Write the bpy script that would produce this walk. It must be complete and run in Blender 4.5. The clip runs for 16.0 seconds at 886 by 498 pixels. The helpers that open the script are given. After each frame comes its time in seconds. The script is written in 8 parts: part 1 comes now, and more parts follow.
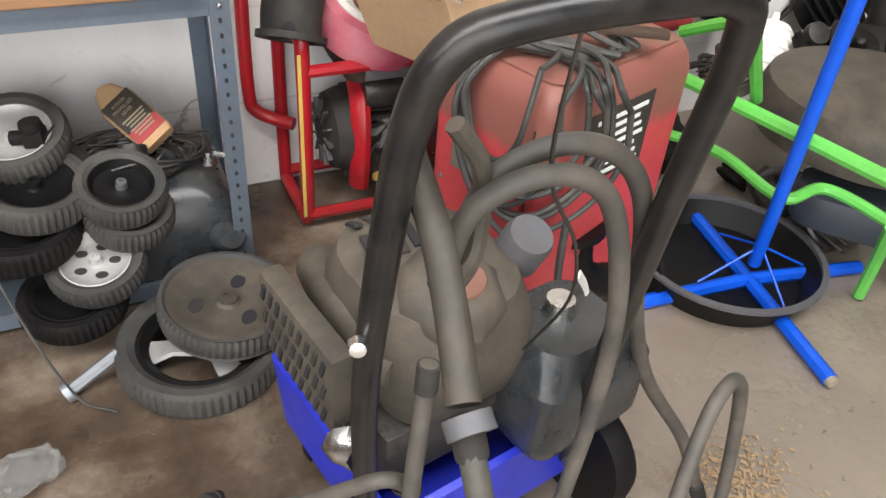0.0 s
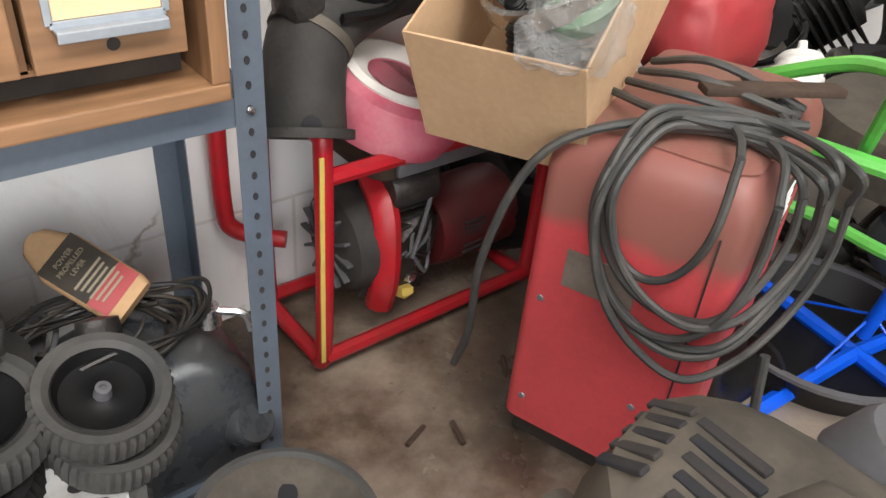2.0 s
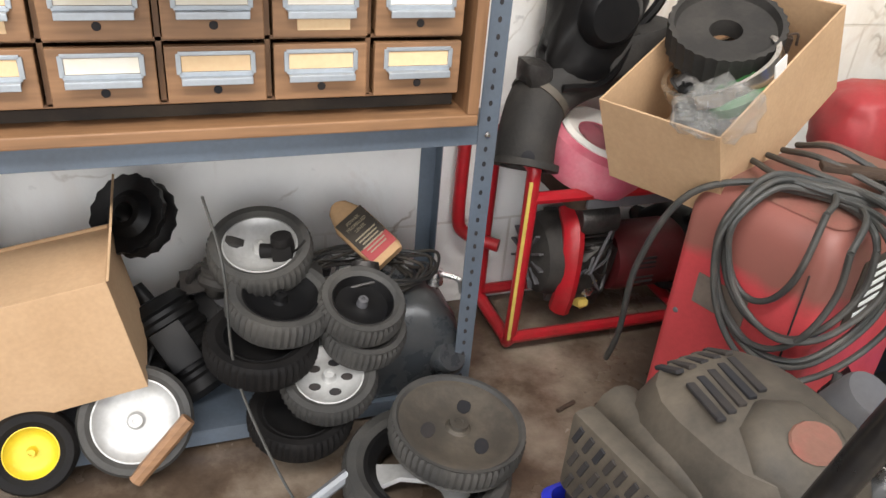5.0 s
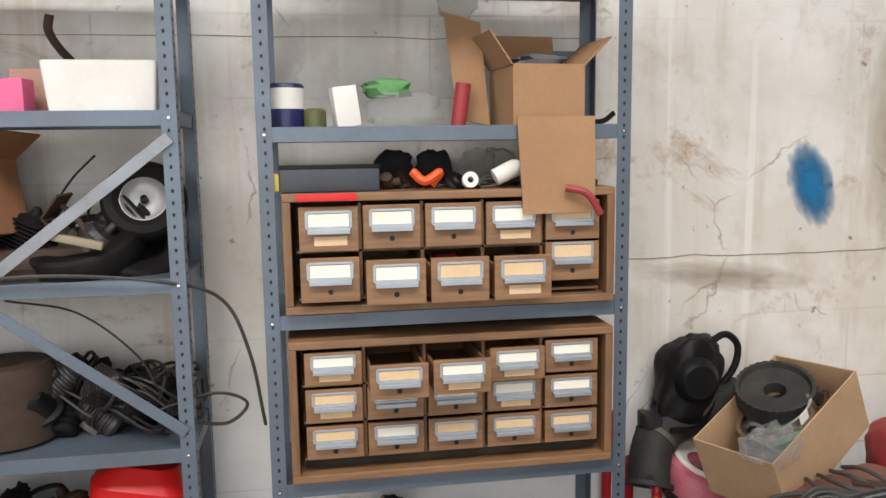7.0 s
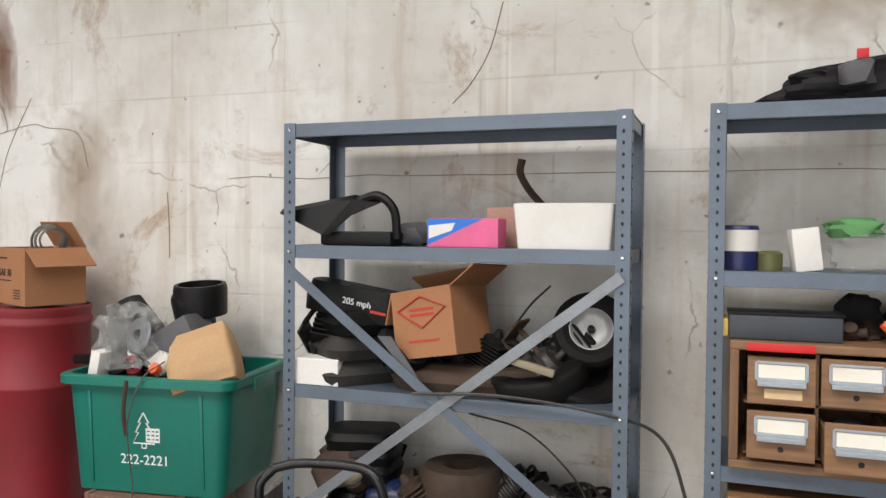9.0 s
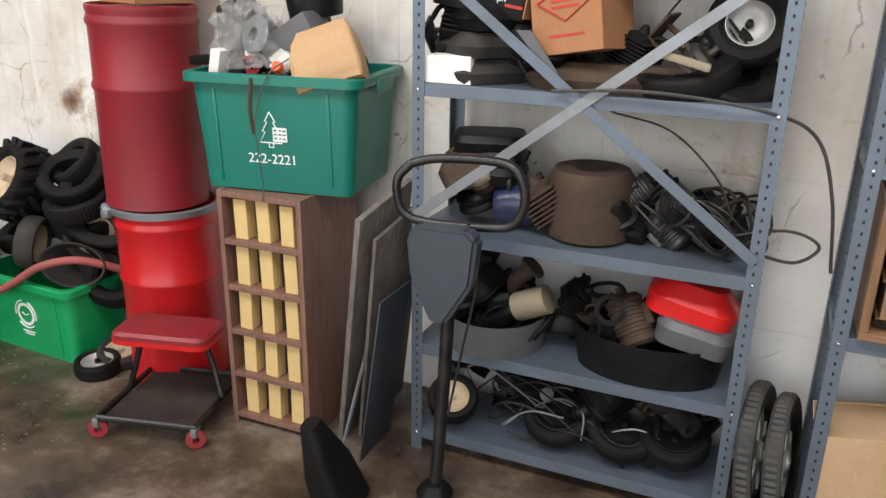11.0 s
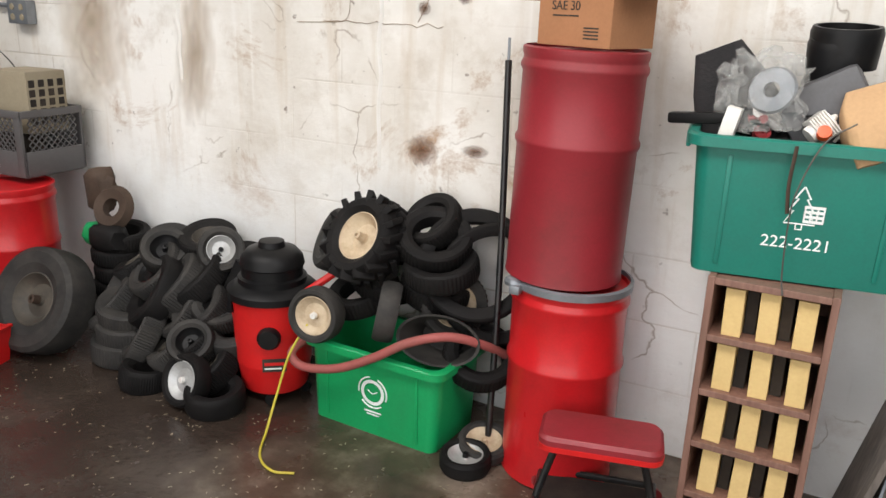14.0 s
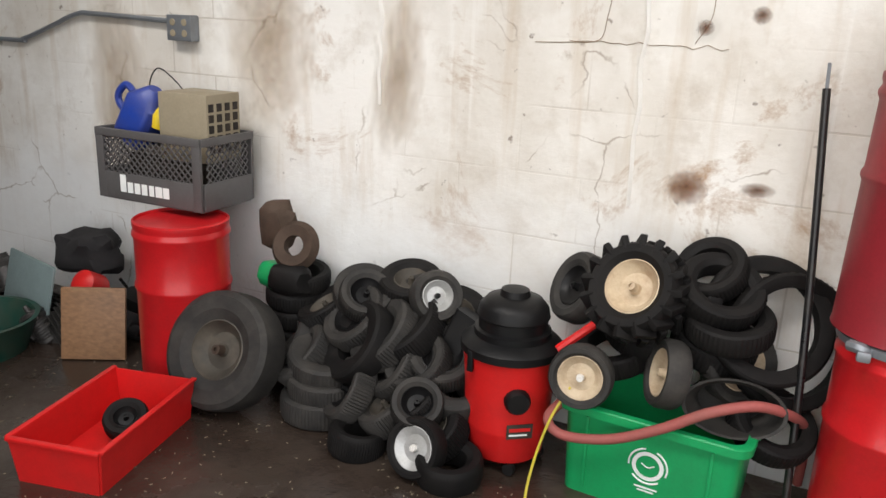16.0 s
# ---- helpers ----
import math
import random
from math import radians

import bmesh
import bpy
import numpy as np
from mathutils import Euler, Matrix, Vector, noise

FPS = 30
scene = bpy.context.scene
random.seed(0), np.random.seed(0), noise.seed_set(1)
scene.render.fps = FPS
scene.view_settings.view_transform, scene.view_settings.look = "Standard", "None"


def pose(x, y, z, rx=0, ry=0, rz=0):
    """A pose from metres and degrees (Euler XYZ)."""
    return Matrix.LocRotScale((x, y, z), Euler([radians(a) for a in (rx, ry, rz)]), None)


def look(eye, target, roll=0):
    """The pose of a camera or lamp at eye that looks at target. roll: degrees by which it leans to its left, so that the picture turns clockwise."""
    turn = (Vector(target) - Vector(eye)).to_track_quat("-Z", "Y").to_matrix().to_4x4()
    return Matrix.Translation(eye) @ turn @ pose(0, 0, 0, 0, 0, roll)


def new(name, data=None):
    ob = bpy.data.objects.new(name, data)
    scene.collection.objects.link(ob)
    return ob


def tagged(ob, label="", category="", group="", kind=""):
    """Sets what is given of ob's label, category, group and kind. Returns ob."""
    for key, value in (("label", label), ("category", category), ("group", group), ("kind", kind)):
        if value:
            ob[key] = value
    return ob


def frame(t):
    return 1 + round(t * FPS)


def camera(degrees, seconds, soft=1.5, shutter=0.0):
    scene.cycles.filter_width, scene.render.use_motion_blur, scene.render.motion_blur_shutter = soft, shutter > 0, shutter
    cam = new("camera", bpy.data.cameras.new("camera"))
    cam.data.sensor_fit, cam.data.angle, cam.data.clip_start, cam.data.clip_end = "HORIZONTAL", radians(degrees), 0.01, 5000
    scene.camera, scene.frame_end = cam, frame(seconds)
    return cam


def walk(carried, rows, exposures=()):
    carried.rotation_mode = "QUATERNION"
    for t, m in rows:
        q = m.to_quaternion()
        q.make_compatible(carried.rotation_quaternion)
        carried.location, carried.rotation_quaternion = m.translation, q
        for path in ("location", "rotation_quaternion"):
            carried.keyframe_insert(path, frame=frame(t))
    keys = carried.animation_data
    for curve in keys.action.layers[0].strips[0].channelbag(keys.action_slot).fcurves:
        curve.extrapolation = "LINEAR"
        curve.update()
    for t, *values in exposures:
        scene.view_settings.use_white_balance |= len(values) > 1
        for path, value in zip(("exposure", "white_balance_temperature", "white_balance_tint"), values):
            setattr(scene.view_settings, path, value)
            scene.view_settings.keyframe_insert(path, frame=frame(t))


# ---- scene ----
cam = camera(58.9, 16.0)
PATH = [
    (0, (0.678, -1.708, 1.129), (1.403, -0.3, -0.093), 5.1),
    (0.5, (0.519, -1.611, 1.091), (1.457, -0.329, -0.124), 4.7),
    (1, (0.413, -1.5, 1.108), (1.44, -0.26, -0.079), 3.5),
    (1.5, (0.465, -1.317, 1.055), (1.524, -0.068, -0.093), 4.5),
    (2, (0.548, -1.124, 1.001), (1.631, 0.115, -0.135), 5.5),
    (2.5, (0.581, -1.01, 0.932), (1.655, 0.232, -0.21), 5.0),
    (3, (0.585, -0.96, 0.89), (1.658, 0.272, -0.264), 5.2),
    (3.5, (0.574, -0.978, 0.943), (1.664, 0.276, -0.171), 6.5),
    (4, (0.497, -1.093, 1.022), (1.493, 0.286, -0.028), 6.7),
    (4.2, (0.454, -1.174, 1.041), (1.374, 0.266, 0.002), 6.4),
    (6.3, (0.251, -2.087, 1.28), (0.624, -0.252, 0.576), 2.5),
    (6.5, (0.153, -2.147, 1.308), (0.575, -0.259, 0.803), 1.4),
    (7, (0.119, -2.288, 1.475), (0.436, -0.331, 1.211), -0.8),
    (7.5, (0.14, -2.316, 1.561), (0.33, -0.325, 1.519), -1.6),
    (8, (0.148, -2.32, 1.605), (0.117, -0.321, 1.656), -1.3),
    (8.2, (0.101, -2.315, 1.615), (-0.042, -0.321, 1.661), -0.9),
    (8.5, (0.064, -2.313, 1.636), (-0.301, -0.347, 1.647), -0.3),
    (9, (0.035, -2.306, 1.613), (-0.651, -0.428, 1.561), 0.5),
    (9.5, (-0.027, -2.35, 1.581), (-0.821, -0.522, 1.42), 0.6),
    (10, (-0.062, -2.384, 1.532), (-0.872, -0.596, 1.148), 0.4),
    (10.2, (-0.081, -2.408, 1.51), (-0.868, -0.63, 1.039), 0.7),
    (12.3, (-0.595, -2.246, 1.421), (-1.374, -0.558, 0.683), 2.8),
    (12.5, (-0.69, -2.253, 1.418), (-1.518, -0.585, 0.69), 2.9),
    (13, (-1.004, -2.353, 1.429), (-1.867, -0.702, 0.702), 1.6),
    (13.5, (-1.239, -2.441, 1.434), (-2.104, -0.77, 0.755), 2.1),
    (14, (-1.514, -2.467, 1.447), (-2.38, -0.766, 0.849), 2.2),
    (14.5, (-1.733, -2.489, 1.477), (-2.59, -0.749, 0.992), 1.4),
    (15, (-1.973, -2.578, 1.518), (-2.791, -0.798, 1.116), 0.5),
    (15.5, (-2.193, -2.604, 1.473), (-3.041, -0.849, 1.023), 1.8),
    (16, (-2.454, -2.554, 1.427), (-3.311, -0.839, 0.86), 2.5),
]
walk(cam, [(t, look(eye, target, roll)) for t, eye, target, roll in PATH],
     [(0, 0.45), (3.0, 0.35), (4.2, 0.35), (6.3, -0.15), (7.0, -0.5), (8.5, -0.72), (10.2, -0.6), (12.3, -0.08), (14.5, -0.38), (16.0, -0.35)])

# ---- light ----
world = bpy.data.worlds.new("world")
scene.world = world
world.use_nodes = True
wn = world.node_tree
sky = wn.nodes.new("ShaderNodeTexSky")
sky.sky_type = "NISHITA"
sky.sun_disc = False
sky.sun_elevation, sky.sun_rotation = radians(50), radians(200)
sky.air_density, sky.dust_density = 1.0, 3.0
wn.links.new(sky.outputs[0], wn.nodes["Background"].inputs[0])
wn.nodes["Background"].inputs[1].default_value = 0.12

sun = new("sun", bpy.data.lights.new("sun", "SUN"))
sun.data.energy, sun.data.angle, sun.data.color = 1.0, radians(12), (1.0, 0.96, 0.9)
sun.matrix_world = look((0, -10, 12), (2.0, 0, 0))

# daylight of the wide garage doorway behind the walker
door_light = new("doorway_daylight", bpy.data.lights.new("doorway_daylight", "AREA"))
door_light.data.shape = "RECTANGLE"
door_light.data.size, door_light.data.size_y = 6.4, 2.9
door_light.data.energy, door_light.data.color = 150, (1.0, 0.985, 0.972)
door_light.matrix_world = look((-1.35, -4.42, 1.62), (-1.35, 0, 0.9))

# added overhead light, through an unseen ceiling opening made for it
overhead_fill = new("overhead_fill_lamp", bpy.data.lights.new("overhead_fill_lamp", "AREA"))
overhead_fill.data.shape = "RECTANGLE"
overhead_fill.data.size, overhead_fill.data.size_y = 8.6, 1.0
overhead_fill.data.energy, overhead_fill.data.color = 230, (1.0, 0.985, 0.965)
overhead_fill.matrix_world = look((-1.4, -2.1, 3.32), (-1.4, -2.099, 0))

# ---- materials ----
MATS = {}


def mat(name, col, rough=0.6, metal=0.0, dirt=(0.12, 0.09, 0.06), amount=0.35, scale=6.0, bump=0.15, coat=0.0, spec=0.5, fine=120.0):
    """Colour with grime at two scales, uneven gloss and a fine relief."""
    if name in MATS:
        return MATS[name]
    m = bpy.data.materials.new(name)
    m.use_nodes = True
    nt = m.node_tree
    n, lk = nt.nodes, nt.links
    b = n["Principled BSDF"]
    tc = n.new("ShaderNodeTexCoord")
    info = n.new("ShaderNodeObjectInfo")
    off = n.new("ShaderNodeVectorMath")
    off.operation = "ADD"
    lk.new(tc.outputs["Object"], off.inputs[0])
    lk.new(info.outputs["Random"], off.inputs[1])
    big = n.new("ShaderNodeTexNoise")
    big.inputs["Scale"].default_value, big.inputs["Detail"].default_value = scale, 8
    big.inputs["Roughness"].default_value = 0.65
    small = n.new("ShaderNodeTexNoise")
    small.inputs["Scale"].default_value, small.inputs["Detail"].default_value = fine, 4
    for x in (big, small):
        lk.new(off.outputs[0], x.inputs["Vector"])
    r1 = n.new("ShaderNodeValToRGB")
    r1.color_ramp.elements[0].position, r1.color_ramp.elements[1].position = 0.42, 0.72
    lk.new(big.outputs[0], r1.inputs[0])
    f1 = n.new("ShaderNodeMath")
    f1.operation = "MULTIPLY"
    f1.inputs[1].default_value = amount
    lk.new(r1.outputs[0], f1.inputs[0])
    mix = n.new("ShaderNodeMixRGB")
    mix.inputs[1].default_value, mix.inputs[2].default_value = (*col, 1), (*dirt, 1)
    lk.new(f1.outputs[0], mix.inputs[0])
    mix2 = n.new("ShaderNodeMixRGB")
    mix2.blend_type = "OVERLAY"
    mix2.inputs[0].default_value = 0.12
    lk.new(mix.outputs[0], mix2.inputs[1])
    lk.new(small.outputs[0], mix2.inputs[2])
    lk.new(mix2.outputs[0], b.inputs["Base Color"])
    rr = n.new("ShaderNodeMapRange")
    rr.inputs[3].default_value, rr.inputs[4].default_value = max(rough - 0.12, 0.03), min(rough + 0.2, 1)
    lk.new(big.outputs[0], rr.inputs[0])
    lk.new(rr.outputs[0], b.inputs["Roughness"])
    b.inputs["Metallic"].default_value = metal
    b.inputs["Coat Weight"].default_value = coat
    b.inputs["Specular IOR Level"].default_value = spec
    if bump:
        bp = n.new("ShaderNodeBump")
        bp.inputs["Strength"].default_value, bp.inputs["Distance"].default_value = bump, 0.004
        lk.new(small.outputs[0], bp.inputs["Height"])
        lk.new(bp.outputs[0], b.inputs["Normal"])
    MATS[name] = m
    return m


def wood_mat(name, c1, c2, rough=0.5, axis="X"):
    m = bpy.data.materials.new(name)
    m.use_nodes = True
    n, lk = m.node_tree.nodes, m.node_tree.links
    b = n["Principled BSDF"]
    tc = n.new("ShaderNodeTexCoord")
    info = n.new("ShaderNodeObjectInfo")
    add = n.new("ShaderNodeVectorMath")
    add.operation = "ADD"
    mp = n.new("ShaderNodeMapping")
    mp.inputs["Scale"].default_value = (3, 40, 40) if axis == "X" else (40, 40, 3)
    lk.new(tc.outputs["Object"], add.inputs[0])
    lk.new(info.outputs["Random"], add.inputs[1])
    lk.new(add.outputs[0], mp.inputs[0])
    no = n.new("ShaderNodeTexNoise")
    no.inputs["Scale"].default_value, no.inputs["Detail"].default_value = 2.2, 8
    lk.new(mp.outputs[0], no.inputs["Vector"])
    rp = n.new("ShaderNodeValToRGB")
    rp.color_ramp.elements[0].color, rp.color_ramp.elements[1].color = (*c1, 1), (*c2, 1)
    rp.color_ramp.elements[0].position, rp.color_ramp.elements[1].position = 0.3, 0.7
    lk.new(no.outputs[0], rp.inputs[0])
    n2 = n.new("ShaderNodeTexNoise")
    n2.inputs["Scale"].default_value, n2.inputs["Detail"].default_value = 9, 6
    lk.new(tc.outputs["Object"], n2.inputs["Vector"])
    r2 = n.new("ShaderNodeValToRGB")
    r2.color_ramp.elements[0].position, r2.color_ramp.elements[1].position = 0.5, 0.8
    r2.color_ramp.elements[1].color = (0.45, 0.45, 0.45, 1)
    lk.new(n2.outputs[0], r2.inputs[0])
    mx = n.new("ShaderNodeMixRGB")
    mx.inputs[2].default_value = (0.09, 0.06, 0.04, 1)
    lk.new(r2.outputs[0], mx.inputs[0])
    lk.new(rp.outputs[0], mx.inputs[1])
    lk.new(mx.outputs[0], b.inputs["Base Color"])
    b.inputs["Roughness"].default_value = rough
    bp = n.new("ShaderNodeBump")
    bp.inputs["Strength"].default_value, bp.inputs["Distance"].default_value = 0.15, 0.002
    lk.new(no.outputs[0], bp.inputs["Height"])
    lk.new(bp.outputs[0], b.inputs["Normal"])
    return m


def wall_mat():
    """Old whitewash over blocks: grime, drips, rust blooms, faint joints."""
    m = bpy.data.materials.new("whitewashed_block")
    m.use_nodes = True
    n, lk = m.node_tree.nodes, m.node_tree.links
    b = n["Principled BSDF"]
    tc = n.new("ShaderNodeTexCoord")

    def noise_tex(scale, detail=8, rough=0.6, stretch=None, dist=0.0):
        t = n.new("ShaderNodeTexNoise")
        t.inputs["Scale"].default_value, t.inputs["Detail"].default_value = scale, detail
        t.inputs["Roughness"].default_value, t.inputs["Distortion"].default_value = rough, dist
        mp = n.new("ShaderNodeMapping")
        mp.inputs["Scale"].default_value = stretch or (1, 1, 1)
        lk.new(tc.outputs["Object"], mp.inputs[0])
        lk.new(mp.outputs[0], t.inputs["Vector"])
        return t.outputs[0]

    def ramp(src, p0, p1, top=1.0):
        r = n.new("ShaderNodeValToRGB")
        r.color_ramp.elements[0].position, r.color_ramp.elements[1].position = p0, p1
        r.color_ramp.elements[1].color = (top, top, top, 1)
        lk.new(src, r.inputs[0])
        return r.outputs[0]

    def over(base, fac, col):
        x = n.new("ShaderNodeMixRGB")
        x.inputs[2].default_value = (*col, 1)
        lk.new(fac, x.inputs[0])
        lk.new(base, x.inputs[1])
        return x.outputs[0]

    c = n.new("ShaderNodeRGB")
    c.outputs[0].default_value = (0.66, 0.62, 0.56, 1)
    col = over(c.outputs[0], ramp(noise_tex(1.3, 6), 0.42, 0.6), (0.83, 0.81, 0.77))
    col = over(col, ramp(noise_tex(5.0, 10, 0.7), 0.52, 0.74, 0.6), (0.46, 0.39, 0.31))
    col = over(col, ramp(noise_tex(3.0, 6, 0.6, (3.0, 1, 0.3)), 0.54, 0.72, 0.6), (0.52, 0.42, 0.31))
    col = over(col, ramp(noise_tex(2.2, 4, 0.5, (7.0, 1, 0.12)), 0.64, 0.70, 0.6), (0.80, 0.78, 0.74))
    col = over(col, ramp(noise_tex(2.0, 8, 0.75, None, 0.6), 0.58, 0.7, 0.85), (0.36, 0.22, 0.12))
    col = over(col, ramp(noise_tex(22.0, 3, 0.5), 0.68, 0.74, 0.75), (0.16, 0.12, 0.09))
    # whiter and slightly bluer towards the bottom, ragged along its top
    sz = n.new("ShaderNodeSeparateXYZ")
    lk.new(tc.outputs["Object"], sz.inputs[0])
    edge = n.new("ShaderNodeMath")
    edge.operation = "MULTIPLY_ADD"
    edge.inputs[1].default_value = 0.9
    lk.new(noise_tex(2.2, 8, 0.65), edge.inputs[0])
    lk.new(sz.outputs[2], edge.inputs[2])
    coat = n.new("ShaderNodeMapRange")
    coat.inputs[1].default_value, coat.inputs[2].default_value = 0.95, 1.3
    coat.inputs[3].default_value, coat.inputs[4].default_value = 0.72, 0.0
    lk.new(edge.outputs[0], coat.inputs[0])
    col = over(col, coat.outputs[0], (0.83, 0.84, 0.84))
    # cracks: thin lines of a warped cell pattern, broken up
    vo = n.new("ShaderNodeTexVoronoi")
    vo.feature = "DISTANCE_TO_EDGE"
    vo.inputs["Scale"].default_value = 1.5
    wob = n.new("ShaderNodeTexNoise")
    wob.inputs["Scale"].default_value, wob.inputs["Detail"].default_value = 3.0, 6
    ad = n.new("ShaderNodeMixRGB")
    ad.blend_type = "ADD"
    ad.inputs[0].default_value = 0.35
    lk.new(tc.outputs["Object"], ad.inputs[1])
    lk.new(tc.outputs["Object"], wob.inputs["Vector"])
    lk.new(wob.outputs[1], ad.inputs[2])
    lk.new(ad.outputs[0], vo.inputs["Vector"])
    inv = n.new("ShaderNodeMapRange")
    inv.inputs[1].default_value, inv.inputs[2].default_value = 0.0, 0.007
    inv.inputs[3].default_value, inv.inputs[4].default_value = 1.0, 0.0
    lk.new(vo.outputs["Distance"], inv.inputs[0])
    mul = n.new("ShaderNodeMath")
    mul.operation = "MULTIPLY"
    lk.new(inv.outputs[0], mul.inputs[0])
    lk.new(ramp(noise_tex(2.7, 3), 0.52, 0.6, 0.7), mul.inputs[1])
    col = over(col, mul.outputs[0], (0.26, 0.2, 0.14))
    # the faint joints of the blocks under the paint
    br = n.new("ShaderNodeTexBrick")
    sw = n.new("ShaderNodeSeparateXYZ")
    cb = n.new("ShaderNodeCombineXYZ")
    lk.new(tc.outputs["Object"], sw.inputs[0])
    lk.new(sw.outputs[0], cb.inputs[0])
    lk.new(sw.outputs[2], cb.inputs[1])
    lk.new(cb.outputs[0], br.inputs["Vector"])
    br.inputs["Scale"].default_value = 1.0
    br.inputs["Brick Width"].default_value, br.inputs["Row Height"].default_value = 0.46, 0.23
    br.inputs["Mortar Size"].default_value, br.inputs["Mortar Smooth"].default_value = 0.004, 0.4
    mul2 = n.new("ShaderNodeMath")
    mul2.operation = "MULTIPLY"
    lk.new(br.outputs["Fac"], mul2.inputs[0])
    lk.new(ramp(noise_tex(1.1, 3), 0.45, 0.65, 0.5), mul2.inputs[1])
    col = over(col, mul2.outputs[0], (0.42, 0.36, 0.29))
    lk.new(col, b.inputs["Base Color"])
    b.inputs["Roughness"].default_value = 0.75
    hs = n.new("ShaderNodeMath")
    hs.operation = "SUBTRACT"
    lk.new(noise_tex(14, 10, 0.6), hs.inputs[0])
    lk.new(mul2.outputs[0], hs.inputs[1])
    bp = n.new("ShaderNodeBump")
    bp.inputs["Strength"].default_value, bp.inputs["Distance"].default_value = 0.45, 0.008
    lk.new(hs.outputs[0], bp.inputs["Height"])
    lk.new(bp.outputs[0], b.inputs["Normal"])
    return m


def floor_mat():
    """Concrete under soil and oil, wet in places."""
    m = bpy.data.materials.new("oily_concrete")
    m.use_nodes = True
    n, lk = m.node_tree.nodes, m.node_tree.links
    b = n["Principled BSDF"]
    tc = n.new("ShaderNodeTexCoord")

    def nz(scale, detail=8, rough=0.62):
        t = n.new("ShaderNodeTexNoise")
        t.inputs["Scale"].default_value, t.inputs["Detail"].default_value, t.inputs["Roughness"].default_value = scale, detail, rough
        lk.new(tc.outputs["Object"], t.inputs["Vector"])
        return t.outputs[0]

    rp = n.new("ShaderNodeValToRGB")
    e = rp.color_ramp.elements
    e[0].position, e[0].color = 0.36, (0.03, 0.02, 0.014, 1)
    e[1].position, e[1].color = 0.68, (0.3, 0.245, 0.19, 1)
    mid = e.new(0.5)
    mid.color = (0.095, 0.067, 0.047, 1)
    lk.new(nz(2.4, 10), rp.inputs[0])
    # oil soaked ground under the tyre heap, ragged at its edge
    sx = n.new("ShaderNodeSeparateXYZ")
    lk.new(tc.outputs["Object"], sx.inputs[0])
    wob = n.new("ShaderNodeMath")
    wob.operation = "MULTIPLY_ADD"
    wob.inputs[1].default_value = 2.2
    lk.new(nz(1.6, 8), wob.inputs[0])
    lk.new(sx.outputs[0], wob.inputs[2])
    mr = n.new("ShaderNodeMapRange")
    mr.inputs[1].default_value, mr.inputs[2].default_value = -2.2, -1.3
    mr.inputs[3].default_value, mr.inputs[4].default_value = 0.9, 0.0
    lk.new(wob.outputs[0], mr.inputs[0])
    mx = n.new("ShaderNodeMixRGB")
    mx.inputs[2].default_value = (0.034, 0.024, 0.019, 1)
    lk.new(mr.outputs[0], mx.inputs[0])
    # paler concrete towards +x and -y, ragged at its edge
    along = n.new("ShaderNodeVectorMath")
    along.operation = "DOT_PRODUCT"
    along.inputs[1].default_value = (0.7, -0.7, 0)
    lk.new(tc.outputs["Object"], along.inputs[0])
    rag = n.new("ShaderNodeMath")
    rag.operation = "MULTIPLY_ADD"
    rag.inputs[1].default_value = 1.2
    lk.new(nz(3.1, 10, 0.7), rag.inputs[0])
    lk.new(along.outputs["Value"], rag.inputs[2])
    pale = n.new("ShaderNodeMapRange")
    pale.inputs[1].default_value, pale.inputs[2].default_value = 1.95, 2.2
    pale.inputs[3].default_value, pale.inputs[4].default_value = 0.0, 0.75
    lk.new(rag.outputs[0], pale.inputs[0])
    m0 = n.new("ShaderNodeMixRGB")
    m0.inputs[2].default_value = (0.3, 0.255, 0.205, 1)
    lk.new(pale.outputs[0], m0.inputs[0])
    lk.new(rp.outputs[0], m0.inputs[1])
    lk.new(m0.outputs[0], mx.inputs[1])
    sp = n.new("ShaderNodeValToRGB")
    sp.color_ramp.elements[0].position, sp.color_ramp.elements[1].position = 0.66, 0.72
    sp.color_ramp.elements[1].color = (0.6, 0.6, 0.6, 1)
    lk.new(nz(34, 4), sp.inputs[0])
    m2 = n.new("ShaderNodeMixRGB")
    m2.inputs[2].default_value = (0.05, 0.035, 0.025, 1)
    lk.new(sp.outputs[0], m2.inputs[0])
    lk.new(mx.outputs[0], m2.inputs[1])
    lk.new(m2.outputs[0], b.inputs["Base Color"])
    rr = n.new("ShaderNodeMapRange")
    rr.inputs[1].default_value, rr.inputs[2].default_value = 0.5, 0.66
    rr.inputs[3].default_value, rr.inputs[4].default_value = 0.08, 0.7
    lk.new(nz(1.9, 6), rr.inputs[0])
    lk.new(rr.outputs[0], b.inputs["Roughness"])
    bp = n.new("ShaderNodeBump")
    bp.inputs["Strength"].default_value, bp.inputs["Distance"].default_value = 0.5, 0.006
    lk.new(nz(26, 10), bp.inputs["Height"])
    lk.new(bp.outputs[0], b.inputs["Normal"])
    return m


def glass_mat(name, col, rough, alpha):
    """Thin clear plastic film."""
    m = bpy.data.materials.new(name)
    m.use_nodes = True
    n, lk = m.node_tree.nodes, m.node_tree.links
    b = n["Principled BSDF"]
    b.inputs["Base Color"].default_value = (*col, 1)
    b.inputs["Roughness"].default_value = rough
    b.inputs["Alpha"].default_value = alpha
    t = n.new("ShaderNodeTexNoise")
    t.inputs["Scale"].default_value, t.inputs["Detail"].default_value = 25, 4
    bp = n.new("ShaderNodeBump")
    bp.inputs["Strength"].default_value, bp.inputs["Distance"].default_value = 1.0, 0.02
    lk.new(t.outputs[0], bp.inputs["Height"])
    lk.new(bp.outputs[0], b.inputs["Normal"])
    return m


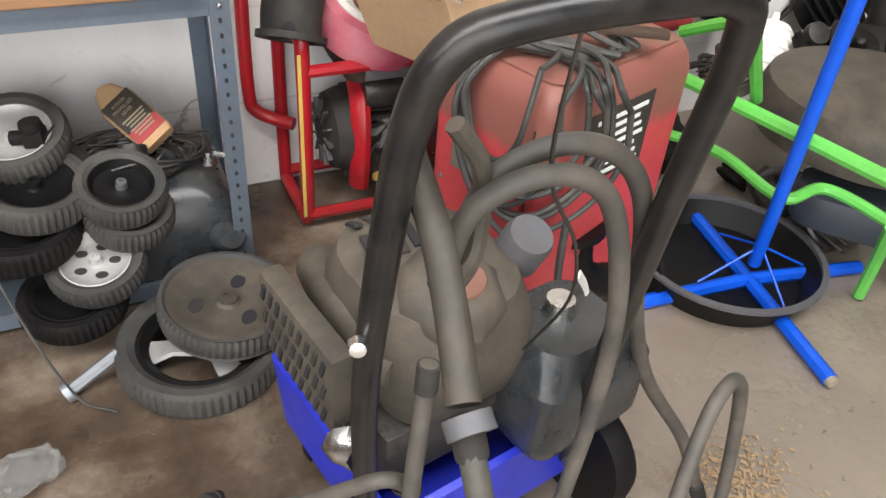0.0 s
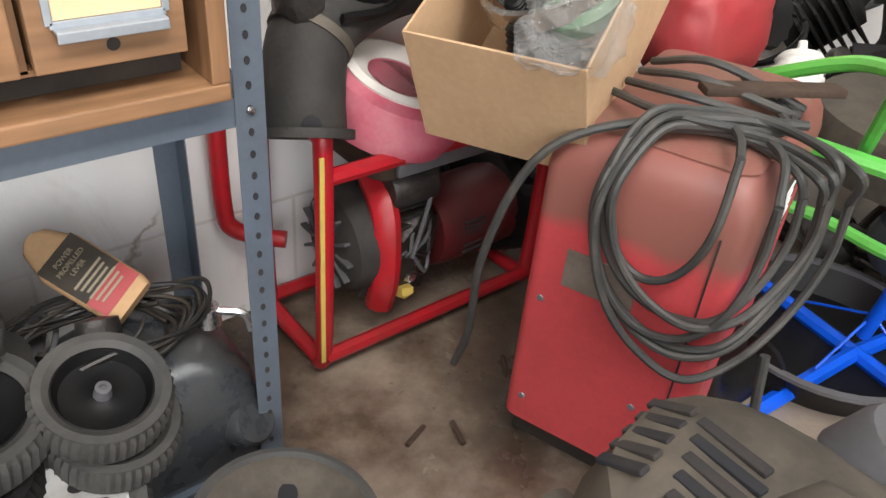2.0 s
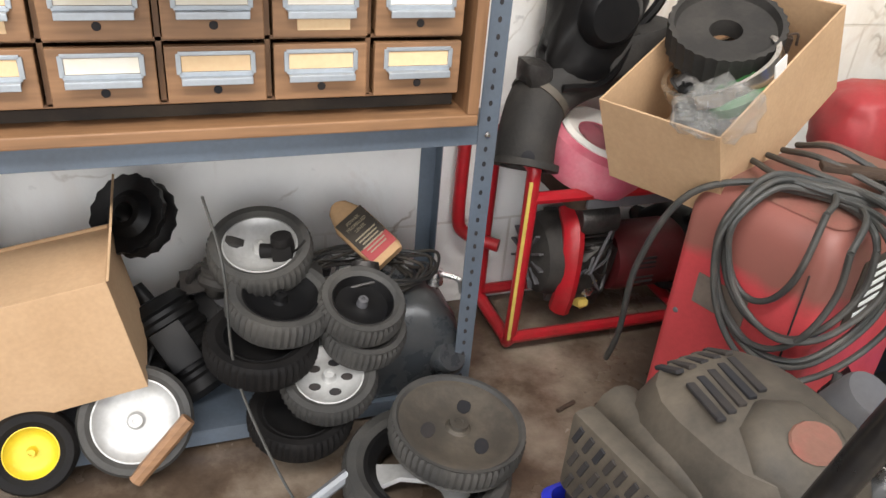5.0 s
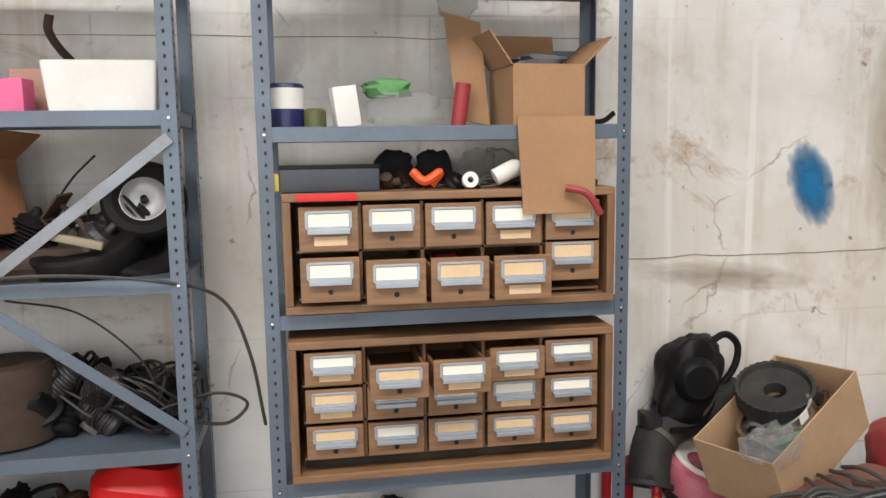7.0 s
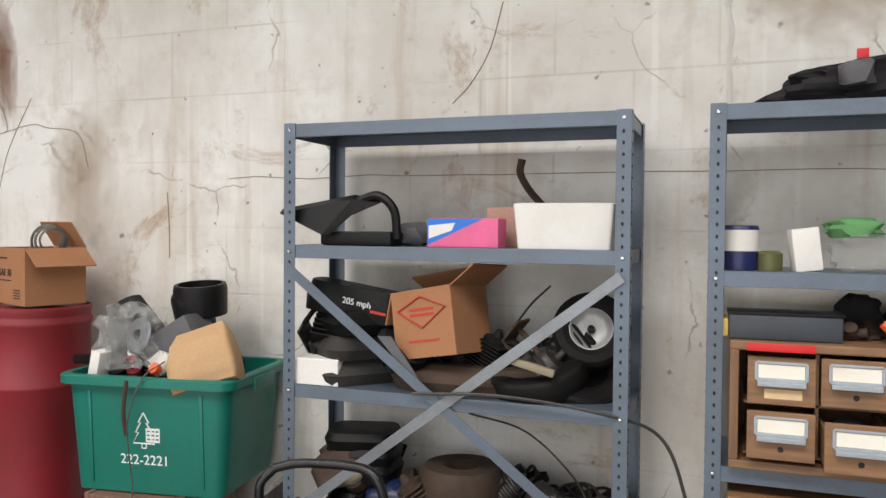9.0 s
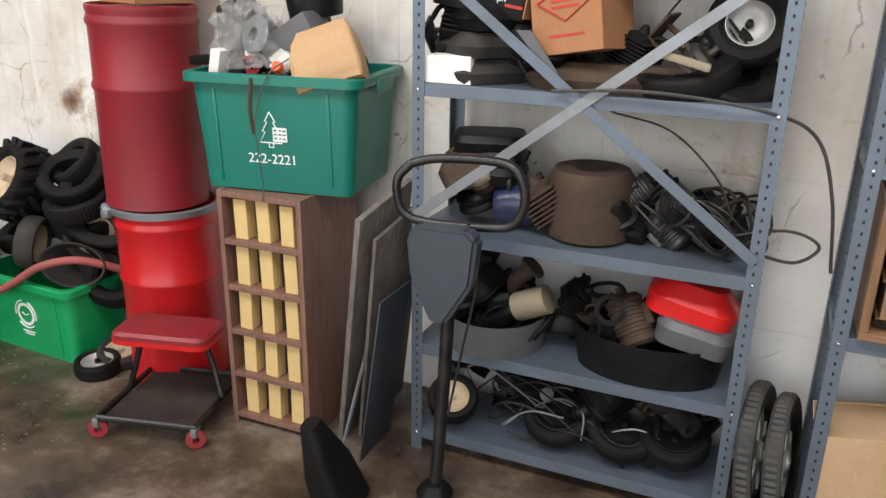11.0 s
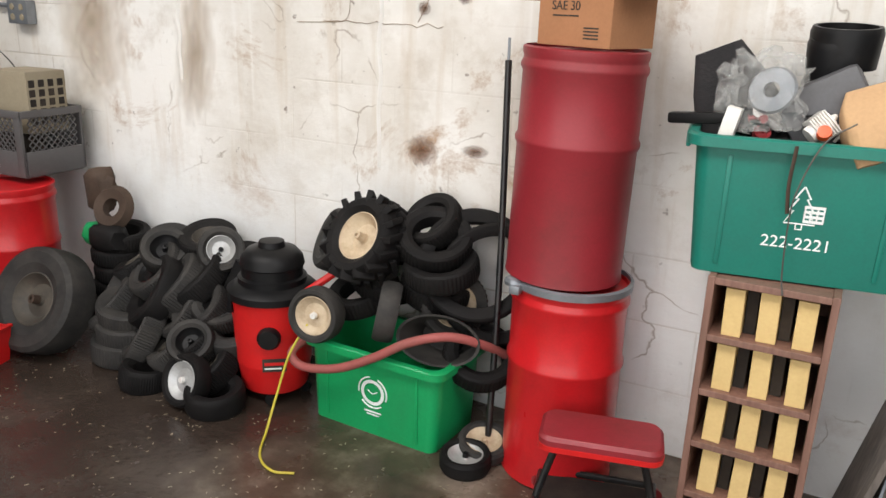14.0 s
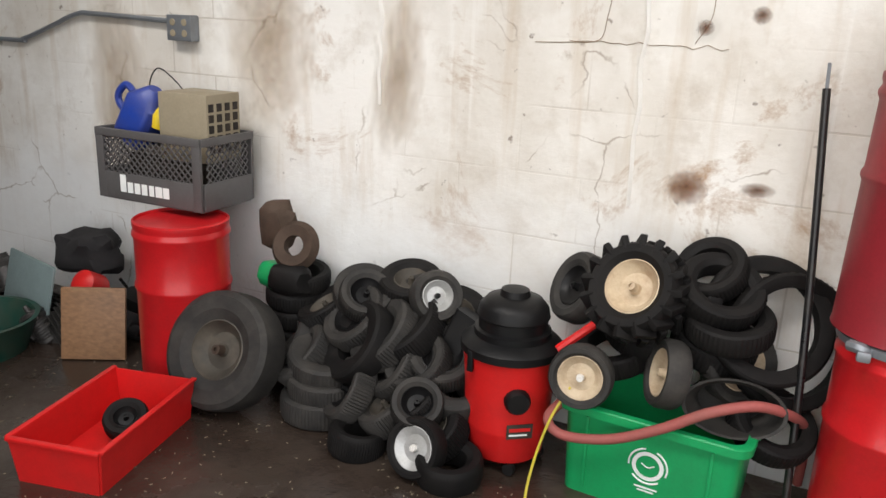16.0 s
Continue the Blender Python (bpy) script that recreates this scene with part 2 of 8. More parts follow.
STEEL = mat("blue_grey_steel", (0.135, 0.17, 0.215), 0.36, 0.35, (0.08, 0.07, 0.06), 0.35, 5, 0.05)
HOLE = mat("dark_hole", (0.015, 0.015, 0.018), 0.9, bump=0)
GALV = mat("galvanised_steel", (0.27, 0.29, 0.315), 0.42, 0.6, (0.16, 0.14, 0.12), 0.4, 8, 0.05)
CHROME = mat("bright_metal", (0.72, 0.72, 0.72), 0.22, 1.0, (0.2, 0.17, 0.14), 0.4, 14, 0.05)
ALU = mat("label_holder_aluminium", (0.4, 0.44, 0.48), 0.4, 0.6, (0.3, 0.28, 0.25), 0.2, 20, 0.02)
PAPER = mat("label_paper", (0.86, 0.82, 0.72), 0.8, 0, (0.72, 0.6, 0.42), 0.35, 14, 0.02)
TANPAPER = mat("tan_label_paper", (0.72, 0.52, 0.31), 0.8, 0, (0.6, 0.4, 0.22), 0.35, 14, 0.02)
OAK = wood_mat("oak_veneer", (0.2, 0.105, 0.05), (0.3, 0.16, 0.078), 0.5)
OAKV = wood_mat("oak_veneer_upright", (0.16, 0.082, 0.038), (0.24, 0.125, 0.06), 0.5, "Z")
BROWN = wood_mat("brown_laminate", (0.17, 0.085, 0.062), (0.25, 0.135, 0.1), 0.45, "Z")
BOARD = wood_mat("weathered_board", (0.1, 0.09, 0.08), (0.22, 0.19, 0.165), 0.7, "Z")
CARD = mat("corrugated_cardboard", (0.36, 0.205, 0.105), 0.85, 0, (0.24, 0.13, 0.062), 0.45, 5, 0.06)
CARD2 = mat("pale_cardboard", (0.5, 0.33, 0.19), 0.85, 0, (0.36, 0.22, 0.115), 0.45, 5, 0.06)
CARDO = mat("orange_cardboard", (0.36, 0.165, 0.075), 0.8, 0, (0.24, 0.11, 0.05), 0.4, 5, 0.06)
KRAFT = mat("kraft_paper", (0.48, 0.3, 0.155), 0.8, 0, (0.42, 0.26, 0.14), 0.4, 9, 0.2)
RUBBER = mat("black_rubber", (0.0075, 0.007, 0.007), 0.62, 0, (0.028, 0.024, 0.021), 0.35, 9, 0.25, spec=0.18)
RUBBERG = mat("dusty_rubber", (0.026, 0.0245, 0.023), 0.65, 0, (0.085, 0.076, 0.066), 0.5, 9, 0.25, spec=0.3)
GREYRUB = mat("dusty_grey_tread", (0.045, 0.044, 0.042), 0.6, 0, (0.12, 0.11, 0.095), 0.45, 9, 0.25, spec=0.35)
BLACK = mat("black_plastic", (0.006, 0.006, 0.0065), 0.4, 0, (0.024, 0.021, 0.018), 0.35, 9, 0.08, spec=0.22)
TUBE = mat("black_painted_tube", (0.008, 0.008, 0.009), 0.28, 0, (0.06, 0.05, 0.04), 0.4, 14, 0.08)
GREYP = mat("grey_plastic", (0.1, 0.1, 0.107), 0.5, 0, (0.05, 0.043, 0.036), 0.5, 9, 0.08)
DUSTY = mat("dusty_black_plastic", (0.05, 0.043, 0.034), 0.6, 0, (0.19, 0.155, 0.115), 0.55, 7, 0.15)
SLATE = mat("slate_plastic", (0.045, 0.054, 0.068), 0.4, 0, (0.03, 0.028, 0.026), 0.4, 9, 0.06)
ENGINE = mat("greasy_cast_metal", (0.075, 0.07, 0.066), 0.4, 0.6, (0.012, 0.01, 0.009), 0.8, 16, 0.35)
TANKG = mat("grey_fuel_tank", (0.03, 0.034, 0.038), 0.25, 0.1, (0.11, 0.105, 0.095), 0.5, 11, 0.1)
RED = mat("red_drum_paint", (0.55, 0.012, 0.016), 0.3, 0, (0.2, 0.01, 0.01), 0.35, 6, 0.03, coat=0.2)
DKRED = mat("dark_red_drum_paint", (0.26, 0.018, 0.026), 0.42, 0, (0.13, 0.02, 0.018), 0.6, 4, 0.06)
REDP = mat("red_plastic", (0.66, 0.014, 0.014), 0.35, 0, (0.3, 0.02, 0.015), 0.3, 8, 0.03)
REDF = mat("red_frame_paint", (0.4, 0.012, 0.02), 0.3, 0, (0.14, 0.03, 0.02), 0.45, 14, 0.06)
REDDUST = mat("dust_on_red_paint", (0.2, 0.095, 0.068), 0.85, 0, (0.36, 0.08, 0.07), 0.6, 7, 0.2)
PINK = mat("faded_pink_plastic", (0.5, 0.09, 0.14), 0.5, 0, (0.58, 0.34, 0.35), 0.6, 6, 0.1)
YEL = mat("yellow_paint", (0.62, 0.45, 0.1), 0.5, 0, (0.35, 0.25, 0.1), 0.3, 14, 0.06)
YELP = mat("bright_yellow_plastic", (0.75, 0.55, 0.02), 0.4)
TEAL = mat("teal_plastic", (0.008, 0.17, 0.125), 0.34, 0, (0.02, 0.1, 0.08), 0.3, 7, 0.03)
GREEN = mat("green_plastic", (0.008, 0.32, 0.1), 0.33, 0, (0.02, 0.17, 0.06), 0.3, 7, 0.03)
LIME = mat("lime_green_paint", (0.13, 0.55, 0.09), 0.35, 0, (0.12, 0.25, 0.06), 0.4, 12, 0.05)
BLUE = mat("bright_blue_paint", (0.004, 0.1, 0.72), 0.3, 0, (0.01, 0.06, 0.3), 0.3, 14, 0.03)
BLUEP = mat("blue_plastic", (0.02, 0.035, 0.55), 0.35, 0, (0.03, 0.03, 0.2), 0.3, 8, 0.04)
JUG = mat("dark_blue_jug_plastic", (0.012, 0.045, 0.3), 0.35)
WHITE = mat("white_card", (0.78, 0.76, 0.72), 0.7, 0, (0.6, 0.54, 0.46), 0.35, 7, 0.04)
WPRINT = mat("white_print", (0.85, 0.87, 0.85), 0.6, 0, (0.5, 0.6, 0.55), 0.2, 30, 0)
CREAM = mat("cream_rim_paint", (0.56, 0.45, 0.31), 0.5, 0, (0.24, 0.12, 0.05), 0.55, 16, 0.1)
SILVER = mat("silver_rim", (0.5, 0.5, 0.49), 0.4, 0.35, (0.2, 0.18, 0.15), 0.45, 14, 0.05)
TAN = mat("tan_file_card", (0.66, 0.47, 0.2), 0.75, 0, (0.45, 0.3, 0.12), 0.25, 14, 0.05)
BEIGE = mat("beige_plastic", (0.29, 0.245, 0.17), 0.6, 0, (0.2, 0.16, 0.1), 0.3, 9, 0.05)
CRATE = mat("grey_crate_plastic", (0.095, 0.09, 0.09), 0.5, 0, (0.06, 0.05, 0.045), 0.35, 10, 0.05)
HOSE = mat("grey_rubber_hose", (0.065, 0.06, 0.053), 0.55, 0, (0.22, 0.185, 0.145), 0.5, 12, 0.15)
CABLE = mat("grey_cable", (0.04, 0.042, 0.04), 0.5, 0, (0.14, 0.12, 0.1), 0.45, 14, 0.08)
BLKCABLE = mat("black_cable", (0.01, 0.01, 0.01), 0.45)
REDHOSE = mat("faded_red_hose", (0.34, 0.085, 0.075), 0.65, 0, (0.2, 0.09, 0.07), 0.5, 10, 0.08)
YCORD = mat("yellow_cord", (0.62, 0.5, 0.05), 0.5)
CLOTH = mat("black_cloth", (0.012, 0.011, 0.012), 0.95, 0, (0.035, 0.03, 0.03), 0.5, 10, 0.4)
RUST = mat("rusty_steel", (0.075, 0.048, 0.033), 0.75, 0.3, (0.03, 0.02, 0.015), 0.6, 12, 0.3)
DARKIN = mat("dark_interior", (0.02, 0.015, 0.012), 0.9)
NAVY = mat("navy_print", (0.012, 0.018, 0.09), 0.35)
MAG = mat("pink_print", (0.75, 0.12, 0.28), 0.4)
CYAN = mat("blue_print", (0.02, 0.16, 0.62), 0.4)
DKRUST = mat("dull_red_plastic", (0.33, 0.03, 0.035), 0.5, 0, (0.2, 0.06, 0.05), 0.5, 8, 0.08)
REDTXT = mat("red_ink", (0.5, 0.04, 0.03), 0.7)
BLKTXT = mat("black_ink", (0.03, 0.025, 0.02), 0.8)
SAWDUST = mat("sawdust", (0.36, 0.25, 0.145), 0.95, 0, (0.2, 0.13, 0.07), 0.5, 60, 0.4)

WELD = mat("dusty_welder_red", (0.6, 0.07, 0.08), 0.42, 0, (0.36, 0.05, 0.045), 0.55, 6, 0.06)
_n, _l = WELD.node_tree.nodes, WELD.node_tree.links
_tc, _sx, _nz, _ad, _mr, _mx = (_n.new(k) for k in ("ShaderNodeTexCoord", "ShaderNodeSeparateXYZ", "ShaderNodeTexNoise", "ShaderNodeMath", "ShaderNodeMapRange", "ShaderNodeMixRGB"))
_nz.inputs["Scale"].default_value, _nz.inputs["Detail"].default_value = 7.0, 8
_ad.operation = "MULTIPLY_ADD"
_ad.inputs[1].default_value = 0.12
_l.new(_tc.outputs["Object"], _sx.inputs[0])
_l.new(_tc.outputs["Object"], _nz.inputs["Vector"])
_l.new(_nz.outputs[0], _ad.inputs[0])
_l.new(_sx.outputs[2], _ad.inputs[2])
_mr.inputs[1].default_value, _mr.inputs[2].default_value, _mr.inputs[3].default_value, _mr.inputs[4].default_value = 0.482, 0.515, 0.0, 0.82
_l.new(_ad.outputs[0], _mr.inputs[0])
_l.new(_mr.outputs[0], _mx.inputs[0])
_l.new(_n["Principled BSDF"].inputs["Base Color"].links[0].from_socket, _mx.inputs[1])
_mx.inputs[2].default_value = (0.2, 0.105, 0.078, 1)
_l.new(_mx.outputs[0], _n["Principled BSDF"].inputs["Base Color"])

GRNJAR = mat("olive_jar", (0.1, 0.11, 0.03), 0.4)
ORANGE = mat("orange_tool_plastic", (0.75, 0.09, 0.01), 0.4)
CRACK = mat("crack_shadow", (0.3, 0.22, 0.15), 0.9)
FILM = glass_mat("clear_plastic_film", (0.75, 0.75, 0.72), 0.1, 0.26)
SPRAY = glass_mat("sprayed_blue_paint", (0.02, 0.25, 0.55), 0.7, 1.0)
_n, _l = SPRAY.node_tree.nodes, SPRAY.node_tree.links
_tc, _len, _mr, _nz, _ad = (_n.new(k) for k in ("ShaderNodeTexCoord", "ShaderNodeVectorMath", "ShaderNodeMapRange", "ShaderNodeTexNoise", "ShaderNodeMath"))
_len.operation = "LENGTH"
_nz.inputs["Scale"].default_value, _nz.inputs["Detail"].default_value = 3.0, 8
_ad.operation = "MULTIPLY_ADD"
_ad.inputs[1].default_value = 0.5
_l.new(_tc.outputs["Object"], _len.inputs[0])
_l.new(_tc.outputs["Object"], _nz.inputs["Vector"])
_l.new(_nz.outputs[0], _ad.inputs[0])
_l.new(_len.outputs["Value"], _ad.inputs[2])
_mr.inputs[1].default_value, _mr.inputs[2].default_value, _mr.inputs[3].default_value, _mr.inputs[4].default_value = 0.45, 1.2, 0.92, 0.0
_l.new(_ad.outputs[0], _mr.inputs[0])
_l.new(_mr.outputs[0], _n["Principled BSDF"].inputs["Alpha"])
TEALPALE = mat("grey_teal_sheet", (0.2, 0.26, 0.26), 0.5, 0, (0.12, 0.14, 0.13), 0.3, 6, 0.04)
CONCRETE = mat("plain_render", (0.16, 0.145, 0.13), 0.85, 0, (0.1, 0.085, 0.07), 0.5, 2, 0.2)
CEILM = mat("ceiling_board", (0.17, 0.15, 0.13), 0.9, 0, (0.1, 0.08, 0.06), 0.4, 2, 0.15)
ASPH = mat("asphalt", (0.06, 0.06, 0.058), 0.9, 0, (0.1, 0.09, 0.08), 0.5, 1.5, 0.3)

# ---- mesh helpers ----
V = Vector


def axis_pose(at, direction, spin=0.0):
    """A pose whose z points along direction."""
    q = V(direction).normalized().to_track_quat("Z", "Y").to_matrix().to_4x4()
    return Matrix.Translation(at) @ q @ Matrix.Rotation(radians(spin), 4, "Z")


def thing(name, label, category, m=None, group="", kind=""):
    ob = new(name)
    ob.empty_display_size = 0.05
    if m is not None:
        ob.matrix_world = m
    return tagged(ob, label, category, group, kind)


def to_mesh(name, bm, material, smooth=40):
    me = bpy.data.meshes.new(name)
    bm.normal_update()
    bm.to_mesh(me)
    bm.free()
    me.materials.append(material)
    if smooth:
        for p in me.polygons:
            p.use_smooth = True
        me.set_sharp_from_angle(angle=radians(smooth))
    return me


def part(name, bm, material, parent, label="", smooth=40):
    ob = new(name, to_mesh(name, bm, material, smooth))
    ob.parent = parent
    return tagged(ob, label)


def solo(name, bm, material, label, category, m=None, group="", kind="", smooth=40):
    ob = new(name, to_mesh(name, bm, material, smooth))
    if m is not None:
        ob.matrix_world = m
    return tagged(ob, label, category, group, kind)


def box(sx, sy, sz, at=(0, 0, 0), bevel=0.004, m=None, bm=None):
    """A bevelled block centred at at."""
    own = bmesh.new()
    bmesh.ops.create_cube(own, size=1.0, matrix=Matrix.Diagonal((sx, sy, sz, 1)))
    if bevel:
        bmesh.ops.bevel(own, geom=own.edges[:], offset=min(bevel, 0.45 * min(sx, sy, sz)), segments=2, affect="EDGES", profile=0.6)
    own.transform((m if m is not None else Matrix.Translation(at)))
    return join(own, bm)


def join(own, bm):
    if bm is None:
        return own
    me = bpy.data.meshes.new("tmp")
    own.to_mesh(me)
    own.free()
    bm.from_mesh(me)
    bpy.data.meshes.remove(me)
    return bm


def lathe(profile, seg=32, m=None, bm=None, closed=False, ripple=None):
    """Turns (radius, height) pairs round z. ripple(i, k) gives an addition to the radius."""
    own = bmesh.new()
    rings = []
    for k, (r, z) in enumerate(profile):
        ring = []
        for i in range(seg):
            a = 2 * math.pi * i / seg
            q = r + (ripple(i, k) if ripple else 0)
            ring.append(own.verts.new((q * math.cos(a), q * math.sin(a), z)))
        rings.append(ring)
    n = len(rings)
    for k in range(n if closed else n - 1):
        a, b = rings[k], rings[(k + 1) % n]
        for i in range(seg):
            own.faces.new((a[i], a[(i + 1) % seg], b[(i + 1) % seg], b[i]))
    if not closed:
        if profile[0][0] > 1e-4:
            own.faces.new(list(reversed(rings[0])))
        if profile[-1][0] > 1e-4:
            own.faces.new(rings[-1])
    bmesh.ops.remove_doubles(own, verts=own.verts[:], dist=1e-5)
    bmesh.ops.recalc_face_normals(own, faces=own.faces[:])
    if m is not None:
        own.transform(m)
    return join(own, bm)


def spline(points, steps=8):
    p = [V(q) for q in points]
    p = [p[0] * 2 - p[1]] + p + [p[-1] * 2 - p[-2]]
    out = []
    for i in range(1, len(p) - 2):
        for s in range(steps):
            t = s / steps
            out.append(0.5 * (2 * p[i] + (p[i + 1] - p[i - 1]) * t + (2 * p[i - 1] - 5 * p[i] + 4 * p[i + 1] - p[i + 2]) * t * t
                              + (3 * p[i] - p[i - 1] - 3 * p[i + 1] + p[i + 2]) * t ** 3))
    out.append(p[-2])
    return out


def tube(points, r, seg=8, curve=True, bm=None, steps=8, flat=1.0):
    """A round bar swept along points."""
    pts = spline(points, steps) if curve else [V(q) for q in points]
    own = bmesh.new()
    prev = None
    rings = []
    up = None
    for i, q in enumerate(pts):
        d = (pts[min(i + 1, len(pts) - 1)] - pts[max(i - 1, 0)])
        d = d.normalized() if d.length > 1e-9 else V((0, 0, 1))
        if up is None:
            up = d.orthogonal().normalized()
        else:
            up = (up - d * up.dot(d))
            up = up.normalized() if up.length > 1e-6 else d.orthogonal().normalized()
        side = d.cross(up)
        rings.append([own.verts.new(q + (up * math.cos(2 * math.pi * k / seg) + side * flat * math.sin(2 * math.pi * k / seg)) * r) for k in range(seg)])
    for a, b in zip(rings, rings[1:]):
        for k in range(seg):
            own.faces.new((a[k], a[(k + 1) % seg], b[(k + 1) % seg], b[k]))
    own.faces.new(list(reversed(rings[0])))
    own.faces.new(rings[-1])
    return join(own, bm)


def rrect(w, d, r, n=4):
    pts = []
    for cx, cy, a0 in ((w / 2 - r, d / 2 - r, 0), (-w / 2 + r, d / 2 - r, 90), (-w / 2 + r, -d / 2 + r, 180), (w / 2 - r, -d / 2 + r, 270)):
        for i in range(n + 1):
            a = radians(a0 + 90 * i / n)
            pts.append((cx + r * math.cos(a), cy + r * math.sin(a)))
    return pts


def loft(levels, n=4, m=None, bm=None, cap=(True, True)):
    """Rounded rectangles (width, depth, corner, height[, dx, dy]) joined up."""
    own = bmesh.new()
    rings = []
    for w, d, r, z, *o in levels:
        dx, dy = o if o else (0, 0)
        rings.append([own.verts.new((x + dx, y + dy, z)) for x, y in rrect(w, d, r, n)])
    c = len(rings[0])
    for a, b in zip(rings, rings[1:]):
        for k in range(c):
            own.faces.new((a[k], a[(k + 1) % c], b[(k + 1) % c], b[k]))
    if cap[0]:
        own.faces.new(list(reversed(rings[0])))
    if cap[1]:
        own.faces.new(rings[-1])
    bmesh.ops.recalc_face_normals(own, faces=own.faces[:])
    if m is not None:
        own.transform(m)
    return join(own, bm)


def lump(sx, sy, sz, at=(0, 0, 0), rough=0.25, freq=6.0, seed=0.0, sub=3, m=None, bm=None, flat_base=True):
    """An uneven, crumpled body."""
    own = bmesh.new()
    bmesh.ops.create_icosphere(own, subdivisions=sub, radius=1.0)
    for v in own.verts:
        c = v.co.copy()
        c = V([math.copysign(abs(q) ** 0.7, q) for q in c])
        k = 1 + rough * noise.noise(V((c.x * freq * 0.3 + seed, c.y * freq * 0.3, c.z * freq * 0.3))) + 0.4 * rough * noise.noise(c * freq + V((seed, 0, 0)))
        v.co = V((c.x * sx / 2 * k, c.y * sy / 2 * k, c.z * sz / 2 * k))
        if flat_base and v.co.z < -0.45 * sz:
            v.co.z = -0.45 * sz
    own.transform(m if m is not None else Matrix.Translation(at))
    return join(own, bm)


def scrap(sx, sy, sz, at=(0, 0, 0), rough=0.3, freq=6.0, seed=0.0, sub=3, m=None):
    """A machine part within about sx, sy, sz: finned cylinder, pulley, shroud, bracket, elbow, carburettor or motor can."""
    r = random.Random(int(seed * 100) + 7)
    k = r.randrange(8)
    s = (sx + sy + sz) / 3
    pieces = []

    def add(name, bm):
        pieces.append((name, bm))

    if k == 0:
        n = r.randint(5, 8)
        for i in range(n):
            add("cooling_fin", box(s * 0.8, s * 0.7, s * 0.035, (0, 0, s * (-0.3 + 0.6 * i / n)), s * 0.01))
        add("cylinder", lathe([(0, -s * 0.5), (s * 0.28, -s * 0.5), (s * 0.28, s * 0.3), (s * 0.12, s * 0.36), (s * 0.06, s * 0.5), (0, s * 0.52)], 16))
        add("lead", tube([(s * 0.2, 0, s * 0.3), (s * 0.5, 0, s * 0.4), (s * 0.6, s * 0.1, 0)], s * 0.05, 7, steps=4))
    elif k == 1:
        add("pulley", lathe([(s * 0.12, -s * 0.14), (s * 0.5, -s * 0.16), (s * 0.5, -s * 0.08), (s * 0.42, 0), (s * 0.5, s * 0.08), (s * 0.5, s * 0.16), (s * 0.3, s * 0.1), (s * 0.2, s * 0.2), (s * 0.12, s * 0.2)], 32, closed=True,
              ripple=lambda i, q: -s * 0.03 if i % 2 and q in (1, 2, 4, 5) else 0))
    elif k == 2:
        w = s * 1.2
        add("shell", loft([(w, w * 0.8, s * 0.2, -s * 0.35), (w * 1.06, w * 0.86, s * 0.22, -s * 0.33), (w * 1.06, w * 0.86, s * 0.22, -s * 0.28), (w * 0.94, w * 0.74, s * 0.22, -s * 0.26), (w * 0.86, w * 0.66, s * 0.24, s * 0.1), (w * 0.5, w * 0.4, s * 0.15, s * 0.26)], 4))
        add("boss", lathe([(s * 0.1, s * 0.24), (s * 0.2, s * 0.24), (s * 0.18, s * 0.36), (s * 0.1, s * 0.36)], 16, closed=True))
        for i in range(5):
            add("vent_rib", box(s * 0.05, s * 0.42, s * 0.03, m=Matrix.Translation((-s * 0.3 + i * s * 0.13, 0, s * 0.24)), bevel=s * 0.008))
    elif k == 3:
        add("plate", box(s * 1.5, s * 0.4, s * 0.05, (0, 0, 0), s * 0.012))
        add("upright", box(s * 0.05, s * 0.4, s * 0.6, (s * 0.74, 0, s * 0.28), s * 0.012))
        add("rod", tube([(-s * 0.6, 0, s * 0.05), (-s * 0.3, s * 0.1, s * 0.35), (s * 0.3, 0, s * 0.4), (s * 0.7, -s * 0.1, s * 0.3)], s * 0.055, 8, steps=5))
        for x in (-0.6, -0.2, 0.3):
            add("bolt", lathe([(0, s * 0.07), (s * 0.05, s * 0.07), (s * 0.06, 0)], 6, Matrix.Translation((x * s, s * 0.1, s * 0.02))))
    elif k == 4:
        pts = [(-s * 0.6, 0, -s * 0.2), (-s * 0.2, 0, -s * 0.15), (s * 0.15, 0, s * 0.05), (s * 0.25, s * 0.1, s * 0.45)]
        add("elbow", tube(pts, s * 0.16, 14, steps=5))
        add("flange", lathe([(s * 0.1, -s * 0.03), (s * 0.27, -s * 0.03), (s * 0.27, s * 0.03), (s * 0.1, s * 0.03)], 18, axis_pose(pts[0], (1, 0, 0.12)), closed=True))
        add("flange", lathe([(s * 0.1, -s * 0.03), (s * 0.25, -s * 0.03), (s * 0.25, s * 0.03), (s * 0.1, s * 0.03)], 18, axis_pose(pts[3], (0.2, 0.2, 1)), closed=True))
    elif k == 5:
        add("block", box(s * 0.6, s * 0.5, s * 0.5, (0, 0, 0), s * 0.06))
        add("cap", lathe([(0, s * 0.2), (s * 0.3, s * 0.22), (s * 0.33, s * 0.3), (s * 0.3, s * 0.5), (0, s * 0.54)], 18))
        add("throat", lathe([(s * 0.1, 0), (s * 0.2, 0), (s * 0.22, s * 0.4), (s * 0.12, s * 0.42)], 16, Matrix.Translation((s * 0.25, 0, 0)) @ Matrix.Rotation(radians(90), 4, "Y"), closed=True))
        add("linkage", tube([(-s * 0.3, s * 0.1, 0), (-s * 0.5, s * 0.2, s * 0.2), (-s * 0.7, s * 0.1, s * 0.4)], s * 0.035, 6, steps=4))
    elif k == 6:
        pr = [(0, -s * 0.5), (s * 0.3, -s * 0.5), (s * 0.36, -s * 0.44)]
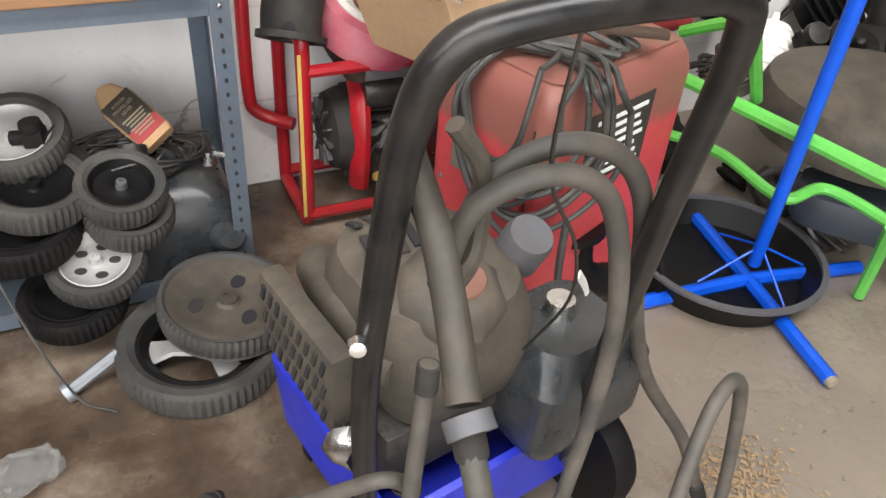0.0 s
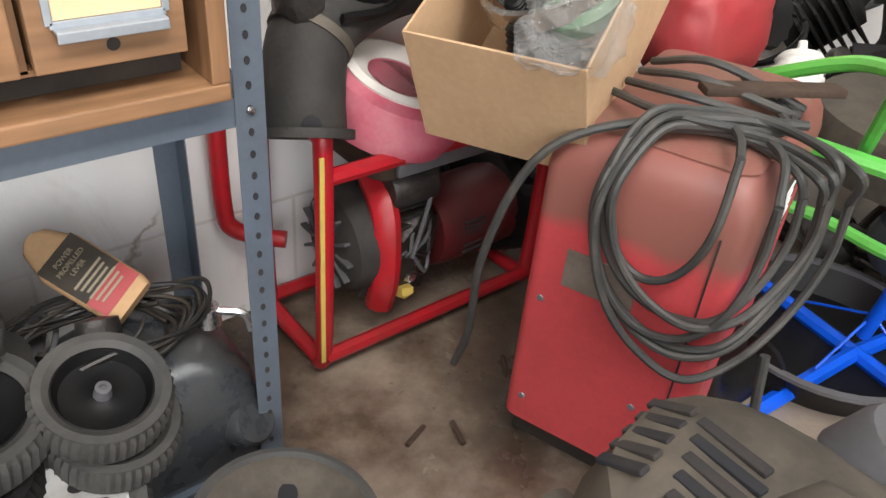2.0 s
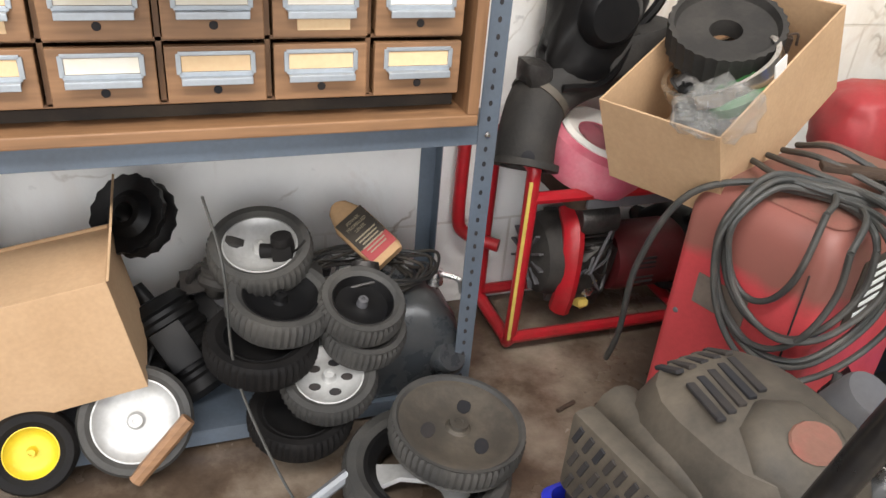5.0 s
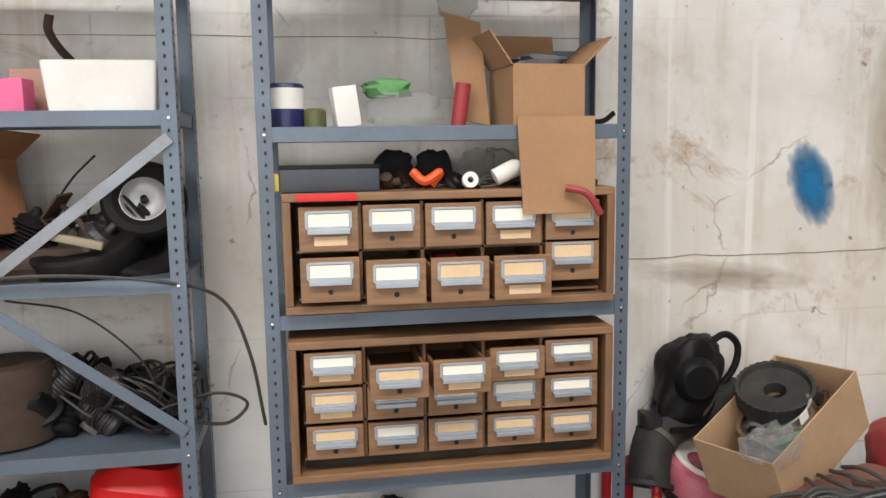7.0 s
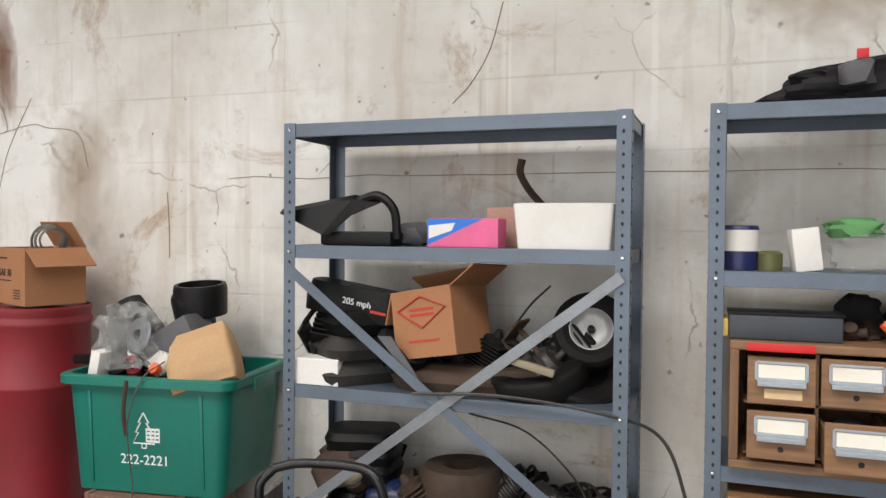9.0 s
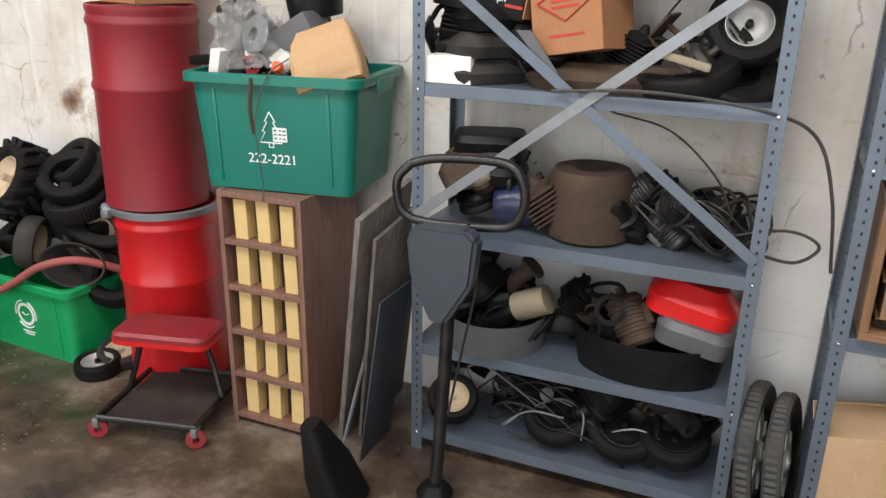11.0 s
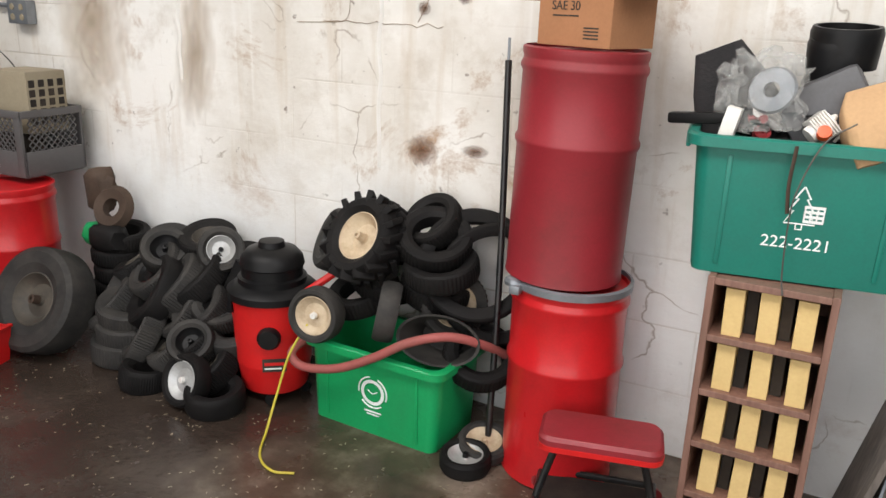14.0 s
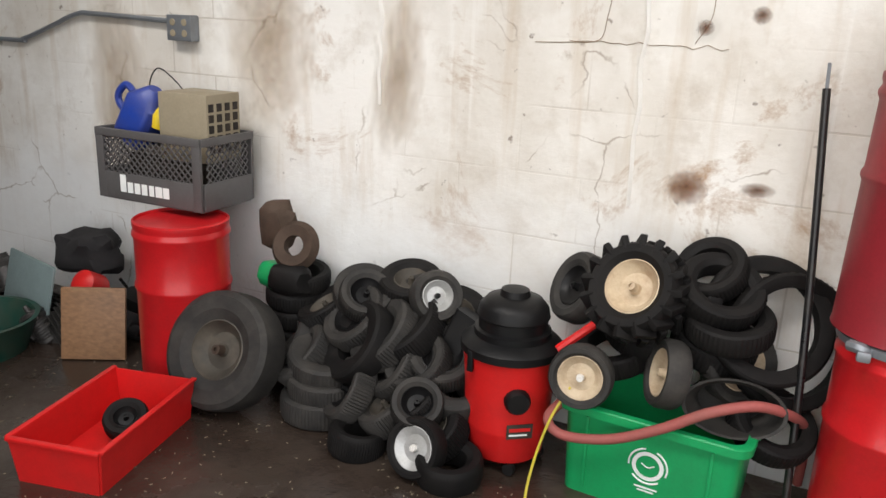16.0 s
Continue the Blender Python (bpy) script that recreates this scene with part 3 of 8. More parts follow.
        for i in range(5):
            z = s * (-0.34 + 0.15 * i)
            pr += [(s * 0.36, z), (s * 0.33, z + s * 0.03), (s * 0.33, z + s * 0.07), (s * 0.36, z + s * 0.1)]
        add("casing", lathe(pr + [(s * 0.28, s * 0.46), (s * 0.08, s * 0.48), (s * 0.06, s * 0.66), (0, s * 0.66)], 24))
        add("terminal_box", box(s * 0.3, s * 0.14, s * 0.4, (0, -s * 0.38, 0), s * 0.03))
    else:
        for j in range(2):
            a0 = r.uniform(0, 6)
            add("cable", tube([(s * (0.5 + 0.05 * j) * math.cos(a0 + q * 0.75), s * (0.4 + 0.04 * j) * math.sin(a0 + q * 0.75), s * (-0.2 + 0.1 * j + 0.08 * math.sin(q * 1.3 + j))) for q in range(9)], s * 0.045, 6, steps=4))
        add("plug", box(s * 0.22, s * 0.14, s * 0.12, (s * 0.5, 0, s * 0.1), s * 0.03))
    turn = (m if m is not None else Matrix.Translation(at)) @ Matrix.Rotation(r.uniform(-0.9, 0.9), 4, "X") @ Matrix.Rotation(r.uniform(-0.9, 0.9), 4, "Y")
    return turn, pieces


def scrap_thing(name, made, material, label, category, group=""):
    turn, pieces = made
    if len(pieces) == 1:
        return solo(name, pieces[0][1], material, label, category, turn, group)
    ob = thing(name, label, category, turn, group)
    for piece, bm in pieces:
        part(piece, bm, material, ob)
    return ob


def panel(corners, thick, bm=None):
    """A flat sheet with thickness from corners in order."""
    own = bmesh.new()
    c = [V(q) for q in corners]
    nrm = (c[1] - c[0]).cross(c[2] - c[0]).normalized() * thick
    a = [own.verts.new(q) for q in c]
    b = [own.verts.new(q + nrm) for q in c]
    k = len(c)
    own.faces.new(a)
    own.faces.new(list(reversed(b)))
    for i in range(k):
        own.faces.new((a[i], b[i], b[(i + 1) % k], a[(i + 1) % k]))
    bmesh.ops.recalc_face_normals(own, faces=own.faces[:])
    return join(own, bm)


def text_part(words, size, material, parent, m, label="", name="lettering"):
    cu = bpy.data.curves.new("tmp_text", "FONT")
    cu.body, cu.size, cu.extrude, cu.align_x = words, size, 0.0006, "CENTER"
    tmp = bpy.data.objects.new("tmp_text", cu)
    me = bpy.data.meshes.new_from_object(tmp)
    bpy.data.objects.remove(tmp)
    me.materials.clear()
    me.materials.append(material)
    ob = new(name, me)
    ob.parent = parent
    ob.matrix_local = m
    return tagged(ob, label)


# ---- structure ----
WALLM = wall_mat()
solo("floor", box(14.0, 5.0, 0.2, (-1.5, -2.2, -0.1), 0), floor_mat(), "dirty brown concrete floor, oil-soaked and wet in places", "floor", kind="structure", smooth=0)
solo("wall_north", box(14.0, 0.2, 3.3, (-1.5, 0.1, 1.65), 0), WALLM, "stained, cracked whitewashed block wall", "wall", kind="structure", smooth=0)
solo("wall_east", box(0.2, 4.7, 3.3, (4.6, -2.35, 1.65), 0), CONCRETE, "plain dull rendered wall", "wall", kind="structure", smooth=0)
solo("wall_west", box(0.2, 4.7, 3.3, (-7.6, -2.35, 1.65), 0), CONCRETE, "plain dull rendered wall", "wall", kind="structure", smooth=0)
ws = box(3.0, 0.2, 3.3, (-6.2, -4.6, 1.65), 0)
box(2.8, 0.2, 3.3, (3.4, -4.6, 1.65), 0, bm=ws)
box(6.7, 0.2, 0.2, (-1.35, -4.6, 3.2), 0, bm=ws)
solo("wall_south", ws, CONCRETE, "plain rendered wall with a wide open garage doorway", "wall", kind="structure", smooth=0)
# unseen ceiling, its long gap added to let the overhead lamp through
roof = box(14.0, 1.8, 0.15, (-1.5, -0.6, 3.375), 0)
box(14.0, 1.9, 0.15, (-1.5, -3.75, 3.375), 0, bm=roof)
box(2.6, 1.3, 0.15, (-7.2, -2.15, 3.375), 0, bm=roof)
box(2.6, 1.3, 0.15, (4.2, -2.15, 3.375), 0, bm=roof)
solo("ceiling", roof, CEILM, "dull boarded ceiling with a long added gap for overhead light", "ceiling", kind="structure", smooth=0)
solo("ground", box(400, 400, 0.2, (0, -204.7, -0.14), 0), ASPH, "grey asphalt yard outside", "ground", kind="structure", smooth=0)

# ---- steel shelving ----
def shelving(x0, x1, yf, yb, levels, top, braces, label):
    ob = thing("shelving_unit", label, "shelves", group="steel shelving along the wall")
    t = 0.0022
    for name, x, y, sx, sy in (("front", x0, yf, 1, 1), ("front", x1, yf, -1, 1), ("rear", x0, yb, 1, -1), ("rear", x1, yb, -1, -1)):
        bm = box(0.036, t, top, (x + sx * 0.018, y + sy * t / 2, top / 2), 0.0006)
        box(t, 0.036, top, (x + sx * t / 2, y + sy * 0.0205, top / 2), 0.0006, bm=bm)
        p = part("post", bm, STEEL, ob, smooth=0)
        hb = bmesh.new()
        z = 0.06
        while z < top - 0.05:
            for mm in (Matrix.Translation((x + sx * 0.019, y - sy * 0.0006, z)) @ Matrix.Rotation(radians(90), 4, "X"),
                       Matrix.Translation((x - sx * 0.0006, y + sy * 0.019, z)) @ Matrix.Rotation(radians(90), 4, "Y")):
                bmesh.ops.create_cone(hb, cap_ends=True, segments=8, radius1=0.0034, radius2=0.0034, depth=0.0012, matrix=mm @ Matrix.Diagonal((1, 1.5 if abs(mm[1][2]) > 0.5 else 1, 1, 1)))
            z += 0.028
        tagged(part("perforation", hb, HOLE, p, smooth=0), kind="stuff")
    for z in levels:
        w, d = x1 - x0 - 0.006, yb - yf - 0.006
        s = part("shelf", box(w, d, 0.003, ((x0 + x1) / 2, (yf + yb) / 2, z + 0.016), 0), STEEL, ob, smooth=0)
        lip = box(w, 0.0025, 0.036, ((x0 + x1) / 2, yf + 0.0045, z), 0.0008)
        box(w, 0.012, 0.0025, ((x0 + x1) / 2, yf + 0.011, z - 0.017), 0.0005, bm=lip)
        part("front_lip", lip, STEEL, s, smooth=0)
        part("rear_lip", box(w, 0.0025, 0.036, ((x0 + x1) / 2, yb - 0.0045, z), 0.0008), STEEL, s, smooth=0)
        for x in (x0 + 0.006, x1 - 0.006):
            part("end_lip", box(0.0025, d - 0.01, 0.036, (x, (yf + yb) / 2, z), 0.0008), STEEL, s, smooth=0)
        for x in (x0 + 0.018, x1 - 0.018):
            bb = lathe([(0, 0.004), (0.004, 0.003), (0.006, 0)], 8, Matrix.Translation((x, yf - 0.001, z)) @ Matrix.Rotation(radians(90), 4, "X"))
            part("bolt", bb, CHROME, s)
    for a, b, yy in braces:
        d = V(b) - V(a)
        m = axis_pose((V(a) + V(b)) / 2, d)
        bm = box(0.028, 0.0025, d.length, bevel=0.0006)
        bm.transform(Matrix.Rotation(0, 4, "Z"))
        q = d.normalized()
        side = V((0, -1, 0))
        rot = Matrix((q.cross(side).normalized(), side, q)).transposed().to_4x4()
        bm.transform(Matrix.Translation((V(a) + V(b)) / 2) @ rot)
        part("brace", bm, GALV if yy else STEEL, ob, smooth=0)
    return ob


U1 = (-1.150, -0.190, -0.376, -0.07)
U2 = (-0.012, 0.914, -0.383, -0.085)
shelving(*U1, (0.06, 0.36, 0.73, 1.151, 1.545, 1.885), 1.905,
         [((-1.135, -0.381, 1.50), (-0.208, -0.381, 0.79), False), ((-1.135, -0.384, 0.79), (-0.208, -0.384, 1.50), True)],
         "blue-grey perforated steel shelving with crossed braces, crammed full")
shelving(*U2, (0.03, 0.618, 1.048, 1.503, 1.888), 1.908, [((0.70, -0.082, 1.72), (0.90, -0.082, 1.72), False)],
         "blue-grey perforated steel shelving holding two drawer cabinets")

# ---- card-index drawer cabinets ----
def drawer_cabinet(x0, x1, z0, z1, yf, yb, rows, pulled, tags, sill, label):
    ob = thing("drawer_cabinet", label, "cabinet", group="oak card-index cabinets")
    cx, d, t = (x0 + x1) / 2, yb - yf, 0.02
    part("top_panel", box(x1 - x0, d, t, (cx, (yf + yb) / 2, z1 - t / 2), 0.003), OAK, ob, smooth=0)
    part("bottom_panel", box(x1 - x0, d, t, (cx, (yf + yb) / 2, z0 + t / 2), 0.003), OAK, ob, smooth=0)
    for x in (x0 + t / 2, x1 - t / 2):
        part("side_panel", box(t, d, z1 - z0 - 2 * t, (x, (yf + yb) / 2, (z0 + z1) / 2), 0.002), OAKV, ob, smooth=0)
    part("back_panel", box(x1 - x0 - 2 * t, 0.006, z1 - z0 - 2 * t, (cx, yb - 0.004, (z0 + z1) / 2), 0), OAK, ob, smooth=0)
    ia, ib, ja, jb = x0 + t + 0.012, x1 - t - 0.012, z0 + t + sill, z1 - t - 0.006
    cols = 5
    cw, rh = (ib - ia) / cols, (jb - ja) / rows
    for c in range(1, cols):
        part("divider", box(0.008, d - 0.04, jb - ja, (ia + c * cw, (yf + yb) / 2 + 0.01, (ja + jb) / 2), 0), OAKV, ob, smooth=0)
    for r in range(rows):
        part("runner", box(ib - ia, d - 0.04, 0.006, (cx, (yf + yb) / 2 + 0.01, ja + r * rh), 0), OAKV, ob, smooth=0)
    if sill > 0.02:
        part("slot", box(ib - ia, 0.005, sill - 0.014, (cx, yf + 0.05, z0 + t + sill / 2 - 0.004), 0), DARKIN, ob, "dark dusty slot under the drawers", smooth=0)
    for r in range(rows):
        for c in range(cols):
            out, drop = pulled.get((r, c), (0.0, 0.0))
            if out is None:
                continue
            w, h = cw - 0.012, rh - 0.010
            x, z, y = ia + (c + 0.5) * cw, jb - (r + 0.5) * rh - drop, yf + 0.014 - out
            dr = box(w, 0.012, h, (x, y, z), 0.002)
            front = part("drawer", dr, OAK, ob, smooth=0)
            front.location = (0, 0, 0)
            dep = min(0.25, d - 0.05)
            tr = box(0.006, dep, h * 0.75, (x - w / 2 + 0.005, y + dep / 2 + 0.006, z - h * 0.08), 0)
            box(0.006, dep, h * 0.75, (x + w / 2 - 0.005, y + dep / 2 + 0.006, z - h * 0.08), 0, bm=tr)
            box(w - 0.01, dep, 0.005, (x, y + dep / 2 + 0.006, z - h * 0.45), 0, bm=tr)
            part("tray", tr, OAKV, front, smooth=0)
            yy = y - 0.0075
            hw, hh = w * 0.74, h * 0.36
            zz = z + h * 0.2
            fr = bmesh.new()
            for dx, dz, sx, sz in ((0, hh / 2, hw, 0.006), (0, -hh / 2, hw, 0.007), (-hw / 2, 0, 0.007, hh), (hw / 2, 0, 0.007, hh)):
                box(sx, 0.003, sz, (x + dx, yy, zz + dz), 0.0008, bm=fr)
            box(hw * 0.96, 0.013, 0.003, (x, yy - 0.006, zz - hh / 2 - 0.004), 0.001, bm=fr)
            box(hw * 0.96, 0.003, 0.010, (x, yy - 0.012, zz - hh / 2 - 0.008), 0.001, bm=fr)
            part("label_holder", fr, ALU, front, "aluminium label holder with finger pull", smooth=0)
            tan = (r, c) in tags
            part("paper_label", box(hw - 0.008, 0.0012, hh - 0.008, (x, yy + 0.0012, zz), 0), TANPAPER if tan else PAPER, front, smooth=0)
            if (r, c) in ((0, 0), (1, 3), (0, 3)) or (rows == 3 and (r, c) in ((1, 0), (0, 2))):
                part("paper_label", box(hw * 0.75, 0.0012, h * 0.2, (x + 0.004, yy + 0.001, z - h * 0.27), 0), TANPAPER, front, "tan paper strip", smooth=0)
            else:
                kn = lathe([(0, 0.001), (0.0055, 0.001), (0.0065, 0)], 10, Matrix.Translation((x, y - 0.0066, z - h * 0.27)) @ Matrix.Rotation(radians(90), 4, "X"))
                part("pull_hole", kn, HOLE, front)
    return ob


drawer_cabinet(0.040, 0.866, 1.072, 1.364, -0.405, -0.10, 2,
               {(1, 0): (0.03, 0.004), (1, 1): (0.085, 0.006), (1, 2): (0.085, 0.006), (1, 3): (0.09, 0.006), (1, 4): (0.0, -0.02), (0, 0): (0.02, 0)},
               {(1, 2), (1, 3), (0, 4), (1, 4)}, 0.012, "oak card-index cabinet with some drawers pulled open")
drawer_cabinet(0.040, 0.866, 0.645, 1.005, -0.405, -0.10, 3,
               {(0, 1): (0.10, 0.012), (0, 2): (0.10, 0.008), (0, 3): (0.035, 0.004)},
               {(0, 1), (1, 0), (2, 0), (2, 2), (2, 3), (2, 4)}, 0.032, "oak card-index cabinet on the lower shelf, drawers with labels")
for px, pz in ((0.30, 1.165), (0.44, 1.175), (0.62, 1.165)):
    solo("small_parts", lump(0.07, 0.1, 0.05, (px, -0.33, pz), 0.4, 8, px * 9, 2), DKRUST if px == 0.44 else GREYP, "small dull parts lying in an open drawer", "parts")
solo("red_strip", box(0.14, 0.004, 0.018, (0.145, -0.432, 1.356), 0.001), REDP, "red plastic strip on the cabinet front", "strip")

# ---- wheels ----
def wheel(R, w, rim, at, direction, rim_mat=BLACK, tyre_mat=RUBBER, ribs=0, spin=0, rim_depth=0.3, label="worn black rubber wheel", spokes=0, name="wheel", lug=0.0, bare=False, group="", hub_mat=None, holes=0):
    ob = thing(name, label, "tyre" if bare else "wheel", axis_pose(at, direction, spin), group)
    h = w / 2
    prof = [(rim, -h * 0.72), (rim + (R - rim) * 0.35, -h * 0.98), (R - (R - rim) * 0.22, -h), (R - 0.004, -h * 0.82), (R, -h * 0.55), (R, h * 0.55),
            (R - 0.004, h * 0.82), (R - (R - rim) * 0.22, h), (rim + (R - rim) * 0.35, h * 0.98), (rim, h * 0.72), (rim - 0.002, 0)]
    seg = ribs * 2 if ribs else 48
    depth = lug or (0.0026 if bare else 0.0046)

    def ripple(i, k):
        if k in (4, 5):
            return 0 if i % 2 else -depth
        if k in (3, 6):
            return 0 if i % 2 else -depth * (1.0 if lug else 0.6)
        return 0

    part("tyre", lathe(prof, seg, closed=True, ripple=ripple if ribs else None), tyre_mat, ob, smooth=25)
    if bare:
        return ob
    f = h * (1 - rim_depth)
    rp = [(0, f * 0.55), (rim * 0.18, f * 0.55), (rim * 0.22, f * 0.3), (rim * 0.62, f * 0.25), (rim * 0.85, f * 0.62), (rim * 0.97, h * 0.76), (rim * 1.01, h * 0.74),
          (rim * 1.01, -h * 0.74), (rim * 0.95, -h * 0.7), (rim * 0.6, -f * 0.3), (0, -f * 0.3)]
    if spokes:
        ring = lathe([(rim * 0.8, -h * 0.7), (rim * 1.01, -h * 0.72), (rim * 1.01, h * 0.72), (rim * 0.93, h * 0.76), (rim * 0.8, h * 0.3)], 40, closed=True)
        part("rim", ring, BLACK, ob)
        sb = bmesh.new()
        for i in range(spokes):
            a = 2 * math.pi * i / spokes
            own = panel([(0.0, -rim * 0.2, h * 0.28), (rim * 0.45, -rim * 0.13, h * 0.42), (rim * 0.86, -rim * 0.24, h * 0.2), (rim * 0.86, rim * 0.24, h * 0.2), (rim * 0.45, rim * 0.13, h * 0.42), (0.0, rim * 0.2, h * 0.28)], 0.008)
            own.transform(Matrix.Rotation(a, 4, "Z"))
            join(own, sb)
        lathe([(0, h * 0.6), (rim * 0.2, h * 0.58), (rim * 0.26, h * 0.2), (0, h * 0.1)], 20, bm=sb)
        part("spoke", sb, rim_mat, ob, "pale star-shaped spokes", smooth=30)
    else:
        r_ob = part("rim", lathe(rp, 40), rim_mat, ob)
        if holes:
            for i in range(holes):
                a = 2 * math.pi * i / holes
                hb = lathe([(0, 0.0015), (rim * 0.15, 0.0015), (rim * 0.15, -0.002)], 12, Matrix.Translation((rim * 0.52 * math.cos(a), rim * 0.52 * math.sin(a), f * 0.27)) @ Matrix.Diagonal((1.2, 0.8, 1, 1)))
                part("rim_hole", hb, HOLE, r_ob)
    part("hub", lathe([(0, h * 0.72), (rim * 0.07, h * 0.72), (rim * 0.075, h * 0.85), (rim * 0.16, h * 0.83), (rim * 0.19, h * 0.2), (0, h * 0.1)], 16), hub_mat or rim_mat, ob)
    return ob


# ---- drums ----
def drum(name, r, h, at, material, label, lean=(0, 0), ring=False, lid=True):
    ob = thing(name, label, "drum", Matrix.Translation(at) @ Matrix.Rotation(radians(lean[0]), 4, "Y") @ Matrix.Rotation(radians(lean[1]), 4, "X"), "steel drums")
    prof = [(0, 0.012), (r * 0.93, 0.012), (r * 0.95, 0), (r, 0.004), (r * 0.985, 0.02)]
    for b in (h * 0.61, h * 0.92):
        prof += [(r * 0.985, b - 0.018), (r * 1.022, b - 0.005), (r * 1.022, b + 0.005), (r * 0.985, b + 0.018)]
    prof += [(r * 0.985, h - 0.03), (r * 1.005, h - 0.02), (r * 1.005, h - 0.004), (r * 0.96, h), (r * 0.95, h - 0.012), (0, h - 0.012)]
    body = part("body", lathe(prof, 48), material, ob, smooth=50)
    if ring:
        bm = lathe([(r * 0.99, h - 0.012), (r * 1.045, h - 0.012), (r * 1.05, h + 0.008), (r * 0.99, h + 0.012)], 48, closed=True)
        part("clamp_ring", bm, GALV, ob, "dull galvanised clamp ring")
        bm = tube([(-r * 0.62, -r * 0.82, h - 0.005), (-r * 0.72, -r * 0.86, h + 0.004), (-r * 0.85, -r * 0.74, h)], 0.016)
        box(0.035, 0.03, 0.03, (-r * 0.66, -r * 0.9, h - 0.012), 0.008, bm=bm)
        part("clamp_lever", bm, GALV, ob)
    return ob


drum("steel_drum", 0.18, 0.655, (-2.195, -0.25, 0), RED, "glossy red steel drum with a galvanised clamp ring", ring=True)
drum("steel_drum", 0.178, 0.675, (-2.225, -0.25, 0.668), DKRED, "dull dark-red steel drum standing on a red drum", lean=(1.2, 0))
drum("steel_drum", 0.178, 0.655, (-4.64, -0.42, 0), RED, "glossy red steel drum under a milk crate", ring=False)

# ---- cardboard boxes ----
def carton(w, d, h, m, material, label, flaps=(100, 100, 100, 100), name="cardboard_box", flap_len=None):
    """flaps: how far the front, back, left and right flaps are folded out from closed; None leaves one out."""
    ob = thing(name, label, "box", m)
    t = 0.004
    for sx, sy, x, y in ((w, t, 0, -d / 2 + t / 2), (w, t, 0, d / 2 - t / 2), (t, d - 2 * t, -w / 2 + t / 2, 0), (t, d - 2 * t, w / 2 - t / 2, 0)):
        part("side_panel", box(sx, sy, h, (x, y, h / 2), 0.001), material, ob, smooth=0)
    part("base_panel", box(w - 2 * t, d - 2 * t, t, (0, 0, t / 2), 0), material, ob, smooth=0)
    fl = flap_len or min(w, d) * 0.48
    for a, (dx, dy, rz, width) in zip(flaps, ((0, -d / 2, 0, w), (0, d / 2, 180, w), (-w / 2, 0, -90, d), (w / 2, 0, 90, d))):
        if a is None:
            continue
        f = box(width * 0.985, fl, t, (0, fl / 2, t / 2), 0.001)
        f.transform(Matrix.Translation((dx, dy, h)) @ Matrix.Rotation(radians(rz), 4, "Z") @ Matrix.Rotation(radians(a), 4, "X"))
        part("flap", f, material, ob, smooth=0)
    return ob


# ---- plastic tubs ----
def tub(w, d, h, m, material, label, taper=0.86, rim=0.022, name="recycling_bin", category="bin"):
    ob = thing(name, label, category, m)
    a, b = taper, 1.0
    lv = [(w * a, d * a, 0.03, 0), (w * (a + 0.1 * (b - a)), d * (a + 0.1 * (b - a)), 0.035, h * 0.03), (w * b, d * b, 0.045, h - 0.03), (w * b + 2 * rim, d * b + 2 * rim, 0.05, h - 0.028),
          (w * b + 2 * rim, d * b + 2 * rim, 0.05, h - 0.004), (w * b + 1.6 * rim, d * b + 1.6 * rim, 0.05, h), (w * b - 0.006, d * b - 0.006, 0.042, h), (w * a - 0.006, d * a - 0.006, 0.03, 0.006)]
    part("shell", loft(lv, 5), material, ob, smooth=35)
    for x in (-0.36, 0.36):
        rb = box(0.012, 0.008, h * 0.8, m=Matrix.Translation((x * w * (a + b) / 2, -d / 2 * (a + b) / 2 - 0.001, h * 0.47)) @ Matrix.Rotation(math.atan2(d * (b - a) / 2, h), 4, "X"), bevel=0.003)
        part("rib", rb, material, ob)
    for s in (-1, 1):
        hd = box(0.012, d * 0.34, 0.045, (s * (w * b / 2 + rim), 0, h - 0.034), 0.006)
        part("handle", hd, material, ob)
    return ob

T, RZ = Matrix.Translation, lambda a: Matrix.Rotation(radians(a), 4, "Z")
RX, RY = lambda a: Matrix.Rotation(radians(a), 4, "X"), lambda a: Matrix.Rotation(radians(a), 4, "Y")
FRONT = RX(90)

# ---- wall fittings ----
solo("outlet_box", box(0.135, 0.05, 0.105, (-4.975, -0.026, 1.337), 0.006), GALV, "grey metal double outlet box on the wall", "outlet")
for dx in (-0.032, 0.032):
    for dz in (-0.022, 0.022):
        sock = lathe([(0, 0.002), (0.014, 0.002), (0.015, 0)], 14, T((-4.975 + dx, -0.0512, 1.337 + dz)) @ FRONT)
        part("socket_face", sock, BEIGE, bpy.data.objects["outlet_box"])
solo("conduit", tube([(-5.04, -0.022, 1.362), (-5.5, -0.022, 1.375), (-5.62, -0.022, 1.37), (-5.8, -0.022, 1.31), (-6.0, -0.022, 1.245), (-6.12, -0.022, 1.235), (-7.4, -0.022, 1.24)], 0.011, 8), GALV, "bent grey metal conduit running along the wall", "conduit", kind="structure")
blot = lathe([(0, 0.012), (0.5, 0.012), (1.05, 0.012), (1.05, 0.0)], 40)
solo("spray_paint_mark", blot, SPRAY, "soft blue spray-paint blotch on the wall", "paint mark", T((1.685, -0.0003, 1.335)) @ RY(-20) @ FRONT @ Matrix.Diagonal((0.085, 0.155, 0.1, 1)), smooth=0)
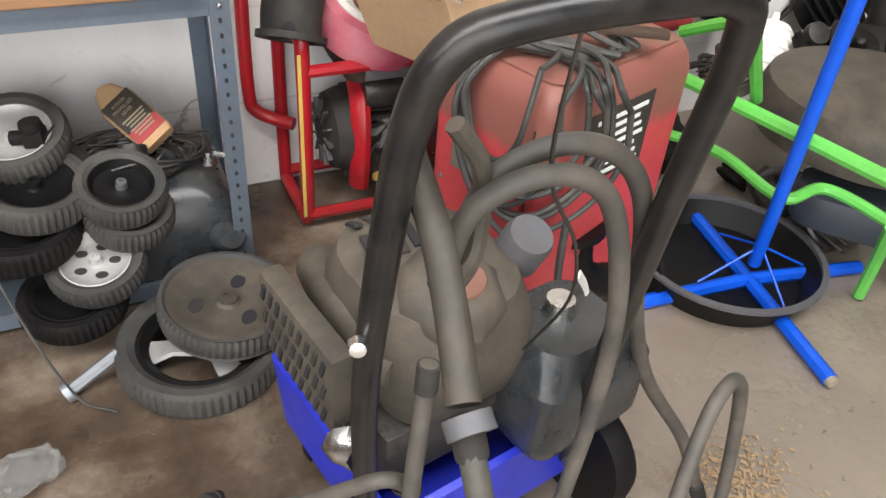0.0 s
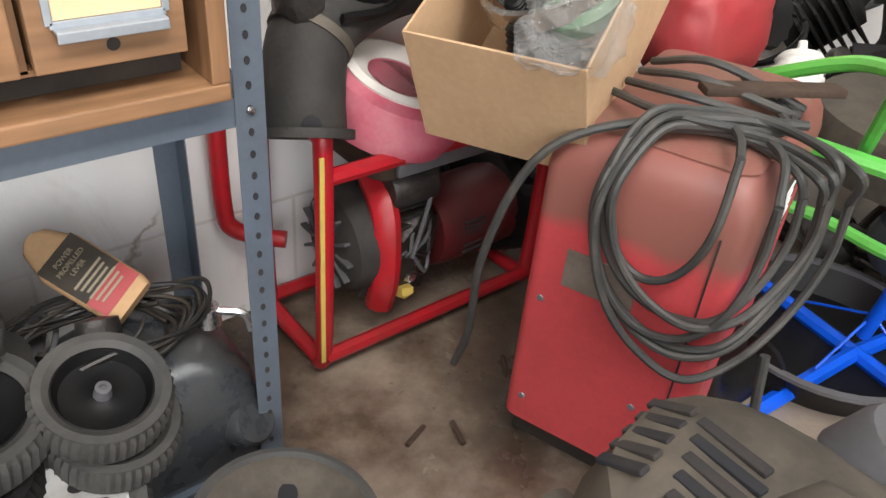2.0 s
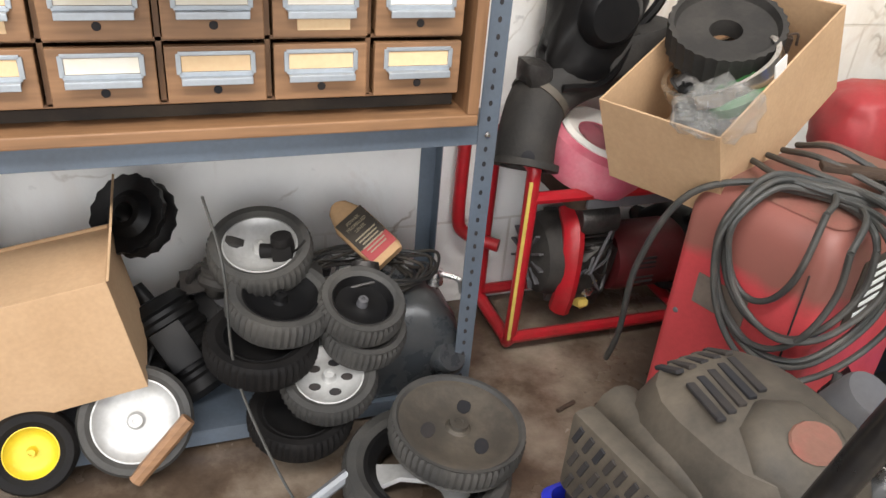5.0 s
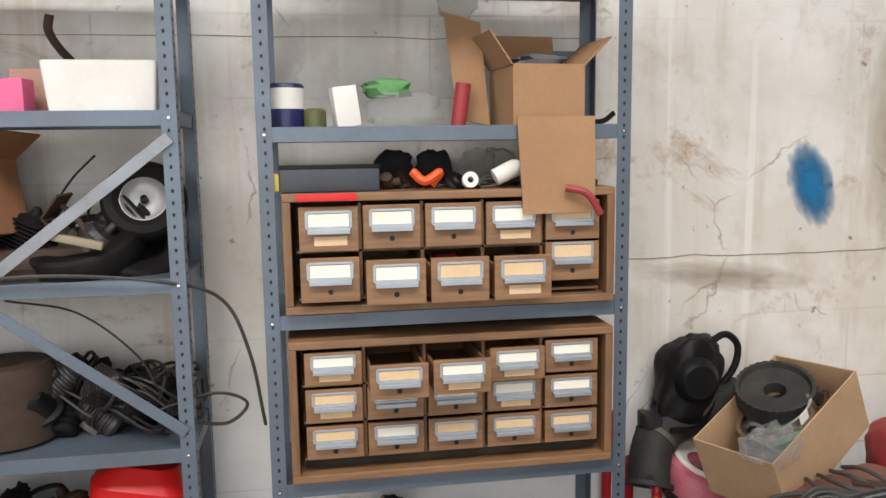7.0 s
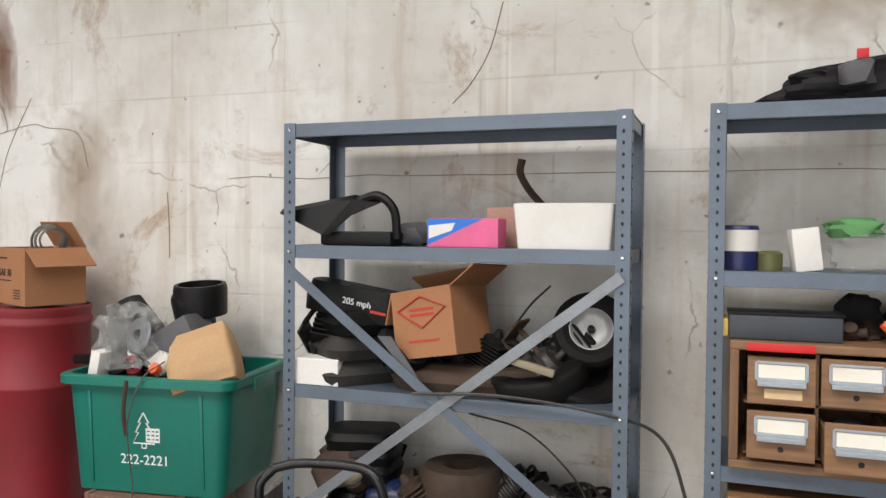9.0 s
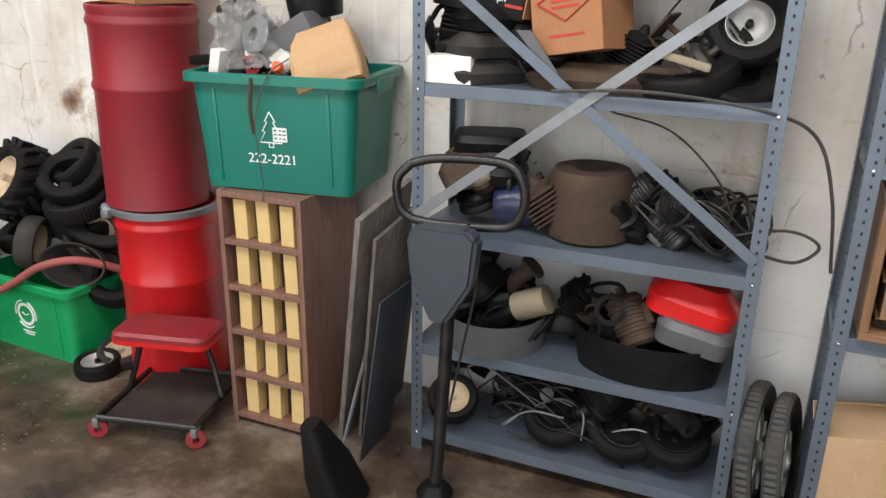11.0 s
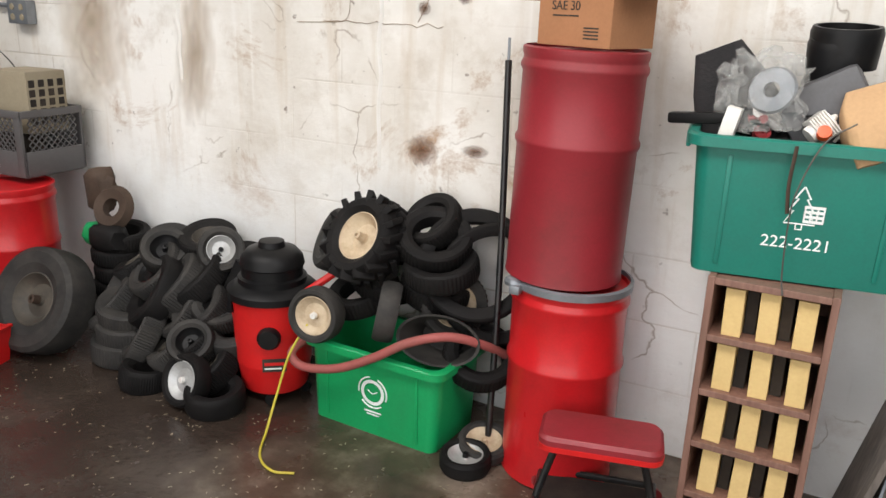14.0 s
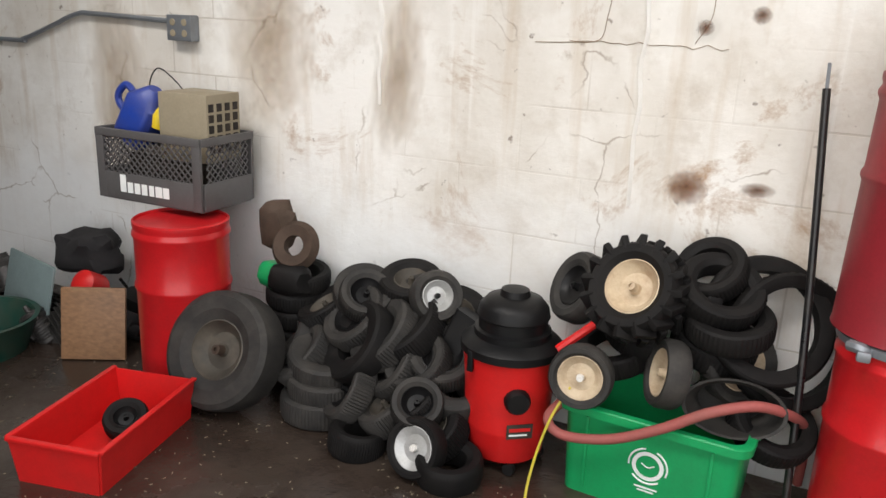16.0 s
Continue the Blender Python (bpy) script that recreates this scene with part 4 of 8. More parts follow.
for cx, cz, ln, seed in ((-0.3, 1.78, 2.6, 1), (1.5, 1.115, 1.7, 5), (-3.05, 1.37, 0.5, 9)):
    pts = [(cx - ln / 2 + ln * i / 24, -0.0015, cz + 0.012 * noise.noise(V((i * 0.5, seed, 0)))) for i in range(25)]
    solo("wall_crack", tube(pts, 0.0016, 5, False, flat=0.5), CRACK, "thin brown crack along a block joint in the wall", "crack", kind="structure")
pts = [(-2.9, -0.0015, 1.38), (-2.86, -0.0015, 1.46), (-2.84, -0.0015, 1.6), (-2.7, -0.0015, 1.68), (-2.62, -0.0015, 1.9), (-2.5, -0.0015, 2.1)]
solo("wall_crack", tube(pts, 0.0014, 5, True, flat=0.5), CRACK, "thin brown crack climbing the wall", "crack", kind="structure")

def stain_mat(name, col, strength):
    """A ragged blotch that thins out towards its edge."""
    mt = glass_mat(name, col, 0.85, 1.0)
    n, lk = mt.node_tree.nodes, mt.node_tree.links
    tc, ln, mr, nz, ad = (n.new(k) for k in ("ShaderNodeTexCoord", "ShaderNodeVectorMath", "ShaderNodeMapRange", "ShaderNodeTexNoise", "ShaderNodeMath"))
    ln.operation = "LENGTH"
    nz.inputs["Scale"].default_value, nz.inputs["Detail"].default_value, nz.inputs["Roughness"].default_value = 2.6, 10, 0.7
    ad.operation = "MULTIPLY_ADD"
    ad.inputs[1].default_value = 1.1
    lk.new(tc.outputs["Object"], ln.inputs[0])
    lk.new(tc.outputs["Object"], nz.inputs["Vector"])
    lk.new(nz.outputs[0], ad.inputs[0])
    lk.new(ln.outputs["Value"], ad.inputs[2])
    mr.inputs[1].default_value, mr.inputs[2].default_value, mr.inputs[3].default_value, mr.inputs[4].default_value = 0.55, 1.55, strength, 0.0
    lk.new(ad.outputs[0], mr.inputs[0])
    lk.new(mr.outputs[0], n["Principled BSDF"].inputs["Alpha"])
    return mt


RUSTSTAIN = stain_mat("rust_stain", (0.33, 0.15, 0.07), 0.55)
TANSTAIN = stain_mat("damp_stain", (0.5, 0.38, 0.26), 0.34)
STAINS = ((-2.87, 0.935, 0.07, 0.06, RUSTSTAIN), (-2.66, 0.955, 0.055, 0.025, RUSTSTAIN), (-3.95, 1.2, 0.12, 0.3, TANSTAIN), (-4.55, 1.3, 0.25, 0.35, TANSTAIN), (-5.4, 1.0, 0.2, 0.5, TANSTAIN),
          (-2.72, 1.47, 0.03, 0.028, RUSTSTAIN), (-2.875, 1.428, 0.028, 0.026, RUSTSTAIN), (-2.25, 1.78, 0.18, 0.3, TANSTAIN), (-2.95, 2.0, 0.16, 0.45, TANSTAIN), (-2.64, 2.25, 0.08, 0.26, RUSTSTAIN),
          (0.3, 2.3, 0.3, 0.2, TANSTAIN), (0.9, 2.2, 0.2, 0.4, TANSTAIN), (1.98, 1.5, 0.14, 0.4, TANSTAIN), (1.4, 1.05, 0.3, 0.05, TANSTAIN))
for i, (sx_, sz_, rx_, rz_, mt_) in enumerate(STAINS):
    k_ = (sx_ * 7.3) % 1.0
    solo("wall_stain", lathe([(0, 0.02), (0.6, 0.02), (1.6, 0.02), (1.6, 0.0)], 32), mt_, "ragged brown stain on the whitewashed wall", "stain",
         T((sx_, -0.0012 - 0.0007 * i, sz_)) @ FRONT @ RZ(20 * k_ - 10) @ Matrix.Diagonal((rx_, rz_, 0.01, 1)), kind="structure", smooth=0)
for pts in ([(-3.42, -0.0015, 1.36), (-3.3, -0.0015, 1.365), (-3.2, -0.0015, 1.378), (-3.18, -0.0015, 1.45), (-3.165, -0.0015, 1.52), (-3.12, -0.0015, 1.56)],
            [(-3.1, -0.0015, 1.975), (-2.9, -0.0015, 1.972), (-2.66, -0.0015, 1.97), (-2.63, -0.0015, 2.02), (-2.72, -0.0015, 2.19)],
            [(-2.66, -0.0015, 1.97), (-2.5, -0.0015, 2.0), (-2.42, -0.0015, 1.985), (-2.27, -0.0015, 1.956), (-2.22, -0.0015, 1.826)],
            [(-1.86, -0.0015, 1.735), (-1.852, -0.0015, 1.62), (-1.85, -0.0015, 1.5)],
            [(-0.62, -0.0015, 2.3), (-0.66, -0.0015, 2.16), (-0.72, -0.0015, 2.06), (-0.78, -0.0015, 2.0)]):
    solo("wall_crack", tube(pts, 0.0018, 5, True, flat=0.5), CRACK, "thin brown crack stepping along block joints", "crack", kind="structure")
for x_, z0_, z1_ in ((-3.05, 0.85, 1.75), (0.03, 1.95, 2.5), (-4.02, 1.1, 1.6)):
    solo("paint_run", tube([(x_ + 0.006 * math.sin(9 * q), -0.001, z1_ + (z0_ - z1_) * q / 8) for q in range(9)], 0.011, 6, True, flat=0.25), WHITE, "pale run of old paint down the wall", "paint", kind="structure")

# ---- bookcase and teal bin ----
BX0, BX1, BYF, BYB, BH = -1.768, -1.462, -0.485, -0.16, 0.815
bk = thing("bookcase", "small brown laminate bookcase with tan files on five shelves", "bookcase")
bt = 0.018
for x in (BX0 + bt / 2, BX1 - bt / 2):
    part("side_panel", box(bt, BYB - BYF, BH, (x, (BYF + BYB) / 2, BH / 2), 0.002), BROWN, bk, smooth=0)
part("back_panel", box(BX1 - BX0 - 2 * bt, 0.008, BH - 0.02, ((BX0 + BX1) / 2, BYB - 0.006, BH / 2), 0), BROWN, bk, smooth=0)
for i in range(6):
    z = 0.028 + i * (BH - 0.04) / 5
    part("shelf", box(BX1 - BX0 - 2 * bt, BYB - BYF - 0.012, bt, ((BX0 + BX1) / 2, (BYF + BYB) / 2 - 0.005, z), 0.002), BROWN, bk, smooth=0)
for i in range(5):
    z0 = 0.028 + i * (BH - 0.04) / 5 + bt / 2
    for k, fx in enumerate((0.19, 0.52, 0.86)):
        fx += 0.012 * math.sin(i * 2.1 + k)
        hh = 0.128 if k != 1 else 0.133
        fm = T((BX0 + bt + fx * (BX1 - BX0 - 2 * bt) * 0.97, BYF + 0.13, z0 + hh / 2)) @ RY(1.5 * math.sin(i + k))
        f = solo("file_box", box(0.047, 0.22, hh, bevel=0.002), TAN, "tan card file box standing on a bookcase shelf", "file box", fm, "file boxes in the bookcase", smooth=0)
        # solid dark block, put in to paint the shade between two files
        g = box(0.028, 0.2, hh - 0.012, bevel=0.001)
        solo("dark_folder", g, DARKIN, "dark block painting the shaded gap between tan file boxes", "folder", fm @ T((0.040, 0.03, -0.006)), "folders in the bookcase", smooth=0) if k < 2 else g.free()

tb = tub(0.53, 0.40, 0.352, T((-1.607, -0.25, 0.817)) @ RZ(8.4), TEAL, "teal plastic recycling bin heaped with scrap, on the bookcase", 0.9)
lean = math.degrees(math.atan2(0.40 * 0.05, 0.352))
FT = lambda x, z: T((x, -0.40 * (0.9 + 0.1 * z / 0.352) / 2 - 0.0025, z)) @ RX(90 + lean)
text_part("222-2221", 0.042, WPRINT, tb, FT(-0.005, 0.088), "white printed phone number")
tr = bmesh.new()
pts = [(-0.005, 0.245), (0.012, 0.215), (0.004, 0.215), (0.022, 0.185), (0.012, 0.185), (0.03, 0.152), (-0.04, 0.152), (-0.022, 0.185), (-0.032, 0.185), (-0.014, 0.215), (-0.022, 0.215), (-0.005, 0.245)]
tube([(x, z, 0) for x, z in pts], 0.0022, 5, False, bm=tr)
tube([(-0.012, 0.152, 0), (-0.012, 0.138, 0), (0.002, 0.138, 0), (0.002, 0.152, 0)], 0.002, 5, False, bm=tr)
ob = part("tree_print", tr, WPRINT, tb, "white outline of a tree")
ob.matrix_local = FT(0, 0) @ T((0, 0, 0))
bb = bmesh.new()
for i in range(4):
    box(0.044, 0.007, 0.001, (0.025, 0.16 + i * 0.012, 0.001), 0, bm=bb)
for x in (0.004, 0.018, 0.032, 0.046):
    box(0.004, 0.042, 0.001, (x, 0.178, 0.001), 0, bm=bb)
ob = part("block_print", bb, WPRINT, tb, "white printed block", smooth=0)
ob.matrix_local = FT(0, 0)
BZ = 1.14
bag = loft([(0.2, 0.07, 0.012, -0.09), (0.215, 0.095, 0.02, -0.06), (0.21, 0.1, 0.02, 0.0), (0.19, 0.07, 0.014, 0.06), (0.15, 0.02, 0.006, 0.1)], 3)
bmesh.ops.subdivide_edges(bag, edges=bag.edges[:], cuts=2, use_grid_fill=True)
for v in bag.verts:
    v.co += V((0, 0.012, 0.008)) * noise.noise(v.co * 14) + V((0, 0.006, 0)) * noise.noise(v.co * 34)
solo("paper_bag", bag, KRAFT, "crumpled brown paper bag on top of scrap", "bag", T((-1.43, -0.36, BZ + 0.075)) @ RX(-22) @ RY(-24) @ RZ(8))
solo("plastic_bag", lump(0.19, 0.17, 0.2, (-1.72, -0.33, BZ + 0.12), 0.45, 9, 5, 4), FILM, "clear crinkled plastic bag on scrap", "bag")
solo("grey_housing", box(0.2, 0.12, 0.16, bevel=0.02, m=T((-1.57, -0.28, BZ + 0.09)) @ RY(-30)), GREYP, "grey plastic housing lying on scrap", "housing")
disc = lathe([(0.02, 0.0), (0.055, -0.004), (0.06, 0.0), (0.055, 0.006), (0.02, 0.008)], 32, T((-1.7, -0.33, BZ + 0.13)) @ RX(72) @ RY(-15), closed=True)
solo("metal_disc", disc, GALV, "dull metal disc inside a clear bag", "disc")
pot = lathe([(0.068, 0.0), (0.08, 0.0), (0.085, 0.085), (0.08, 0.1), (0.07, 0.1), (0.066, 0.02)], 32, T((-1.56, -0.2, BZ + 0.19)) @ RX(6), closed=True)
solo("black_pot", pot, BLACK, "wide black plastic ring on top of scrap", "ring")
solo("black_hose_end", lathe([(0.05, 0), (0.062, 0.0), (0.066, 0.1), (0.06, 0.115), (0.05, 0.11)], 24, T((-1.58, -0.2, BZ + 0.15)) @ RX(15), closed=True), BLACK, "wide black plastic hose end", "hose")
solo("black_chute", loft([(0.24, 0.11, 0.03, 0), (0.19, 0.09, 0.03, 0.12), (0.12, 0.06, 0.02, 0.22)], m=T((-1.77, -0.22, BZ + 0.02)) @ RY(-24)), CLOTH, "black plastic mower chute", "chute")
solo("black_lever", box(0.17, 0.03, 0.03, bevel=0.01, m=T((-1.86, -0.36, BZ + 0.05)) @ RY(-6) @ RZ(-14)), BLACK, "black plastic lever sticking out", "lever")
solo("white_carton", box(0.035, 0.05, 0.1, bevel=0.003, m=T((-1.78, -0.41, BZ + 0.04)) @ RY(12)), WHITE, "small white carton in the scrap", "carton")
solo("bottle_cap", lathe([(0, 0.018), (0.016, 0.016), (0.018, 0)], 14, T((-1.565, -0.41, BZ + 0.045)) @ RX(60)), ORANGE, "small red plastic cap", "cap")
solo("wheel_in_bin", lathe([(0.03, -0.015), (0.055, -0.018), (0.062, 0), (0.055, 0.018), (0.03, 0.015)], 24, T((-1.38, -0.33, BZ + 0.05)) @ RX(70) @ RY(20), closed=True), RUBBER, "small black wheel among scrap", "wheel")
for i in range(60):
    x, y = -1.61 + random.uniform(-0.17, 0.16), -0.27 + random.uniform(-0.1, 0.1)
    s = random.uniform(0.03, 0.075)
    scrap_thing("scrap_part", scrap(s * 1.6, s, s * 0.8, rough=0.5, freq=9, seed=i * 3.1, sub=2, m=T((x, y, BZ + random.uniform(-0.01, 0.075))) @ RZ(random.uniform(0, 180)) @ RX(random.uniform(-40, 40))),
         random.choice([BLACK, BLACK, ENGINE, GREYP, DKRUST, WHITE, RUBBER]), "small dull scrap part in a bin", "scrap", group="scrap in the teal bin")
solo("cord", tube([(-1.5, -0.45, BZ + 0.08), (-1.56, -0.475, BZ + 0.03), (-1.6, -0.49, 1.05), (-1.605, -0.48, 0.95), (-1.6, -0.47, 0.84), (-1.59, -0.495, 0.80)], 0.0022, 6), HOSE, "thin grey cord hanging over a bin", "cord")
solo("brown_strap", tube([(-1.615, -0.478, BZ + 0.02), (-1.618, -0.487, 1.07), (-1.612, -0.483, 1.0)], 0.006, 6, flat=0.4), RUST, "brown strap hanging over a bin", "strap")

# ---- box on the drums ----
ob = carton(0.25, 0.2, 0.19, T((-2.19, -0.25, 1.347)) @ RZ(-20), CARDO, "brown cardboard box with open flaps on a drum", (None, 60, 225, 215), flap_len=0.1)
text_part("SAE 30", 0.034, BLKTXT, ob, T((-0.03, -0.1012, 0.095)) @ FRONT, "printed SAE 30")
bars = box(0.06, 0.001, 0.006, (-0.045, -0.1006, 0.155), 0)
for i in range(4):
    box(0.05, 0.001, 0.004, (0.06, -0.1006, 0.05 - i * 0.009), 0, bm=bars)
box(0.09, 0.001, 0.004, (-0.03, -0.1006, 0.08), 0, bm=bars)
part("print", bars, BLKTXT, ob, "faded black print", smooth=0)
co = bmesh.new()
for i in range(3):
    lathe([(0.05 - i * 0.006, -0.004), (0.058 - i * 0.006, 0), (0.05 - i * 0.006, 0.004)], 24, T((-2.17 + i * 0.015, -0.24, 1.56)) @ RZ(20 + 14 * i) @ RX(82), co, closed=True)
solo("wire_coil", co, HOSE, "coil of grey wire standing in a box", "wire")
solo("pole", tube([(-2.42, -0.30, 0.0), (-2.455, -0.2, 0.6), (-2.515, -0.09, 1.28)], 0.0115, 10), TUBE, "thin black pole leaning by a drum", "pole")
part("tip", tube([(-2.515, -0.09, 1.28), (-2.519, -0.083, 1.35)], 0.005, 8, False), GALV, bpy.data.objects["pole"])

# ---- rolling stool ----
st = thing("rolling_stool", "low rolling stool with a worn red seat and black frame", "stool", T((-1.985, -0.52, 0)) @ RZ(14))
part("seat", loft([(0.31, 0.15, 0.03, 0.285), (0.34, 0.18, 0.04, 0.295), (0.34, 0.18, 0.04, 0.315), (0.32, 0.16, 0.035, 0.325)]), DKRED, st)
part("seat_edge", loft([(0.342, 0.182, 0.04, 0.283), (0.344, 0.184, 0.04, 0.299)]), REDP, st, "bright red edge band")
fr = tube([(-0.17, -0.2, 0.07), (0.17, -0.2, 0.07), (0.17, 0.16, 0.07), (-0.17, 0.16, 0.07), (-0.17, -0.2, 0.07)], 0.012, 8, False)
part("base_frame", fr, TUBE, st)
part("tool_tray", box(0.31, 0.33, 0.006, (0, -0.02, 0.062), 0.001), DARKIN, st, smooth=0)
for sx in (-1, 1):
    part("upright", tube([(sx * 0.17, 0.0, 0.07), (sx * 0.14, 0.02, 0.18), (sx * 0.11, 0.02, 0.285)], 0.011, 8), TUBE, st)
    for y in (-0.2, 0.16):
        c = part("caster", lathe([(0.012, -0.011), (0.03, -0.01), (0.032, 0), (0.03, 0.01), (0.012, 0.011)], 18, T((sx * 0.17, y, 0.032)) @ RX(90) @ RY(30), closed=True), DKRUST, st, "red-hubbed caster")
        part("caster_fork", box(0.02, 0.034, 0.03, (sx * 0.17, y, 0.058), 0.004), GALV, c)

# ---- green bin with tyres ----
gb = tub(0.535, 0.31, 0.312, T((-2.81, -0.262, 0)) @ RZ(-3), GREEN, "green plastic recycling bin full of small tyres", 0.94)
gl = math.degrees(math.atan2(0.31 * 0.03, 0.312))
GT = lambda x, z: T((x, -0.31 * (0.94 + 0.06 * z / 0.312) / 2 - 0.0025, z)) @ RX(90 + gl)
pr = lathe([(0.036, 0), (0.036, 0.001), (0.048, 0.001), (0.048, 0)], 36, closed=True)
for i in range(3):
    a = radians(90 + 120 * i)
    tube([(0.058 * math.cos(a + t), 0.058 * math.sin(a + t), 0.0005) for t in (0.2, 0.5, 0.8, 1.1, 1.4, 1.7)], 0.003, 5, bm=pr, flat=1)
box(0.07, 0.006, 0.001, (0, -0.075, 0), 0, bm=pr)
box(0.05, 0.005, 0.001, (0, -0.086, 0), 0, bm=pr)
tube([(-0.02, 0.006, 0.0005), (0, -0.004, 0.0005), (0.02, 0.006, 0.0005)], 0.002, 5, bm=pr)
p = part("round_print", pr, WPRINT, gb, "white circular printed emblem")
p.matrix_local = GT(0.01, 0.165)
TY = "worn black tyre in a heap"
H = "tyres heaped along the wall"
wheel(0.098, 0.075, 0.068, (-3.035, -0.42, 0.405), (0.12, -1, 0.16), CREAM, RUBBERG, label="small wheel with a cream rim and white hub", hub_mat=WHITE, group=H, rim_depth=0.1)
wheel(0.105, 0.07, 0.072, (-2.80, -0.34, 0.44), (-0.95, -0.5, 0.2), CREAM, RUBBERG, label="small wheel with a rusty cream rim", group=H)
lugged = wheel(0.142, 0.13, 0.085, (-2.93, -0.27, 0.655), (-0.22, -0.82, 0.5), CREAM, RUBBER, label="lugged garden-tractor wheel with a cream rim", group=H)
for k_ in range(32):
    lb = box(0.045, 0.022, 0.075, m=Matrix.Rotation(2 * math.pi * k_ / 32, 4, "Z") @ T((0.139, 0, 0.031 if k_ % 2 else -0.031)) @ Matrix.Rotation(radians(32 if k_ % 2 else -32), 4, "X"), bevel=0.004)
    part("lug", lb, RUBBER, lugged)
wheel(0.12, 0.08, 0.07, (-3.14, -0.16, 0.59), (-0.6, -0.6, 0.4), BLACK, RUBBERG, group=H, label="worn black rubber wheel in a heap")
wheel(0.12, 0.07, 0.075, (-2.62, -0.2, 0.46), (0.6, -0.7, 0.15), CREAM, RUBBERG, ribs=40, label="dusty wheel with a tan rim standing on edge", group=H)
wheel(0.21, 0.05, 0.165, (-2.49, -0.14, 0.54), (0.55, -0.75, 0.3), BLACK, RUBBER, ribs=60, label=TY, bare=True, group=H)
wheel(0.20, 0.05, 0.15, (-2.56, -0.16, 0.6), (0.4, -0.7, 0.5), BLACK, RUBBER, label=TY, bare=True, group=H)
for x, y, z, R, d in ((-2.70, -0.2, 0.68, 0.13, (0.25, -0.45, 0.8)), (-2.66, -0.22, 0.59, 0.13, (0.0, -0.25, 0.95)), (-2.7, -0.17, 0.5, 0.13, (0.2, -0.2, 0.95)),
                      (-2.74, -0.14, 0.72, 0.11, (-0.2, -0.6, 0.7)), (-2.5, -0.22, 0.30, 0.13, (0.3, -0.4, 0.8)), (-2.9, -0.14, 0.5, 0.15, (0.1, -0.3, 0.9)), (-3.0, -0.18, 0.42, 0.14, (-0.2, -0.3, 0.9))):
    wheel(R, 0.075, R * 0.6, (x, y, z), d, BLACK, RUBBER, ribs=56, label=TY, bare=True, group=H)
solo("red_hose", tube([(-3.09, -0.38, 0.30), (-3.115, -0.46, 0.26), (-3.06, -0.475, 0.225), (-2.92, -0.47, 0.25), (-2.78, -0.46, 0.32), (-2.66, -0.44, 0.395), (-2.55, -0.38, 0.42), (-2.47, -0.3, 0.385), (-2.415, -0.19, 0.31), (-2.4, -0.1, 0.2), (-2.4, -0.07, 0.05)], 0.0155, 10), REDHOSE, "faded red rubber hose looped over a green bin", "hose")
dc = thing("grey_duct", "grey dusty plastic duct with a wide open mouth in a bin", "duct", T((-2.63, -0.185, 0.335)) @ RZ(10) @ RX(74) @ Matrix.Diagonal((1.35, 0.8, 1, 1)))
part("mouth", lathe([(0.07, 0.02), (0.082, 0.12), (0.1, 0.17), (0.108, 0.172), (0.108, 0.164), (0.09, 0.11), (0.08, 0.02)], 32, closed=True), RUBBERG, dc)
part("throat", lathe([(0, -0.04), (0.06, -0.04), (0.078, 0.02), (0.072, 0.025), (0, 0.0)], 28), RUBBERG, dc)
part("collar", lathe([(0.08, 0.012), (0.09, 0.012), (0.09, 0.032), (0.08, 0.032)], 28, closed=True), DUSTY, dc)
wheel(0.085, 0.06, 0.058, (-2.44, -0.43, 0.032), (0, -0.05, 1), SILVER, RUBBER, label="small wheel lying flat on the floor", hub_mat=BLACK)
wheel(0.09, 0.05, 0.06, (-2.42, -0.33, 0.045), (0.1, -0.2, 0.95), CREAM, RUBBERG, label="dusty wheel lying beside a drum")

# ---- shop vacuum ----
vc = thing("shop_vacuum", "red shop vacuum with a black lid and motor head", "vacuum", T((-3.30, -0.33, 0.045)))
part("tank", lathe([(0, 0), (0.118, 0), (0.125, 0.012), (0.137, 0.1), (0.139, 0.105), (0.139, 0.115), (0.147, 0.25), (0.155, 0.345), (0.16, 0.36), (0.15, 0.37), (0, 0.37)], 40), REDP, vc)
lid = part("lid", lathe([(0.15, 0.355), (0.166, 0.36), (0.166, 0.385), (0.15, 0.4), (0.125, 0.41), (0.125, 0.43), (0.112, 0.435), (0.112, 0.47), (0.118, 0.475), (0.112, 0.505), (0.09, 0.53), (0.05, 0.54), (0.045, 0.56), (0, 0.565)], 36), BLACK, vc)
part("port", lathe([(0, 0.035), (0.034, 0.035), (0.042, 0.02), (0.042, 0)], 20, T((0.075, -0.118, 0.24)) @ RZ(32) @ FRONT), BLACK, vc)
lb = box(0.085, 0.002, 0.05, (0, 0, 0), 0)
p = part("label_plate", lb, BLKTXT, vc, "black label with red and white bars", smooth=0)
p.matrix_local = T((0.09, -0.112, 0.13)) @ RZ(38)
q = box(0.07, 0.001, 0.012, (0.0, -0.0018, 0.006), 0)
part("red_bar", q, REDP, p, smooth=0)
q = box(0.06, 0.001, 0.006, (-0.005, -0.0018, -0.012), 0)
part("white_bar", q, WPRINT, p, smooth=0)
for a in (-60, 30, 120, 210):
    part("caster", lathe([(0, -0.01), (0.02, -0.01), (0.022, 0), (0.02, 0.01), (0, 0.01)], 14, T((0.115 * math.cos(radians(a)), 0.115 * math.sin(radians(a)), -0.022)) @ RX(90)), BLACK, vc)
part("latch", box(0.02, 0.014, 0.07, (-0.08, -0.142, 0.345), 0.004), BLACK, vc)
